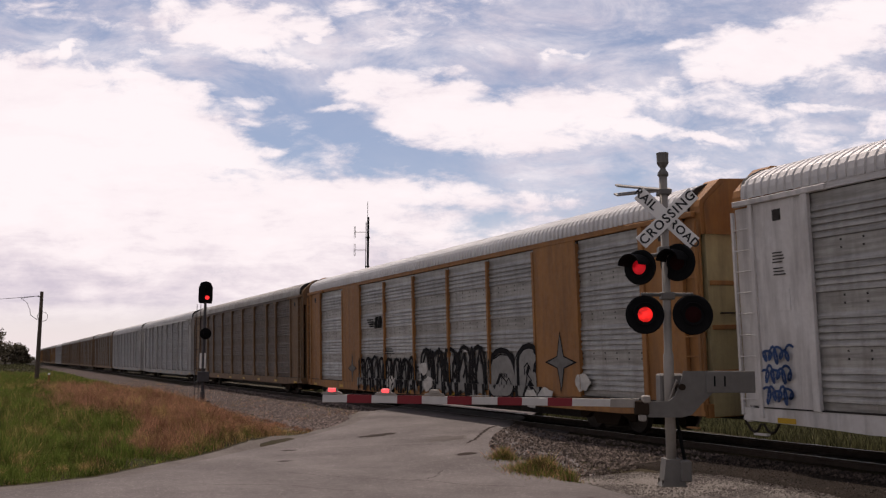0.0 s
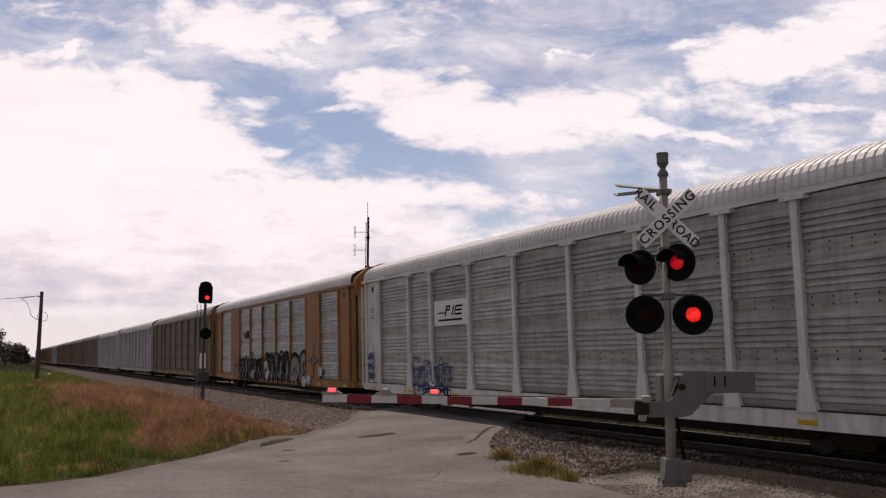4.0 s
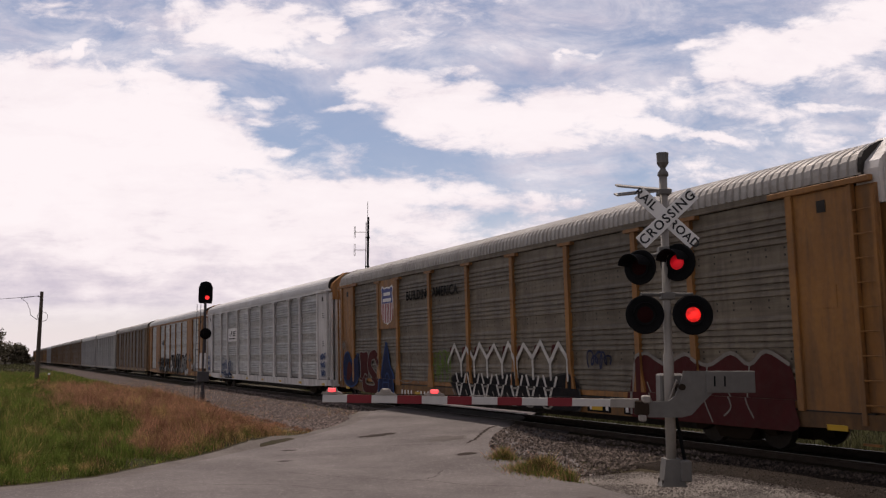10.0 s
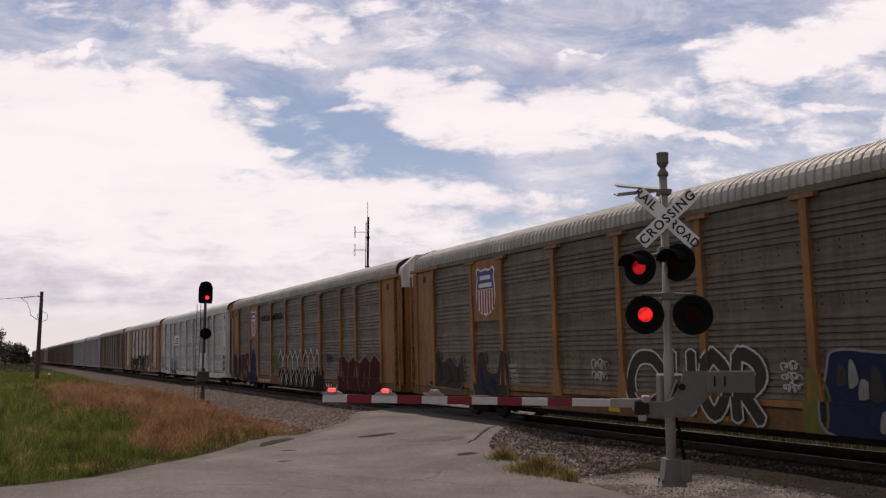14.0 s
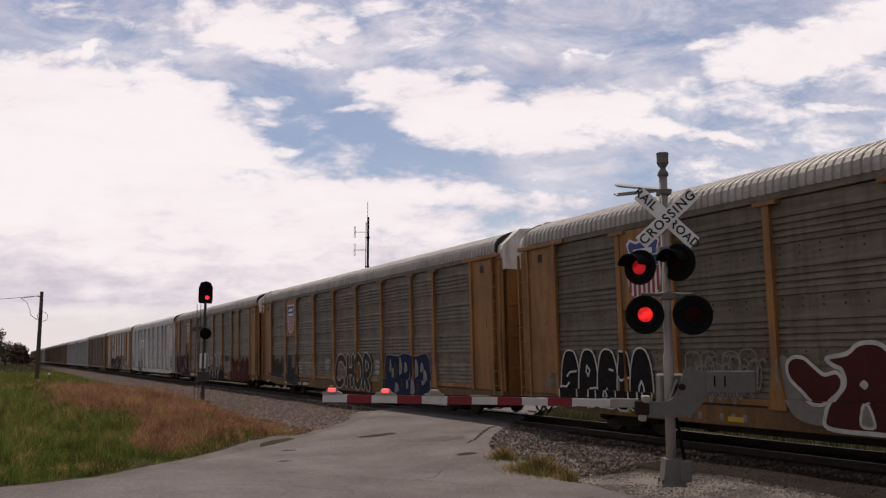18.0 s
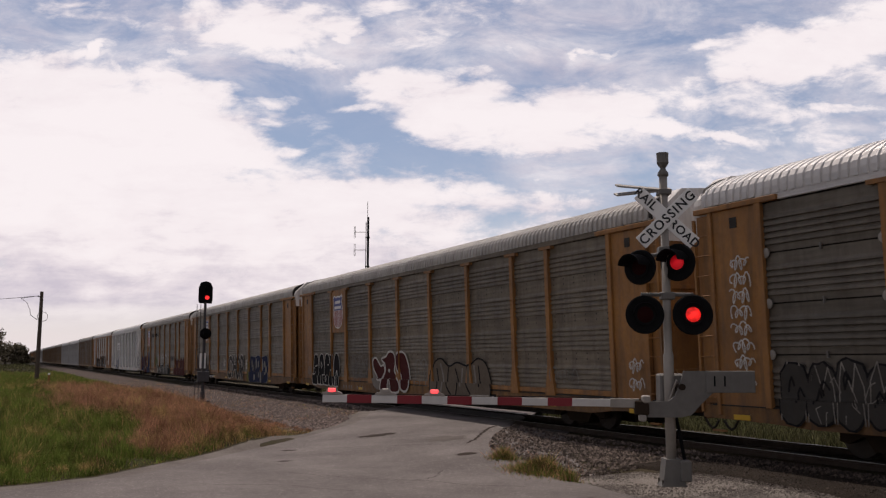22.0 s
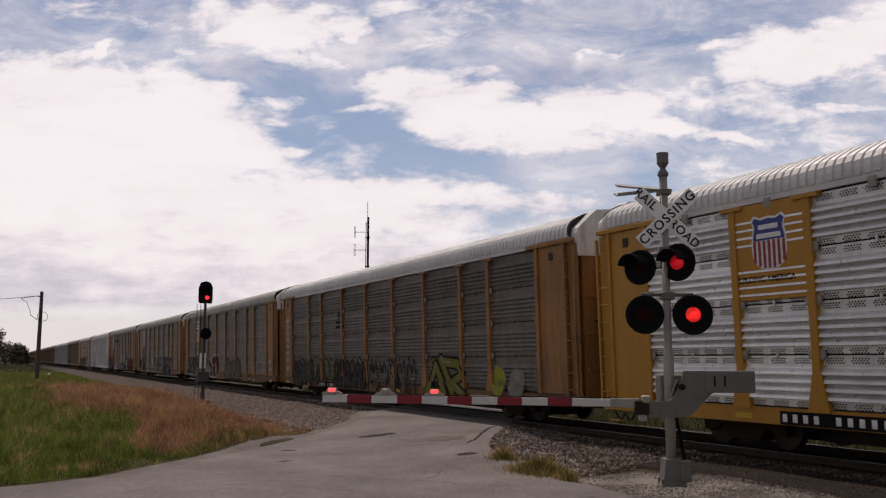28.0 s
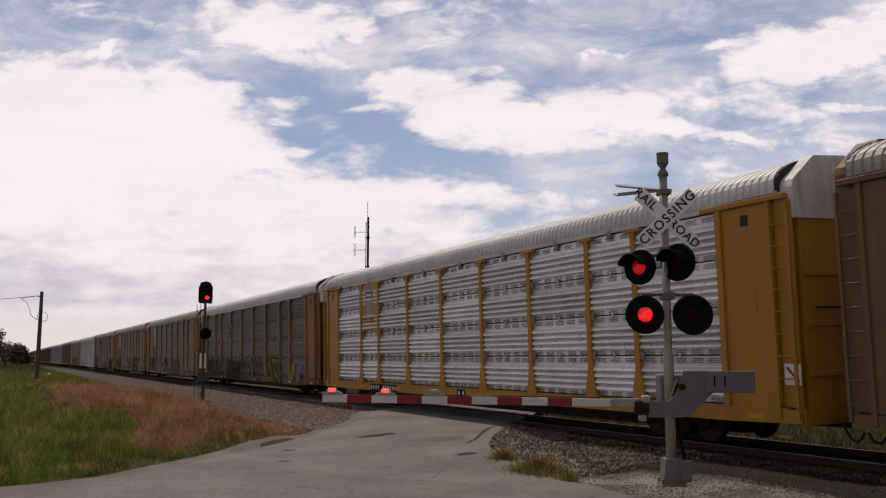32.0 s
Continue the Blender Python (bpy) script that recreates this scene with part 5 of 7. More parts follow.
    strokes(c, [[(-1.9, 1.5), (-2.0, 1.0), (-1.8, 0.7)], [(-2.8, 1.6), (-2.7, 1.0), (-3.0, 0.7)], [(-3.3, 1.5), (-3.5, 1.1), (-3.4, 0.7)], [(-4.2, 1.6), (-4.1, 1.1), (-4.4, 0.75)], [(-4.9, 1.6), (-5.0, 1.0)]], 0.07, S["black"], 2)
    strokes(c, [[(-2.2, 1.65), (-2.4, 1.2), (-2.3, 0.8)], [(-3.8, 1.5), (-3.7, 1.0)], [(-4.6, 1.6), (-4.7, 1.1)]], 0.10, S["faded"], 2)
    number_plate(c, -5.0, -6.0, 0.66, 3)
    number_plate(c, -7.5, -8.1, 0.66, 2)
    scrawl(c, -12.5, -13.1, 1.5, 1.85, S["white"], 79, 4, 0.03)
    scrawl(c, -12.5, -13.1, 1.1, 1.4, S["white"], 80, 4, 0.03)
    scrawl(c, -9.0, -10.4, 1.2, 1.6, S["faded"], 81, 6, 0.03)
    number_plate(c, 7.6, 5.0, 0.66, 8, False, S["faded"])

    c = cars[6]                                              # dark car in rows
    for k in range(7):
        scrawl(c, 12.75, 12.15, 3.6 - k * 0.33, 3.9 - k * 0.33, S["white"], 91 + k, 4, 0.03)
    scrawl(c, 12.75, 12.15, 1.2, 1.5, S["white"], 99, 5, 0.03)
    bubbles(c, 11.6, 8.4, 0.62, 1.85, 5, S["smoke"], S["black"], 101, False)
    outlines(c, 11.6, 8.4, 0.7, 1.8, 5, S["faded"], 110, 0.022, False)
    outlines(c, 8.3, 4.6, 0.95, 1.95, 5, S["lime"], 102, 0.03)
    outlines(c, 8.2, 1.2, 0.6, 1.95, 10, S["black"], 103, 0.05)
    bubbles(c, 8.0, 7.2, 0.7, 1.6, 1, S["smoke"], S["black"], 104)
    bubbles(c, 5.4, 1.4, 0.62, 1.75, 6, S["smoke"], S["black"], 105, False)
    outlines(c, 5.4, 1.4, 0.7, 1.7, 6, S["faded"], 111, 0.022, False)
    outlines(c, 5.3, 1.5, 0.66, 1.7, 4, S["smoke"], 115, 0.09, False)
    outlines(c, 1.1, -3.6, 0.62, 1.9, 5, S["black"], 106, 0.08, False)
    outlines(c, 1.0, -3.5, 0.7, 1.8, 5, S["grey"], 116, 0.05)
    fat_letter(c, [[(-4.55, 0.72), (-4.95, 1.3), (-5.15, 1.62), (-5.4, 1.3), (-5.9, 0.72)], [(-4.6, 0.72), (-5.9, 0.72)]], 0.28, S["olive"], S["black"], 0, 0.14, False)
    fat_letter(c, [[(-5.55, 1.82), (-6.0, 1.3), (-6.5, 0.75)], [(-5.7, 1.75), (-6.8, 1.68), (-7.15, 1.3), (-6.5, 1.1)], [(-6.5, 1.05), (-7.3, 0.68)]], 0.28, S["olive"], S["black"], 3, 0.14, False)
    strokes(c, [[(-4.85, 1.0), (-5.05, 1.55), (-5.3, 1.58)], [(-5.62, 1.9), (-5.85, 1.72), (-6.3, 1.74)], [(-6.7, 1.05), (-7.2, 0.75)]], 0.05, S["faded"], 6, False)
    bold_shape(c, [(-4.85, 1.85), (-5.05, 1.92), (-5.15, 1.78), (-4.95, 1.7)], S["olive"], S["black"], 0.06, 0)
    bubbles(c, -9.2, -9.9, 0.7, 1.7, 1, S["lime"], S["grey"], 108)
    bubbles(c, -10.2, -11.0, 0.7, 1.6, 1, S["faded"], S["grey"], 109)
    number_plate(c, 7.5, 5.2, 0.68, 10)
    k = 0.62
    horse = [[(-0.25, -0.3), (-0.1, -0.3), (0.0, 0.0), (0.2, -0.25), (0.34, -0.25), (0.25, 0.1), (0.5, 0.25), (0.48, 0.36), (0.1, 0.3), (-0.3, 0.22), (-0.45, 0.05)]]
    on_face(part("road_emblem", flats([[(u * k, v * k) for u, v in p] for p in horse]), SPRAY["smoke"], c), 4.6, 3.72, 0.03)
    on_face(part("road_name_marking", flats([[(-0.45 + i * 0.13, 0.07), (-0.35 + i * 0.13, 0.07), (-0.35 + i * 0.13, 0.19), (-0.45 + i * 0.13, 0.19)] for i in range(7)] + [[(-0.45 + i * 0.13, -0.13), (-0.35 + i * 0.13, -0.13), (-0.35 + i * 0.13, -0.01), (-0.45 + i * 0.13, -0.01)] for i in range(8)]), STENCIL_BLACK, c), 4.6, 3.3, 0.03)

    c = cars[7]                                              # silver car
    letters_on(c, "BUILDING AMERICA", 8.25, 3.38, 0.17, STENCIL_BLACK, 0.004, out=0.046)
    number_plate(c, 8.1, 5.4, 0.735, 11)
    number_plate(c, 0.4, -0.2, 0.735, 2)
    on_face(part("no_entry_sticker", flats([[(-0.2, -0.2), (0.2, -0.2), (0.2, 0.2), (-0.2, 0.2)]]), SHIELD_WHITE, c), -13.62, 1.55, 0.03)
    on_face(part("no_entry_stroke", flats([[(-0.16, 0.12), (-0.12, 0.16), (0.16, -0.12), (0.12, -0.16)]]), SHIELD_RED, c), -13.62, 1.55, 0.034)
    for k, c in cars.items():
        if k < 1:
            outlines(c, 9.0, 3.5, 0.7, 1.8, 5, S["grey" if k % 2 else "faded"], 111 - k, 0.06)
            scrawl(c, -2.0, -6.0, 0.8, 1.6, S["faded"], 131 - k, 7, 0.05)
        if k in (3, 4, 5, 6, 7, 8):
            bars = [[(-0.35 + i * 0.12, -0.05), (-0.27 + i * 0.12, -0.05), (-0.27 + i * 0.12, 0.05), (-0.35 + i * 0.12, 0.05)] for i in range(12)]
            ob = part("warning_marking", flats(bars, 0.002), STENCIL_BLACK, c)
            ob.matrix_local = pose(-0.9, -BODY_END - 0.064, 4.75, 90, 0, 0)


def build_train():
    yellow = autorack("yellow-framed autorack with dark corrugated panels and striped shield", YELLOW, DARK_STEEL, YELLOW, WHITE, GRIMY_SILL, roof_mat=GRIMY_ROOF, emblem=1.17, floor=0.5)
    white = autorack("white-framed autorack with grey corrugated side panels", WHITE, GREY_STEEL, WHITE, ORANGE, WHITE)
    orange = autorack("orange older autorack with silver panels and sprayed lettering", ORANGE, GREY_STEEL, ORANGE, ORANGE, ORANGE, "wide", cap=False)
    dark = autorack("yellow-framed autorack with dark grey hinged panels and graffiti", YELLOW, SLATE_STEEL, YELLOW, WHITE, GRIMY_SILL, "rows")
    silver = autorack("fresh yellow autorack with bright silver perforated panels", FRESH_YELLOW, SILVER, FRESH_YELLOW, WHITE, FRESH_YELLOW, "holes", emblem=0.86, floor=0.6)
    brown = autorack("grimy autorack with brown weathered side panels", DIRTY_YELLOW, BROWN_STEEL, DIRTY_YELLOW, DIRTY_YELLOW, DIRTY_YELLOW, roof_mat=GRIMY_ROOF)
    grey = autorack("weathered bare grey autorack with galvanised side panels", DULL_GREY, DULL_PANEL, DULL_GREY, DULL_GREY, DULL_GREY)
    cars = {1: orange, 2: white, 3: yellow, 6: dark, 7: silver, 0: brown, -1: grey}
    for k, src in ((4, yellow), (5, yellow), (8, brown), (-2, grey), (-3, brown), (-4, brown), (-5, brown), (-6, brown), (-7, grey), (-8, yellow), (-9, brown), (-10, brown), (-11, yellow), (-12, brown)):
        cars[k] = copy_thing(src, pose(TRACK_X, 0, 0))
    paint_train(cars)
    drape_all(cars)
    return cars


START = 28.72                         # the middle of the orange car at the clip's start
TRAVEL = [(0, 0.0), (3, 15.9), (6, 31.75), (8, 42.3), (13, 68.25), (16, 83.8), (20, 105.0), (25, 131.65), (30, 158.4), (32, 169.05)]
NUDGE = {6: -0.1}
CARS = build_train()


# ---- the crossing signal and its gate: x runs along the arm, y away from the road user ----
FLASH, FLASH_START = 1.19, 0.90      # period; the moment a left lamp lights
TURNING = {"left": [], "right": []}


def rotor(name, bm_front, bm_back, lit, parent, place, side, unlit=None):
    """A made-up two-faced lamp insert: turning its lit face to the front and its dark face to the back imitates the
    flashing.
    """
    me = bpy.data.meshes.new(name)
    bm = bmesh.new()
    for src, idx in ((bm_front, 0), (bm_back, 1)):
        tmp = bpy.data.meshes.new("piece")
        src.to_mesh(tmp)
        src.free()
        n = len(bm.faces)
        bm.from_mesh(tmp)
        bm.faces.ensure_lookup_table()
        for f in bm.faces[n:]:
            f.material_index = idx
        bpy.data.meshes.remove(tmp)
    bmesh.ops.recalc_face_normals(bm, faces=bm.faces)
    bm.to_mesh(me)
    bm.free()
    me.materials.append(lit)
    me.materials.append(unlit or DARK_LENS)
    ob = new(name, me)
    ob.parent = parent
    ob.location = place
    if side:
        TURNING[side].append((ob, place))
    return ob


def flasher(s, x, z, lit, r, turn, side, visor):
    disc = part("lamp_disc", lathe([(0.165, 0.0), (r - 0.02, -0.02), (r, 0.0), (r, 0.02), (0.165, 0.02)], "y", 32), LAMP_BLACK, s, "round black target plate")
    disc.matrix_local = pose(x, -0.17, z, 0, 0, turn)
    part("lamp_bowl", lathe([(0.165, 0.0), (0.17, 0.02), (0.15, 0.12), (0.09, 0.2), (0.03, 0.21)], "y", 20), LAMP_BLACK, disc)
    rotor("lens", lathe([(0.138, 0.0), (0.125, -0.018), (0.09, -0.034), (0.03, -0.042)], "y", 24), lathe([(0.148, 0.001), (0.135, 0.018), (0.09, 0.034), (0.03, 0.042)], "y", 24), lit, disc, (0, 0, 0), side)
    hood = bmesh.new()
    n, rings = 16, []
    for k, (yy, rr) in enumerate(((0.0, 0.20), (-visor * 0.5, 0.20), (-visor, 0.19))):
        rings.append([[hood.verts.new(((rr - th) * math.cos(a), yy, (rr - th) * math.sin(a))) for a in [math.pi * (0.02 + 0.96 * i / n) for i in range(n + 1)]] for th in (0.0, 0.012)])
    for p, q in zip(rings, rings[1:]):
        for i in range(n):
            hood.faces.new((p[0][i], p[0][i + 1], q[0][i + 1], q[0][i]))
            hood.faces.new((p[1][i + 1], p[1][i], q[1][i], q[1][i + 1]))
    for i in range(n):
        hood.faces.new((rings[-1][0][i], rings[-1][0][i + 1], rings[-1][1][i + 1], rings[-1][1][i]))
    part("visor", hood, LAMP_BLACK, disc)
    part("rim", lathe([(0.165, -0.005), (0.18, -0.03), (0.165, -0.035), (0.152, -0.02)], "y", 24), LAMP_BLACK, disc)
    return disc


def build_crossing_signal():
    s = thing("crossing_signal", 9.65, 11.64, -0.15, "grey crossing signal with crossbuck, flashing red lamps, lowered gate", "crossing signal", turn=-TURN)
    part("post", lathe([(0.082, 0.3), (0.082, 2.05), (0.066, 2.1), (0.066, 4.98)], seg=16), ALU, s, smooth=True)
    base = part("base_box", prism([(-0.2, 0.0), (0.2, 0.0), (0.17, 0.06), (0.12, 0.42), (-0.12, 0.42), (-0.17, 0.06)], "y", -0.16, 0.16), GREY_PAINT, s)
    part("junction_box", box(0.09, 0.27, -0.2, 0.0, 0.08, 0.4, 0.015), GREY_PAINT, base)
    for sx in (-0.17, 0.17):
        for sy in (-0.13, 0.13):
            part("anchor_bolt", tube((sx, sy, 0.0), (sx, sy, 0.1), 0.018, seg=6), TRUCK, base)
    conduit = bmesh.new()
    for a, b in zip([(0.10, 0.06, 1.1), (0.16, 0.06, 0.8), (0.22, 0.04, 0.4)], [(0.16, 0.06, 0.8), (0.22, 0.04, 0.4), (0.26, 0.0, 0.05)]):
        tube(a, b, 0.028, seg=8, bm=conduit)
    part("conduit", conduit, LAMP_BLACK, s)
    part("bell", lathe([(0.07, 4.96), (0.092, 4.99), (0.085, 5.03), (0.05, 5.08), (0.045, 5.11), (0.075, 5.15), (0.086, 5.17), (0.09, 5.18), (0.096, 5.19), (0.096, 5.33), (0.1, 5.335), (0.1, 5.36), (0.06, 5.365)], seg=18), GREY_PAINT, s, "grey electronic bell")
    for sgn, text in ((1, "CROSSING"), (-1, "RAIL     ROAD")):
        blade = part("crossbuck_blade", box(-0.605, 0.605, -0.008, 0.008, -0.118, 0.118, 0.003), SIGN_WHITE, s)
        blade.matrix_local = Matrix.Translation((0.02, -0.10 - 0.018 * sgn, 4.26)) @ pose(0, 0, 0, 0, -43 * sgn, 0)
        me = lettering(text, 0.215 if sgn > 0 else 0.2, 0.002, 0.004, spacing=1.2 if sgn > 0 else 1.08)
        me.materials.append(SIGN_BLACK)
        ob = part("lettering", me, None, blade)
        ob.matrix_local = pose(0, -0.011, 0, 90, 0, 0)
    # second crossbuck seen almost edge-on, facing along the track
    for tip, reach in ((4.84, -0.80), (4.68, -0.82)):
        # grey in place of sign white puts the underside's shade into the colour
        b = part("crossbuck_blade", box(reach, 0.1, -0.11, 0.11, -0.014, 0.014, 0.004), ALU, s, "blade seen on edge, coloured grey for its shaded underside")
        b.matrix_local = Matrix.Translation((0.04, 0.10, 4.765)) @ pose(0, 0, 0, 18, math.degrees(math.atan((tip - 4.765) / 0.82)), 0)
    part("sign_clamp", box(-0.09, 0.11, -0.09, 0.14, 4.66, 4.75, 0.01), GREY_PAINT, s)
    part("sign_clamp", box(-0.09, 0.09, -0.11, 0.09, 4.2, 4.3, 0.01), GREY_PAINT, s)
    part("crossarm", tube((-0.46, -0.02, 3.62), (0.2, -0.02, 3.72), 0.035, seg=8), GREY_PAINT, s)
    part("crossarm", tube((-0.42, -0.02, 3.02), (0.42, -0.02, 3.02), 0.032, seg=8), GREY_PAINT, s)
    part("arm_clamp", box(-0.1, 0.12, -0.1, 0.1, 2.94, 3.06, 0.015), GREY_PAINT, s)
    part("arm_clamp", box(-0.12, 0.14, -0.1, 0.1, 3.62, 3.8, 0.015), GREY_PAINT, s)
    flasher(s, -0.46, 3.45, DIM_RED, 0.285, -42, "left", 0.36)
    flasher(s, 0.15, 3.53, DIM_RED, 0.305, -42, "right", 0.36)
    flasher(s, -0.395, 2.69, LIT_RED, 0.31, 0, "left", 0.06)
    flasher(s, 0.372, 2.69, LIT_RED, 0.325, 0, "right", 0.06)
    # gate: striped arm with lamps, bent bracket, counterweight
    arm = part("gate_arm", box(-5.515, -0.75, -0.27, -0.23, 1.24, 1.36, 0.004), ARM_WHITE, s, "white gate arm with red stripes")
    arm.matrix_local = Matrix.Translation((-0.75, 0, 1.24)) @ pose(0, 0, 0, 0, 0.9, 0) @ Matrix.Translation((0.75, 0, -1.24))
    for k in range(5):
        u = -5.13 + k * 0.787
        part("red_stripe", box(u, u + 0.385, -0.274, -0.226, 1.237, 1.363), ARM_RED, arm)
    part("arm_splice", box(-1.0, -0.55, -0.28, -0.22, 1.23, 1.37, 0.006), ALU, arm)
    for k, (u, side) in enumerate(((-5.37, ""), (-4.53, "left"), (-3.76, "right"))):
        lamp = part("arm_lamp", prism([(-0.17, 0.0), (0.17, 0.0), (0.15, 0.03), (0.09, 0.045), (0.075, 0.085), (0.055, 0.10), (-0.055, 0.10), (-0.075, 0.085), (-0.09, 0.045), (-0.15, 0.03)], "y", -0.03, 0.03), ALU, arm, "small arm lamp")
        lamp.location = (u, -0.25, 1.365)
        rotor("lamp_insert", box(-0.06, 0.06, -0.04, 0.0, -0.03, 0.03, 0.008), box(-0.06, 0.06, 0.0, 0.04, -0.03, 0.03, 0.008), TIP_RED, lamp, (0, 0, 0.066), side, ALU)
    part("spare_bracket", box(-3.2, -2.9, -0.27, -0.23, 1.368, 1.385), ALU, arm)
    part("arm_cable", tube((-5.3, -0.22, 1.375), (-0.8, -0.22, 1.375), 0.008, seg=5), LAMP_BLACK, arm)
    bracket = prism([(-0.42, 1.08), (0.12, 1.08), (0.27, 1.12), (0.42, 1.28), (0.62, 1.47), (0.62, 1.80), (0.16, 1.80), (0.12, 1.66), (0.02, 1.42), (-0.08, 1.33), (-0.42, 1.33)], "y", -0.3, -0.26)
    br = part("gate_bracket", bracket, GREY_PAINT, s, "bent grey steel gate bracket")
    part("counterweight", box(0.5, 1.27, -0.33, -0.23, 1.46, 1.80, 0.008), GREY_PAINT, br)
    for u in (0.62, 0.78):
        part("slot", box(u, u + 0.025, -0.336, -0.33, 1.56, 1.72), LAMP_BLACK, br)
    part("pivot", tube((0.12, -0.36, 1.55), (0.12, 0.1, 1.55), 0.05, seg=12), TRUCK, br)
    part("arm_clamp", box(-0.62, -0.40, -0.34, -0.2, 1.12, 1.34, 0.02), TRUCK, br, "dark hinge casting")
    part("clamp_bolt", box(-0.5, -0.38, -0.36, -0.18, 1.30, 1.42, 0.02), ALU, br)
    part("clamp_bolt", box(-0.55, -0.45, -0.36, -0.18, 1.02, 1.12, 0.02), ALU, br)
    part("gate_motor", box(-0.12, 0.3, 0.08, 0.42, 1.2, 1.75, 0.03), GREY_PAINT, s)
    part("stay", tube((0.05, -0.28, 1.66), (-0.06, -0.1, 1.25), 0.018, seg=6), ALU, s)


build_crossing_signal()


# ---- the wayside signal ----
def build_wayside_signal():
    s = thing("railway_signal", 8.98, 45.7, -0.38, "dark railway signal mast with one red light lit", "railway signal", turn=-8)
    part("foundation", box(-0.35, 0.35, -0.35, 0.35, -0.1, 0.2, 0.03), MAST_GREY, s)
    part("mast", lathe([(0.11, 0.15), (0.11, 0.6), (0.075, 0.65), (0.065, 5.0)], seg=12), MAST_GREY, s)
    part("case", box(-0.28, 0.28, -0.2, 0.2, 1.1, 1.6, 0.02), MAST_GREY, s)
    head = part("signal_head", prism([(-0.3, 4.95), (0.3, 4.95), (0.34, 5.1), (0.34, 5.75), (0.24, 5.98), (0.0, 6.06), (-0.24, 5.98), (-0.34, 5.75), (-0.34, 5.1)], "y", -0.03, 0.05), LAMP_BLACK, s, "black backed signal head")
    part("head_case", box(-0.22, 0.22, 0.05, 0.4, 5.0, 5.9, 0.03), LAMP_BLACK, head)
    for z, m in ((5.75, DARK_LENS), (5.5, DARK_LENS), (5.24, SIGNAL_RED)):
        part("light", lathe([(0.1, -0.05), (0.1, -0.03)], "y", 14, at=(0.08, 0, z)), m, head)
        part("hood", lathe([(0.13, -0.3), (0.13, -0.03), (0.12, -0.03), (0.12, -0.3)], "y", 14, at=(0.08, 0, z)) if z > 5.3 else prism([(-0.05, z + 0.1), (0.21, z + 0.1), (0.18, z + 0.14), (-0.02, z + 0.14)], "y", -0.3, -0.03), LAMP_BLACK, head)
    low = part("lower_unit", lathe([(0.05, 0.25), (0.22, 0.12), (0.28, 0.0), (0.28, -0.04), (0.1, -0.06)], "y", 22, at=(0.05, -0.1, 3.45)), LAMP_BLACK, s, "round black lower unit")
    part("hood", lathe([(0.13, -0.3), (0.13, -0.04), (0.12, -0.04), (0.12, -0.3)], "y", 14, at=(0.05, -0.1, 3.45)), LAMP_BLACK, low)
    for sx in (-0.2, -0.38):
        part("ladder_stile", tube((sx, 0.3, 0.2), (sx, 0.18, 4.9), 0.018, seg=6), MAST_GREY, s)
    for k in range(14):
        part("rung", tube((-0.38, 0.295 - k * 0.008, 0.5 + k * 0.31), (-0.2, 0.295 - k * 0.008, 0.5 + k * 0.31), 0.012, seg=5), MAST_GREY, s)
    part("marker_plate", box(-0.2, -0.1, -0.12, -0.1, 1.75, 2.5), SIGN_WHITE, s)
    part("marker_plate", box(0.02, 0.1, -0.12, -0.1, 1.75, 2.5), SIGN_WHITE, s)


build_wayside_signal()


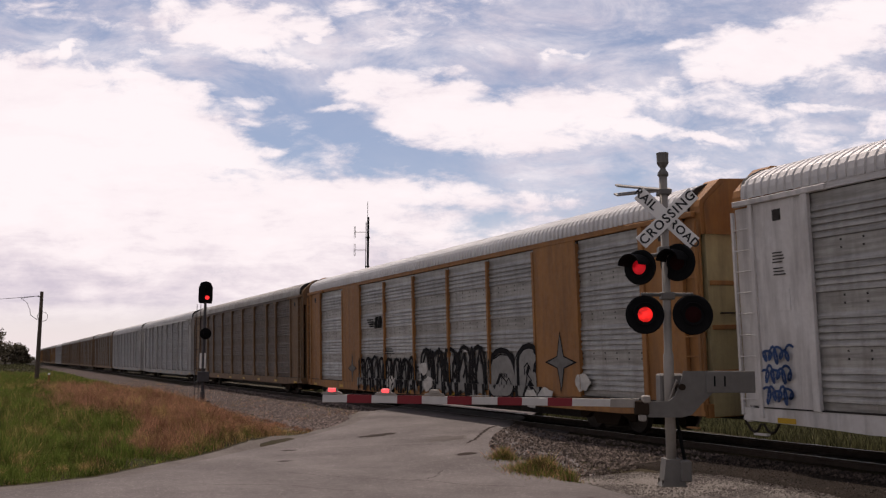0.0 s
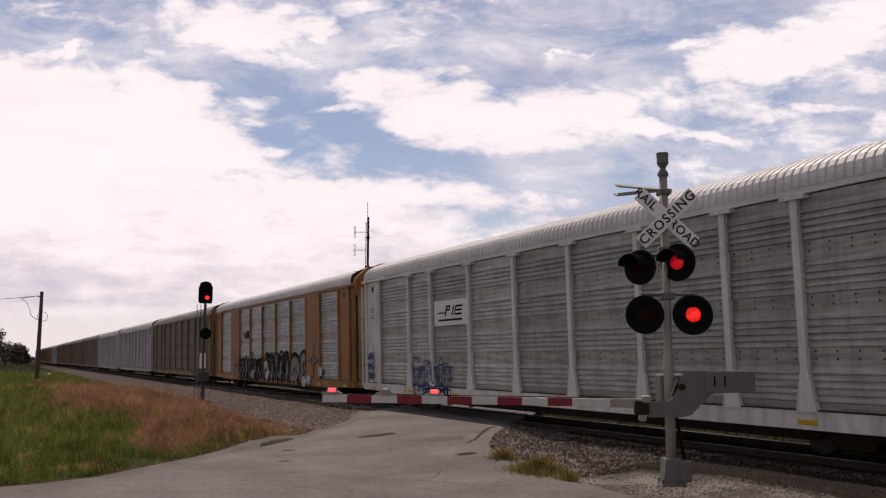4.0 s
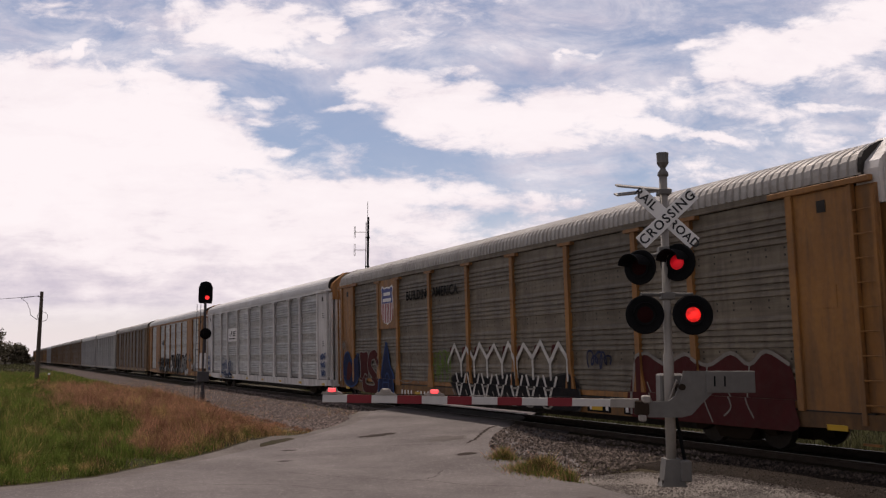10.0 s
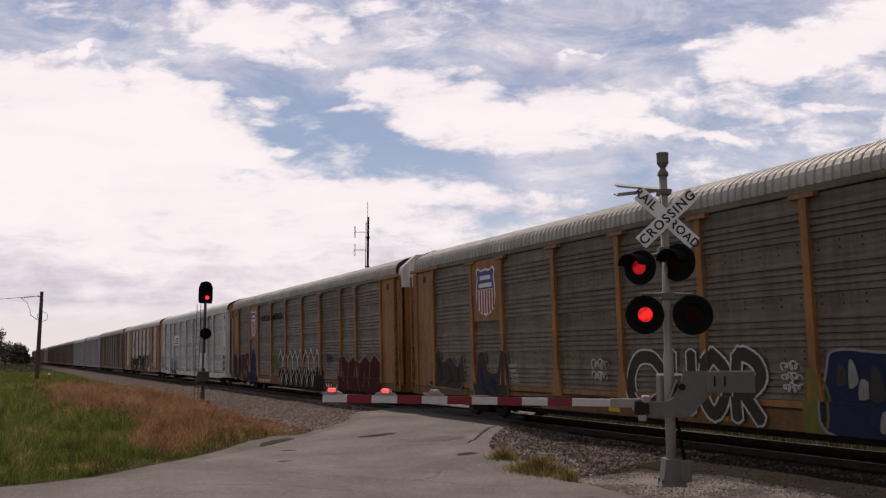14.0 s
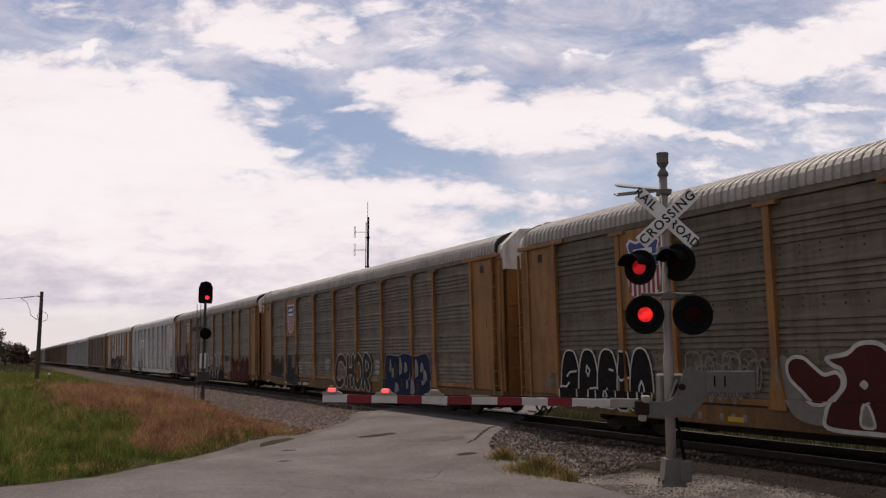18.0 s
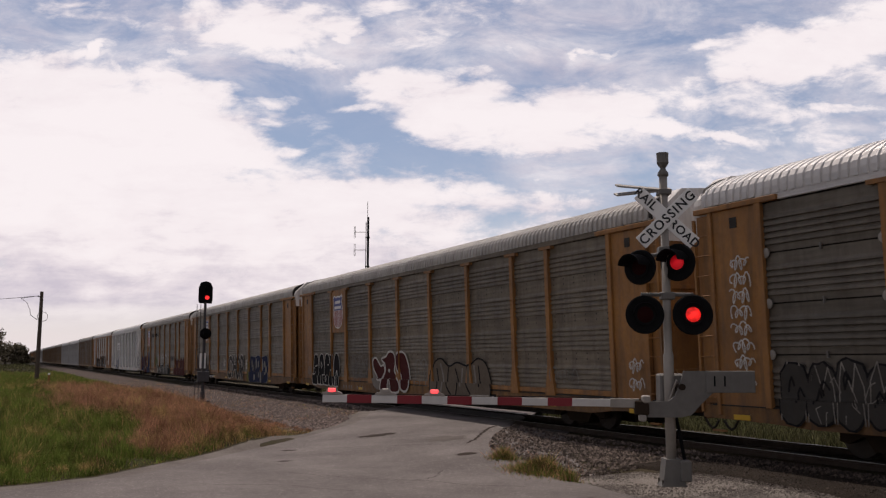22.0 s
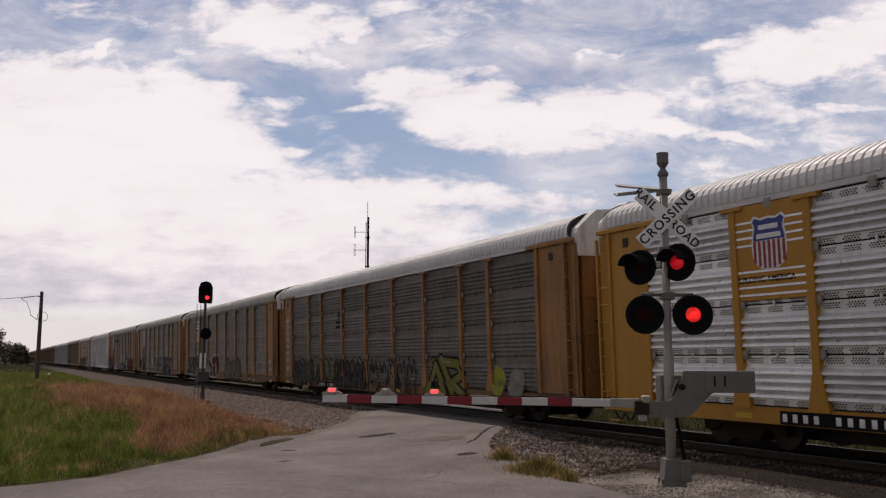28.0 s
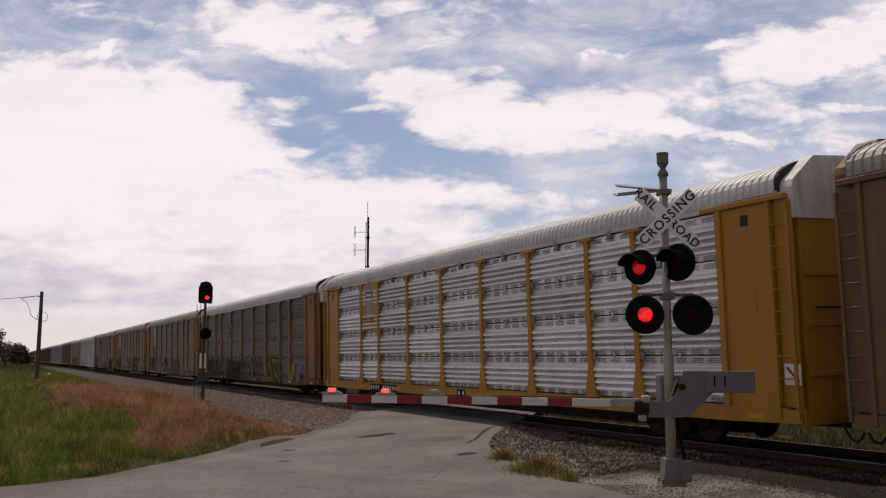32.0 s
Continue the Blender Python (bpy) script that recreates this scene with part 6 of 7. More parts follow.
def build_poles():
    p = thing("utility_pole", 2.85, 87, -0.3, "weathered wooden utility pole with a slack service wire", "utility pole")
    part("pole", tube((0, 0, 0), (0.05, 0, 8.0), 0.19, 0.14, 12), WOOD_POLE, p)
    part("insulator", lathe([(0.05, 7.5), (0.09, 7.55), (0.05, 7.65)], seg=10, at=(-0.22, -0.1, 0)), LAMP_BLACK, p)
    part("bracket", tube((0, -0.1, 7.5), (-0.28, -0.1, 7.55), 0.03, seg=6), LAMP_BLACK, p)
    wire, pts = bmesh.new(), []
    for i in range(15):
        u = i / 14
        pts.append(Vector((-0.25 - 26 * u, -0.1 - 4 * u, 7.6 - 2.6 * u * (1 - u) * 1.2 - 0.6 * u)))
    for a, b in zip(pts, pts[1:]):
        tube(a, b, 0.022, seg=5, bm=wire)
    part("service_wire", wire, LAMP_BLACK, p)
    loop = bmesh.new()
    pts = [Vector((-0.3, -0.1, 7.6)), Vector((-1.6, -0.2, 7.35)), Vector((-1.1, -0.2, 7.0)), Vector((-0.85, -0.2, 6.4)), Vector((-0.75, -0.2, 5.9)), Vector((-0.2, -0.2, 5.5))]
    for a, b in zip(pts, pts[1:]):
        tube(a, b, 0.022, seg=5, bm=loop)
    part("drip_loop", loop, LAMP_BLACK, p)
    coil = bmesh.new()
    for i in range(12):
        a, b = 2 * math.pi * i / 12, 2 * math.pi * (i + 1) / 12
        tube((0.2 + 0.42 * math.cos(a), -0.2, 5.8 + 0.42 * math.sin(a)), (0.2 + 0.42 * math.cos(b), -0.2, 5.8 + 0.42 * math.sin(b)), 0.02, seg=5, bm=coil)
    part("wire_coil", coil, LAMP_BLACK, p)

    m = thing("radio_mast", 23.46, 61.0, -0.4, "slim dark radio mast with two folded dipole antennas", "radio mast", turn=-TURN)
    part("mast", tube((0, 0, 0), (0, 0, 12.45), 0.085, 0.08, 10), LAMP_BLACK, m)
    part("stand_off_pipe", tube((-0.15, 0, 5.2), (-0.15, 0, 12.1), 0.03, seg=8), GREY_PAINT, m)
    for z in (10.9, 6.6 + 2.2):
        part("clamp", box(-0.19, 0.12, -0.08, 0.08, z, z + 0.1), LAMP_BLACK, m)
    part("whip", tube((-0.05, 0, 12.4), (-0.05, 0, 13.6), 0.018, seg=5), GREY_PAINT, m)
    for z in (11.35, 10.05):
        ant = part("antenna_boom", tube((-0.15, 0, z), (-1.0, 0, z), 0.022, seg=6), GREY_PAINT, m)
        d = bmesh.new()
        for x in (-1.0, -0.92):
            tube((x, 0, z - 0.42), (x, 0, z + 0.42), 0.016, seg=5, bm=d)
        for zz in (z - 0.42, z + 0.42):
            tube((-1.0, 0, zz), (-0.92, 0, zz), 0.016, seg=5, bm=d)
        part("dipole", d, GREY_PAINT, ant)

    st = thing("marker_stake", 2.9, 66, 0.0, "thin orange wooden marker stake in the grass", "marker stake")
    part("stake", box(-0.06, 0.06, -0.04, 0.04, 0.0, 0.85, 0.01), ORANGE, st)
    part("cap", box(-0.065, 0.065, -0.045, 0.045, 0.78, 0.9, 0.01), SIGN_WHITE, st)


build_poles()


# ---- trees in the distance ----
def leaf_material(name, base, through=0.0, patches=0.0):
    m = bpy.data.materials.new(name)
    m.use_nodes = True
    nt = m.node_tree
    b = nt.nodes["Principled BSDF"]
    geo = nt.nodes.new("ShaderNodeNewGeometry")
    col = ramp_node(nt, geo.outputs["Random Per Island"], [(0.0, tuple(c * 0.3 for c in base)), (0.55, base), (1.0, tuple(min(c * 2.2, 1) for c in base))])
    if patches:
        shade = ramp_node(nt, noise_at(nt, patches, 4.0, 0.65), [(0.34, 0.28), (0.5, 0.72), (0.66, 1.0)])
        col = mix_node(nt, 1.0, col, shade, "MULTIPLY")
    nt.links.new(col, b.inputs["Base Color"])
    b.inputs["Roughness"].default_value = 0.85
    b.inputs["Specular IOR Level"].default_value = 0.1
    if through:
        tl = nt.nodes.new("ShaderNodeBsdfTranslucent")
        nt.links.new(col, tl.inputs["Color"])
        mx = nt.nodes.new("ShaderNodeMixShader")
        mx.inputs[0].default_value = through
        nt.links.new(b.outputs[0], mx.inputs[1])
        nt.links.new(tl.outputs[0], mx.inputs[2])
        nt.links.new(mx.outputs[0], nt.nodes["Material Output"].inputs[0])
    return m


LEAF = leaf_material("dark_tree_leaves", (0.14, 0.12, 0.085), 0.45)
BARK = material("tree_bark", (0.07, 0.055, 0.045), None, 0.95, streak=0.4)


def tree(x, y, h, spread, seed):
    rng = random.Random(seed)
    t = thing("tree", x, y, -0.4, "dark leafy tree in the far hedgerow", "tree", "far trees")
    trunk = tube((0, 0, 0), (rng.uniform(-0.3, 0.3), 0, h * 0.5), 0.028 * h, 0.015 * h, 8)
    for k in range(7):
        a = rng.uniform(0, 6.28)
        z = h * rng.uniform(0.25, 0.5)
        tube((0, 0, z), (spread * 0.6 * math.cos(a), spread * 0.6 * math.sin(a), z + h * rng.uniform(0.15, 0.35)), 0.010 * h, 0.004 * h, 6, trunk)
    part("trunk", trunk, BARK, t)
    verts, faces = [], []
    clumps = [(rng.gauss(0, spread * 0.42), rng.gauss(0, spread * 0.42), h * rng.uniform(0.25, 0.92), rng.uniform(0.12, 0.24) * h) for _ in range(16)]
    for cx, cy, cz, cr in clumps:
        for _ in range(90):
            d = Vector((rng.gauss(0, 1), rng.gauss(0, 1), rng.gauss(0, 0.8))).normalized() * cr * rng.uniform(0.5, 1.05)
            p = Vector((cx, cy, cz)) + d
            s = rng.uniform(0.18, 0.4)
            a = Vector((rng.gauss(0, 1), rng.gauss(0, 1), rng.gauss(0, 1))).normalized() * s
            b = a.cross(Vector((rng.gauss(0, 1), rng.gauss(0, 1), rng.gauss(0, 1)))).normalized() * s * 0.7
            i = len(verts)
            verts += [p - a, p + b, p + a, p - b]
            faces.append((i, i + 1, i + 2, i + 3))
    me = bpy.data.meshes.new("crown")
    me.from_pydata(verts, [], faces)
    me.materials.append(LEAF)
    part("crown", me, None, t)


for i, (x, y, h, sp) in enumerate(((-2.5, 300, 11.5, 4.0), (1.0, 296, 10.5, 3.2), (3.2, 305, 7.0, 2.6), (5.2, 300, 6.2, 2.0), (7.0, 310, 6.6, 2.0), (8.2, 312, 5.2, 1.5), (-6.5, 300, 12, 4), (7.4, 330, 3.6, 2.2), (9.6, 330, 3.2, 2.0))):
    tree(x - 2.2, y, h, sp, 300 + i)


# ---- grass, dead weeds and loose stone ----
GREEN_BLADE = leaf_material("green_grass_blades", (0.145, 0.19, 0.04), 0.5, 0.8)
FIELD_BLADE = leaf_material("dull_field_grass", (0.085, 0.085, 0.04), 0.3)
DEAD_BLADE = leaf_material("dead_brown_weeds", (0.40, 0.205, 0.125), 0.4, 0.8)
STRAW_BLADE = leaf_material("pale_dry_grass", (0.42, 0.29, 0.12), 0.4, 1.0)
STONE = leaf_material("loose_grey_stone", (0.18, 0.143, 0.128))
# stones by the road: stained, with some shade put into their colour
DIRTY_SHADED_STONE = leaf_material("stained_shaded_stone", (0.09, 0.071, 0.061))
# dark cinders, coloured blacker still to carry the train's shadow
SHADED_CINDER_STONE = leaf_material("shade_blackened_cinder_stone", (0.04, 0.031, 0.026))


def blades(name, spots, height, mat, label, lean=0.9, width=0.0032):
    """Bent grass blades on the given (x, y, size) spots, as one sheet of stuff."""
    rng = np.random.default_rng(len(name) * 7 + len(spots))
    n = len(spots)
    base = np.array([(x, y, (fill_z(x, y) if 8 < x < 12 and y < 23 else ground_z(x, y)) - 0.02) for x, y, _ in spots])
    size = np.array([k for _, _, k in spots]) * rng.uniform(0.6, 1.25, n) * height
    ang = rng.uniform(0, 2 * np.pi, n)
    side = np.stack([np.cos(ang), np.sin(ang), np.zeros(n)], 1)
    tilt = rng.uniform(0, 2 * np.pi, n)
    bend = np.stack([np.cos(tilt), np.sin(tilt), np.zeros(n)], 1) * (size * rng.uniform(0.1, lean, n))[:, None]
    up = np.zeros((n, 3))
    up[:, 2] = size
    w = (width * rng.uniform(0.6, 1.5, n) * (1 + base[:, 1] / 55))[:, None]
    v = np.stack([base - side * w, base + side * w, base + up * 0.55 + bend * 0.35 + side * w * 0.7, base + up * 0.55 + bend * 0.35 - side * w * 0.7, base + up + bend], 1).reshape(-1, 3)
    i = np.arange(n)[:, None] * 5
    faces = np.concatenate([i + np.array([0, 1, 2, 3])], 0).tolist() + (i + np.array([3, 2, 4])).tolist()
    me = bpy.data.meshes.new(name)
    me.from_pydata(v.tolist(), [], faces)
    me.materials.append(mat)
    return tagged(new(name, me), label, "grass", kind="stuff")


def scatter_plants():
    rng = random.Random(5)
    green, dead, straw = [], [], []
    kinds = {"g": green, "d": dead, "s": straw}
    for _ in range(900):                                     # tufts
        y = 18.5 + 50 * rng.random() ** 1.9
        x = -1.0 + rng.random() * 9.5
        if on_road(x, y - 0.5) or on_road(x + 0.4, y - 0.7):
            continue
        n1, n2 = noise.noise((x * 0.35, y * 0.16, 2.0)), noise.noise((x * 0.9, y * 0.5, 9.0))
        edge = y - (18.24 + 0.87 * max(x - 2.0, 0))
        lobe = math.exp(-((x - 2.4) / 1.2) ** 2 - ((y - 26.5) / 4.5) ** 2)
        brown = smooth(1.3, 2.7, x + 1.3 * n1 + n2 - 0.012 * (y - 28)) * smooth(1.2, 3.4, edge + 2.2 * n2) * (1 - smooth(0.35, 0.7, lobe)) * (1 - smooth(58, 72, y))
        kind = rng.choice("dddsd") if rng.random() < brown else rng.choice("gggggs")
        r = rng.uniform(0.15, 0.5)
        high = rng.uniform(0.7, 1.5) * (0.45 + 0.55 * smooth(0.5, 3.0, edge)) * (1 - 0.7 * smooth(5.5, 8.5, x))
        for _ in range(int(500 * r)):
            a, d = rng.uniform(0, 6.28), r * abs(rng.gauss(0, 0.5))
            kinds[kind].append((x + d * math.cos(a), y + d * math.sin(a), high * max(0.35, 1 - 0.6 * d / r)))
    for _ in range(7000):                                    # sparse weeds on the cinders
        y, x = 32 + 60 * rng.random() ** 1.5, rng.uniform(7.5, 12.4)
        if not on_road(x, y - 1) and noise.noise((x * 0.8, y * 0.3, 3.0)) > -0.05:
            (dead if rng.random() < 0.6 else straw if rng.random() < 0.6 else green).append((x, y, 0.35))
    for _ in range(400000):
        y = 17.5 + 100 * rng.random() ** 2.2
        x = -1.5 + rng.random() * 11.5
        if x > 9.6 or (y < 40 and (on_road(x - 0.1, y - 0.2) or on_road(x + 0.25, y - 0.5))):
            continue
        n2 = noise.noise((x * 0.9, y * 0.5, 9.0))
        if rng.random() > 0.62 + 0.9 * (n2 + 0.4):
            continue
        n1 = noise.noise((x * 0.35, y * 0.16, 2.0))
        n3 = noise.noise((x * 2.3, y * 1.4, 4.0))
        if x > 6.6 and rng.random() > smooth(6.6, 9.4, 16.0 - x - 0.8 * n1):
            continue
        edge = y - (18.24 + 0.87 * max(x - 2.0, 0))            # metres beyond the road's edge
        lobe = math.exp(-((x - 2.4) / 1.2) ** 2 - ((y - 26.5) / 4.5) ** 2)
        brown = smooth(1.3, 2.7, x + 1.3 * n1 + 1.0 * n2 - 0.012 * (y - 28)) * smooth(1.2, 3.4, edge + 2.2 * n2 + n3) * (1 - smooth(58, 72, y + 14 * n1)) * (1 - 0.95 * smooth(0.35, 0.7, lobe + 0.3 * n3))
        tip = smooth(4.6, 6.0, x + n3) * (1 - smooth(2.5, 5.0, edge))
        tall = (0.35 + 0.65 * smooth(0.3, 3.5, edge)) * (1.0 + 0.5 * n1 + 0.6 * n2 + 0.45 * n3) * rng.choice((0.5, 0.75, 1.0, 1.2)) * (1 - 0.75 * smooth(5.5, 9.0, x))
        pick = rng.random()
        if pick < tip * 0.75:
            straw.append((x, y, tall * 0.8))
        elif rng.random() < brown * 0.95:
            (dead if rng.random() < 0.8 + 0.2 * n3 else straw).append((x, y, tall * 0.95))
        elif rng.random() < 0.10 + 0.3 * smooth(0.0, 0.5, n2):
            straw.append((x, y, tall * 0.8))
        else:
            green.append((x, y, tall))
    for cx, cy, r, k in ((9.26, 14.94, 0.8, 7500), (9.87, 15.7, 0.5, 1800), (9.52, 16.8, 0.45, 1800), (9.26, 13.97, 0.3, 500)):
        for _ in range(k):
            a, d = rng.uniform(0, 6.28), r * abs(rng.gauss(0, 0.5))
            (green if rng.random() < 0.55 else dead if rng.random() < 0.6 else straw).append((cx + d * math.cos(a), cy + d * math.sin(a) * 1.3, rng.uniform(0.3, 1.05) * max(0.25, 1 - 0.8 * d / r)))
    blades("green_grass", green, 0.33, GREEN_BLADE, "long green roadside grass on the bank")
    blades("dead_weeds", dead, 0.36, DEAD_BLADE, "sprayed brown dead weeds on the bank", 1.2)
    blades("dry_grass", straw, 0.36, STRAW_BLADE, "pale dry grass stalks among the weeds", 1.1)
    far = [(rng.uniform(-4, 34), rng.uniform(100, 300), 1.0) for _ in range(14000)]
    far = [p for p in far if abs(p[0] - TRACK_X) > 7.5]
    beyond = [(rng.uniform(18.2, 25), rng.uniform(8, 60), rng.uniform(0.3, 0.8)) for _ in range(45000)]
    beyond = [p for p in beyond if not on_road(p[0], p[1])]
    blades("field_grass", far + beyond, 0.45, FIELD_BLADE, "rough green grass beyond the railway", 0.8, 0.009)


scatter_plants()


PAD_POLY = [(7.85, 8.0), (7.85, 9.25), (7.95, 12.15), (8.5, 13.9), (9.87, 14.4), (10.8, 14.0), (11.5, 12.43), (11.45, 10.6), (10.9, 8.77), (10.8, 8.0)]
GRIT = material("loose_grit", (0.24, 0.21, 0.19), (0.07, 0.06, 0.053), 0.95, grain=30, coarse=14.0, amount=1.0, bump=0.0)


def scatter_stones():
    """Loose ballast: small angular stones on the shoulders of the track."""
    rng = np.random.default_rng(8)
    py = random.Random(9)
    spots = []
    while len(spots) < 30000:
        y = 9 + 62 * py.random() ** 1.7
        x = py.uniform(9.9, 13.9)
        if on_road(x - 0.12, y + 0.08):
            continue
        if y < 14.3 and x < 11.3:
            continue
        if y > 27 and x < 10.6 - 0 * y and py.random() > smooth(7.6, 9.8, x + 0.8 * noise.noise((x, y * 0.4, 4))):
            continue
        spots.append((x, y))
    while len(spots) < 39000:
        y, x = 27 + 14 * py.random(), py.uniform(7.4, 11.7)
        if not on_road(x, y - 0.4) and py.random() < smooth(7.2, 9.0, x + 0.6 * noise.noise((x, y * 0.5, 6))):
            spots.append((x, y))
    while len(spots) < 46000:
        y, x = py.uniform(8.5, 14.6), py.uniform(11.0, 13.7)
        if x > 11.4 + 0.12 * noise.noise((x * 3, y * 3, 1.0)):
            spots.append((x, y))
    foot = [p for p in spots if p[1] < 14.6 and not p[0] > 13.6]
    near = [p for p in spots if 14.6 <= p[1] < 24 and not p[0] > 13.6]
    far = [p for p in spots if p[1] >= 24]
    stones("loose_ballast", far, STONE, "angular grey crushed stones beside the rails", rng)
    stones("loose_ballast", foot, SHADED_CINDER_STONE, "dark cinders and stones by the pad, blackened for train shadow", rng)
    stones("loose_ballast", near, DIRTY_SHADED_STONE, "cinder-stained crushed stones by the road, darkened further for shade", rng)
    pad = []
    while len(pad) < 14000:
        x, y = py.uniform(7.9, 11.5), py.uniform(8.0, 14.6)
        if inside(PAD_POLY, x, y) and py.random() < 0.45 + 0.9 * noise.noise((x * 1.3, y * 1.3, 3.0)) + 0.3 * smooth(10.0, 11.2, x):
            pad.append((x, y))
    stones("loose_gravel", pad, GRIT, "loose pale grit on the gravel pad", rng, 0.006, 0.02, lambda x, y: ground_z(x, y) + 0.03)


def stones(name, spots, mat, label, rng, small=0.018, large=0.055, height=fill_z):
    base = np.array([(x, y, height(x, y)) for x, y in spots])
    n = len(base)
    r = rng.uniform(small, large, n)
    octa = np.array([(1, 0, 0), (0, 1, 0), (-1, 0, 0), (0, -1, 0), (0, 0, 0.8), (0, 0, -0.6)], float)
    v = octa[None] * r[:, None, None] * rng.uniform(0.6, 1.35, (n, 6, 1)) * rng.uniform(0.7, 1.2, (n, 1, 3))
    a = rng.uniform(0, 6.28, n)
    c, s = np.cos(a)[:, None], np.sin(a)[:, None]
    v = np.stack([v[..., 0] * c - v[..., 1] * s, v[..., 0] * s + v[..., 1] * c, v[..., 2]], -1)
    v += base[:, None, :] + np.array([0, 0, small * 0.65])
    tri = np.array([(0, 1, 4), (1, 2, 4), (2, 3, 4), (3, 0, 4), (1, 0, 5), (2, 1, 5), (3, 2, 5), (0, 3, 5)])
    faces = (np.arange(n)[:, None, None] * 6 + tri[None]).reshape(-1, 3)
    me = bpy.data.meshes.new(name)
    me.from_pydata(v.reshape(-1, 3).tolist(), [], faces.tolist())
    me.materials.append(mat)
    tagged(new(name, me), label, "ballast", kind="stuff")


scatter_stones()


# ---- marks on the road ----
def road_marks():
    dark = material("dark_pothole_patch", (0.045, 0.034, 0.028), (0.028, 0.022, 0.018), 0.9, grain=50, bump=0.6)
    rng = random.Random(3)
    for name, x, y, rx, ry, m, lab in (("pothole", 9.27, 23.16, 0.55, 0.28, dark, "shallow dark pothole in the road"), ("pothole", 9.17, 17.84, 0.22, 0.2, dark, "small dark pothole in the road"), ("asphalt_patch", 10.1, 20.7, 0.5, 0.5, PATCH, "smooth grey asphalt patch on the road"),
                                       ("pothole", 6.32, 21.61, 0.2, 0.12, dark, "small dark pothole in the road"), ("pothole", 5.6, 19.4, 0.16, 0.1, dark, "small dark pothole in the road")):
        pts = blob(0, 0, rx * 2, ry * 2, rng, 2, 26, 0.26)
        bm = bmesh.new()
        bm.faces.new([bm.verts.new((u, v, road_z(x + u) - road_z(x) + 0.006)) for u, v in pts])
        ob = part(name, bm, m)
        ob.location = (x, y, road_z(x))
        tagged(ob, lab, "road patch")
    for pts in ([(10.04, 19.45), (10.5, 19.93), (11.32, 21.1), (12.05, 22.07), (12.66, 22.75)], [(5.12, 17.44), (5.93, 16.14), (6.84, 15.32), (7.55, 14.03), (8.15, 13.33)], [(6.84, 15.32), (7.34, 15.5), (7.85, 16.26)], [(6.93, 21.78), (8.35, 20.96), (9.58, 19.85)], [(3.31, 16.43), (4.52, 15.8), (5.53, 14.3)]):
        fine = []
        for (a, b), (c, d) in zip(pts, pts[1:]):
            for k in range(6):
                u = k / 6
                fine.append((a + (c - a) * u + rng.uniform(-0.05, 0.05), b + (d - b) * u + rng.uniform(-0.05, 0.05)))
        bm = bmesh.new()
        for quad in ribbon(fine, 0.016 if pts[0][0] < 10 else 0.07):
            bm.faces.new([bm.verts.new((u, v, road_z(u) + 0.008)) for u, v in quad])
        tagged(part("road_crack", bm, dark), "dark sealed crack across the road", "road crack")


road_marks()


# ---- clouds: a high layer that drifts across ----
CLOUD_H = 100.0


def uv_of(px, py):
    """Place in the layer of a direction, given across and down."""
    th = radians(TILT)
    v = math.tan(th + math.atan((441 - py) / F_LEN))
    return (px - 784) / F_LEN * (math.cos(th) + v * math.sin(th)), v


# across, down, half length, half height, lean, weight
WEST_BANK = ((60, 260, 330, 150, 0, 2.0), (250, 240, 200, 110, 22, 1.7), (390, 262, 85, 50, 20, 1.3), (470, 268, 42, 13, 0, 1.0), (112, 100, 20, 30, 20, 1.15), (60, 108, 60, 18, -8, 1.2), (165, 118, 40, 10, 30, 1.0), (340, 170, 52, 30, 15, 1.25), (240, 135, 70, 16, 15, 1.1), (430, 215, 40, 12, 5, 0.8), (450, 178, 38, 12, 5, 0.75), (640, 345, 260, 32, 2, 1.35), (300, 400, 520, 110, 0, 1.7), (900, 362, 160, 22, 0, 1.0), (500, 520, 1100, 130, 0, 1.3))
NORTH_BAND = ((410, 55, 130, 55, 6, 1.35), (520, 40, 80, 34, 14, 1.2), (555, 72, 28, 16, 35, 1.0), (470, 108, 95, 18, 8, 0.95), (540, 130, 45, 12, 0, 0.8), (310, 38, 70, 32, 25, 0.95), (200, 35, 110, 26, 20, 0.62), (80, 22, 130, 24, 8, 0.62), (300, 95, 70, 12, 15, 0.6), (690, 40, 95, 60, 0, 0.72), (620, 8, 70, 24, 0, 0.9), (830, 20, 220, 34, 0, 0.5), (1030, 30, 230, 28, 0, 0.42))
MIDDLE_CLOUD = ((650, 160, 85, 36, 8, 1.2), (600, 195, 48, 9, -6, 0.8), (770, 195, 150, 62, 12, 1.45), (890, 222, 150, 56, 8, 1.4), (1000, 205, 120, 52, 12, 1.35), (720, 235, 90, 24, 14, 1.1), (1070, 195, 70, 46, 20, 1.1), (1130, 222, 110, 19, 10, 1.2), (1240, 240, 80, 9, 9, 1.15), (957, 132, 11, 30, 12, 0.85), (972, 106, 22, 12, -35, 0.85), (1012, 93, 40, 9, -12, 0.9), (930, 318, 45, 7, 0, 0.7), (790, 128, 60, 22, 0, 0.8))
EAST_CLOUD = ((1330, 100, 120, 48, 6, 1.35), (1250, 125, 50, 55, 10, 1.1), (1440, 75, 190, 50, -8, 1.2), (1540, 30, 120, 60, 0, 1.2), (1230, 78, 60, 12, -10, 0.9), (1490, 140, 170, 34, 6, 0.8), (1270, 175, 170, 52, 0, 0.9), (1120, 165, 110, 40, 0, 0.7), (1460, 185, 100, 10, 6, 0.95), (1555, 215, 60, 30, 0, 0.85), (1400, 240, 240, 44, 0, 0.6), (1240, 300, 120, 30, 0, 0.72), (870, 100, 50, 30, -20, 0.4))


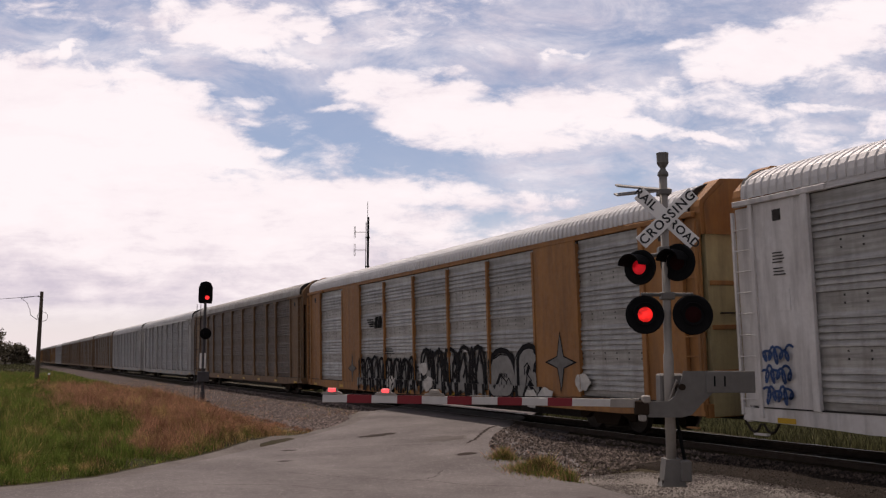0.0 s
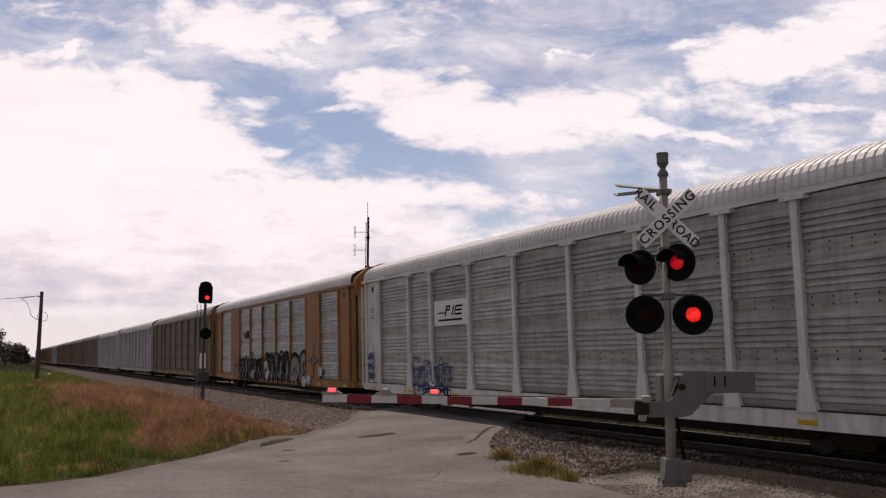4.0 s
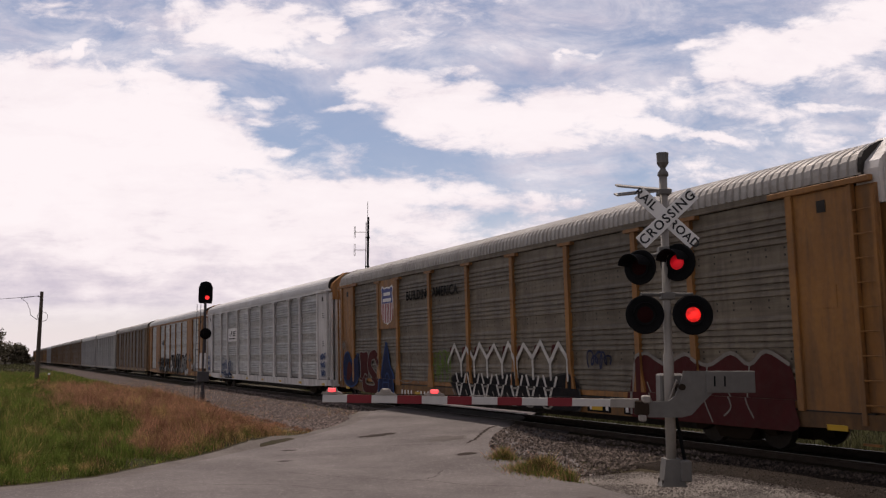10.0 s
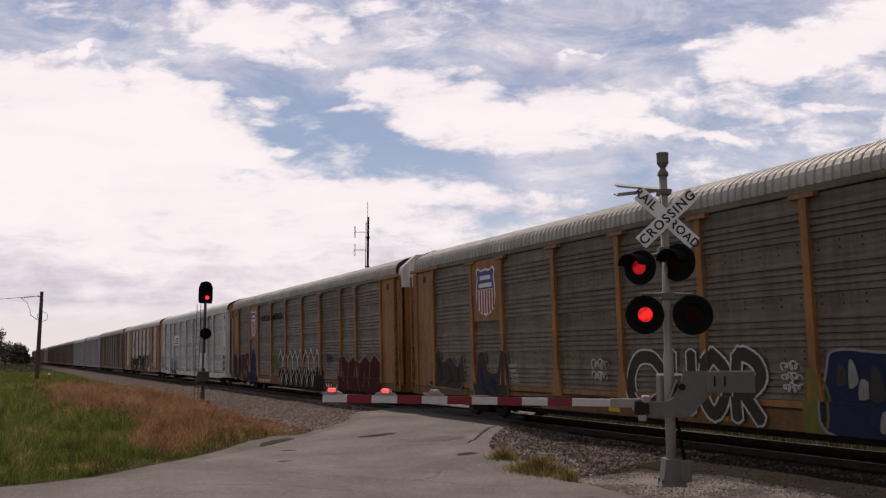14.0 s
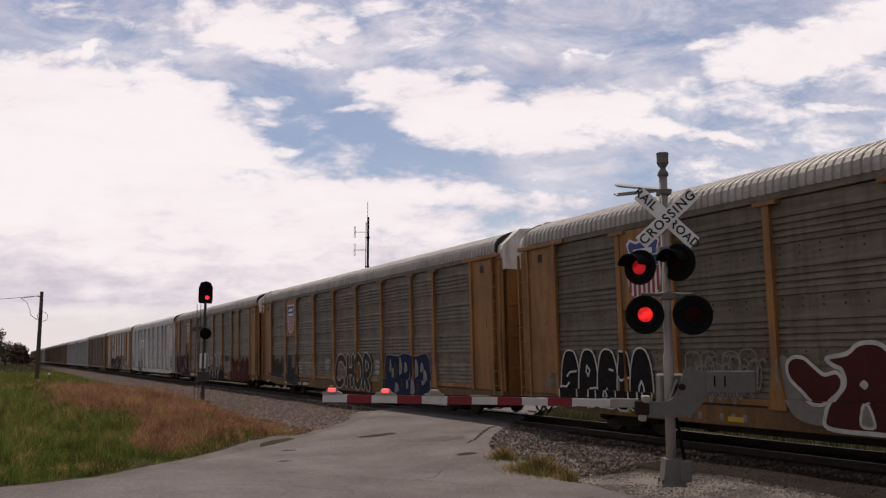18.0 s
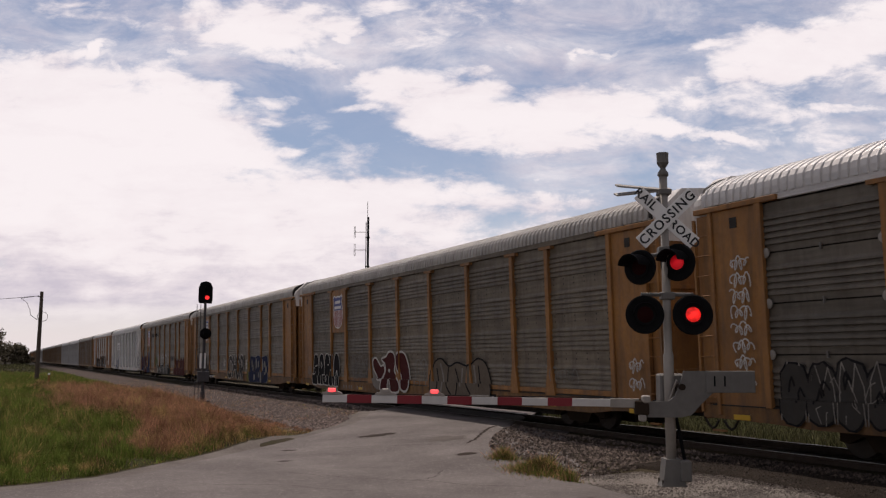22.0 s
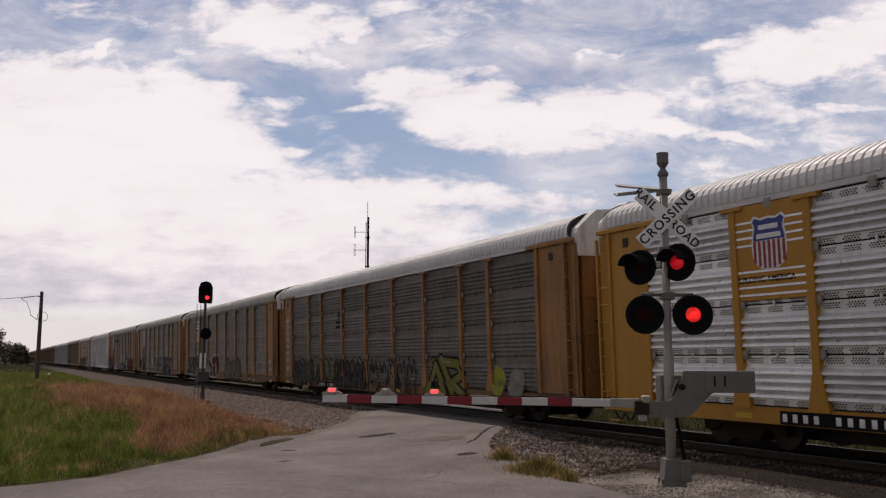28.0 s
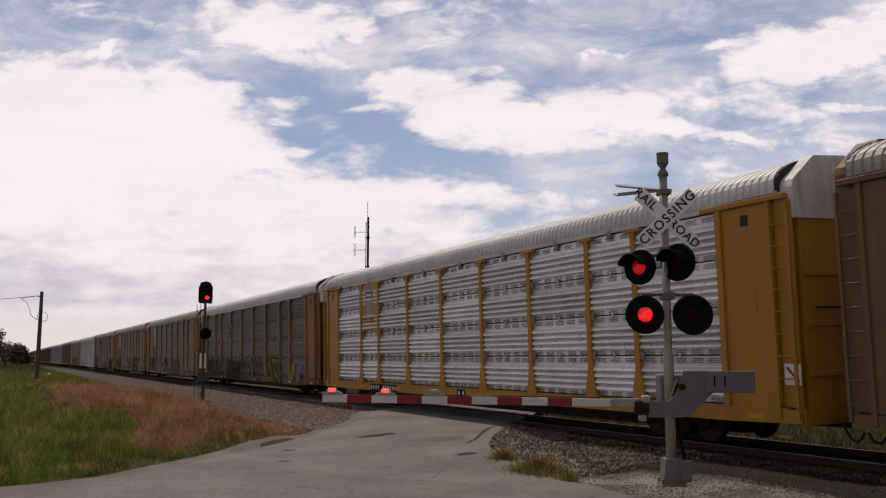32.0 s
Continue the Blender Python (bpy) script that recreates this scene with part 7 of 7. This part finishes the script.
def build_clouds():
    rows, verts, faces = [0.45, 0.40, 0.34, 0.28, 0.22, 0.16, 0.10, 0.06, 0.035, 0.0215], [], []
    for v in rows:
        d = CLOUD_H / v
        for k in range(9):
            verts.append(((-0.85 + 1.7 * k / 8) * d, d, 0))
    faces = [(r * 9 + k, r * 9 + k + 1, (r + 1) * 9 + k + 1, (r + 1) * 9 + k) for r in range(len(rows) - 1) for k in range(8)]
    me = bpy.data.meshes.new("backdrop")
    me.from_pydata(verts, [], faces)
    m = bpy.data.materials.new("drifting_clouds")
    m.use_nodes = True
    nt = m.node_tree
    nt.nodes.clear()
    ln = nt.links.new

    def math_node(op, a, b=None, c=None):
        n = nt.nodes.new("ShaderNodeMath")
        n.operation = op
        for i, v in enumerate((a, b, c)):
            if v is None:
                continue
            if isinstance(v, (int, float)):
                n.inputs[i].default_value = v
            else:
                ln(v, n.inputs[i])
        return n.outputs[0]

    tc = nt.nodes.new("ShaderNodeTexCoord")
    sep = nt.nodes.new("ShaderNodeSeparateXYZ")
    ln(tc.outputs["Object"], sep.inputs[0])
    u = math_node("DIVIDE", sep.outputs["X"], sep.outputs["Y"])
    v = math_node("DIVIDE", CLOUD_H, sep.outputs["Y"])
    com = nt.nodes.new("ShaderNodeCombineXYZ")
    ln(u, com.inputs[0])
    ln(v, com.inputs[1])

    def fbm(scale, detail, stretch, rough=0.58, seed=0.0):
        mp = nt.nodes.new("ShaderNodeMapping")
        mp.inputs["Scale"].default_value = (1, stretch, 1)
        mp.inputs["Location"].default_value = (seed, seed * 0.7, 0)
        ln(com.outputs[0], mp.inputs[0])
        n = node(nt, "ShaderNodeTexNoise", Scale=scale, Detail=detail, Roughness=rough, Distortion=0.35)
        ln(mp.outputs[0], n.inputs["Vector"])
        return n.outputs["Fac"], n.outputs["Color"]

    # the outlines of the clouds are ruffled by noise
    warp = nt.nodes.new("ShaderNodeVectorMath")
    warp.operation = "MULTIPLY_ADD"
    ln(fbm(9, 5, 1.8, 0.6, 3.1)[1], warp.inputs[0])
    warp.inputs[1].default_value = (0.07, 0.04, 0)
    ln(com.outputs[0], warp.inputs[2])
    total = None
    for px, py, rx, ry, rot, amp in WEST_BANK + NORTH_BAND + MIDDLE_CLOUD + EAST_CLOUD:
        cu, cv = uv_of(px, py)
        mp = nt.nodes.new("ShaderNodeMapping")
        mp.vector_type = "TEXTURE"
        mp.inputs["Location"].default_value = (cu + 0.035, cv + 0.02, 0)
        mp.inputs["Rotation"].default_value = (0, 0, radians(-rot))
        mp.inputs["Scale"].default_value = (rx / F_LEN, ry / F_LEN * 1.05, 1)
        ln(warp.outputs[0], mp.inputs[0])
        le = nt.nodes.new("ShaderNodeVectorMath")
        le.operation = "LENGTH"
        ln(mp.outputs[0], le.inputs[0])
        mr = nt.nodes.new("ShaderNodeMapRange")
        mr.interpolation_type = "SMOOTHSTEP"
        for k, val in ((1, 1.6), (2, 0.3), (3, 0.0), (4, amp * 1.05)):
            mr.inputs[k].default_value = val
        ln(le.outputs["Value"], mr.inputs[0])
        total = mr.outputs[0] if total is None else math_node("MAXIMUM", total, mr.outputs[0])
    fine = fbm(16, 9, 1.9, 0.62, 1.3)[0]
    wisps = fbm(34, 7, 2.6, 0.6, 5.3)[0]
    dens = math_node("ADD", total, math_node("MULTIPLY", math_node("SUBTRACT", fine, 0.5), 2.5))
    dens = math_node("ADD", dens, math_node("MULTIPLY", math_node("SUBTRACT", wisps, 0.5), 1.0))
    cover = nt.nodes.new("ShaderNodeMapRange")
    cover.interpolation_type = "SMOOTHSTEP"
    for k, val in ((1, 0.12), (2, 1.25), (3, 0.0), (4, 0.97)):
        cover.inputs[k].default_value = val
    ln(dens, cover.inputs[0])
    fade = nt.nodes.new("ShaderNodeMapRange")
    fade.interpolation_type = "SMOOTHSTEP"
    for k, val in ((1, 0.022), (2, 0.075), (3, 0.0), (4, 1.0)):
        fade.inputs[k].default_value = val
    ln(v, fade.inputs[0])
    veil = nt.nodes.new("ShaderNodeMapRange")
    veil.interpolation_type = "SMOOTHSTEP"
    for k, val in ((1, 0.32), (2, 0.74), (3, 0.0), (4, 0.8)):
        veil.inputs[k].default_value = val
    ln(fbm(6.5, 9, 2.2, 0.66, 12.4)[0], veil.inputs[0])
    east, upper = nt.nodes.new("ShaderNodeMapRange"), nt.nodes.new("ShaderNodeMapRange")
    for n, (lo, hi), src in ((east, (-0.03, 0.12), u), (upper, (0.27, 0.335), v)):
        n.interpolation_type = "SMOOTHSTEP"
        for k, val in ((1, lo), (2, hi), (3, 0.12), (4, 1.0)):
            n.inputs[k].default_value = val
        ln(src, n.inputs[0])
    thin = math_node("MULTIPLY", veil.outputs[0], math_node("MAXIMUM", east.outputs[0], upper.outputs[0]))
    alpha = math_node("MULTIPLY", math_node("MAXIMUM", cover.outputs[0], thin), fade.outputs[0])
    soft = fbm(7, 6, 3.2, 0.6, 8.7)[0]
    light = math_node("ADD", math_node("MULTIPLY", dens, 0.19), math_node("MULTIPLY", soft, 0.92))
    low = nt.nodes.new("ShaderNodeMapRange")
    for k, val in ((1, 0.06), (2, 0.22), (3, 1.0), (4, 0.0)):
        low.inputs[k].default_value = val
    ln(v, low.inputs[0])
    bands = fbm(5, 6, 9.0, 0.6, 21.0)[0]
    light = math_node("SUBTRACT", light, math_node("MULTIPLY", math_node("MULTIPLY", low.outputs[0], bands), 0.58))
    col = ramp_node(nt, light, [(0.26, (0.62, 0.61, 0.72)), (0.44, (0.80, 0.785, 0.86)), (0.60, (0.94, 0.935, 0.985)), (0.80, (0.98, 0.985, 1.03))])
    em = nt.nodes.new("ShaderNodeEmission")
    ln(col, em.inputs["Color"])
    em.inputs["Strength"].default_value = 0.9
    tr = nt.nodes.new("ShaderNodeBsdfTransparent")
    mix = nt.nodes.new("ShaderNodeMixShader")
    ln(alpha, mix.inputs[0])
    ln(tr.outputs[0], mix.inputs[1])
    ln(em.outputs[0], mix.inputs[2])
    out = nt.nodes.new("ShaderNodeOutputMaterial")
    ln(mix.outputs[0], out.inputs[0])
    me.materials.append(m)
    ob = new("backdrop", me)
    tagged(ob, "white broken clouds drifting over a blue sky", "clouds", kind="structure")
    return ob


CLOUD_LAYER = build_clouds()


# ---- what moves ----
def motions():
    for k, car in CARS.items():
        walk(car, [(t, pose(TRACK_X, START - (k - 1) * PITCH + d + NUDGE.get(k, 0.0), RAISE, 0, BANK, 0)) for t, d in TRAVEL])
        if 0 <= k <= 8:
            turn_wheels(car)
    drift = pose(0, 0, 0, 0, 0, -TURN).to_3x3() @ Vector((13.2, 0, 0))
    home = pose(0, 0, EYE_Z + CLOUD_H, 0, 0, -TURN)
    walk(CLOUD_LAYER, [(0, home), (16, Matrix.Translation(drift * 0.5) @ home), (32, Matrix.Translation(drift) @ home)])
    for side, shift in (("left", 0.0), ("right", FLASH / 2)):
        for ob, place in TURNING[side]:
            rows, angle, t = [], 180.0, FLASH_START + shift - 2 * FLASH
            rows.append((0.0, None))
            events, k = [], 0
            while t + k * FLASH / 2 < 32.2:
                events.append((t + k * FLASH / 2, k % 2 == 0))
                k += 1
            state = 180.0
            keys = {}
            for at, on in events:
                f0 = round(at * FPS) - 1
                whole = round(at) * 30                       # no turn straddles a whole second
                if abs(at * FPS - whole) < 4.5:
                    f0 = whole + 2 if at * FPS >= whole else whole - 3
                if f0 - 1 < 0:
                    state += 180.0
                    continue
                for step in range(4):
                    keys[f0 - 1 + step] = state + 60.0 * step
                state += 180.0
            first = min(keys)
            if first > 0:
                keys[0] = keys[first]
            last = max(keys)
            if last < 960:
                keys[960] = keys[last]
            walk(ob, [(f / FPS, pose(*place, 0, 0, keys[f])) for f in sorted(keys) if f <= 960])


def turn_wheels(car):
    """The wheels roll as the car travels."""
    for t in car.children:
        if not t.name.startswith("truck"):
            continue
        for w in t.children:
            if w.name.startswith("wheelset"):
                x, y, z = w.location
                rows = []
                for i in range(0, 961, 3):
                    s = i / 30.0
                    d = float(np.interp(s, [a for a, _ in TRAVEL], [b for _, b in TRAVEL]))
                    rows.append((s, pose(x, y, z, -math.degrees(d / 0.455) % 360.0, 0, 0)))
                walk(w, rows)


motions()
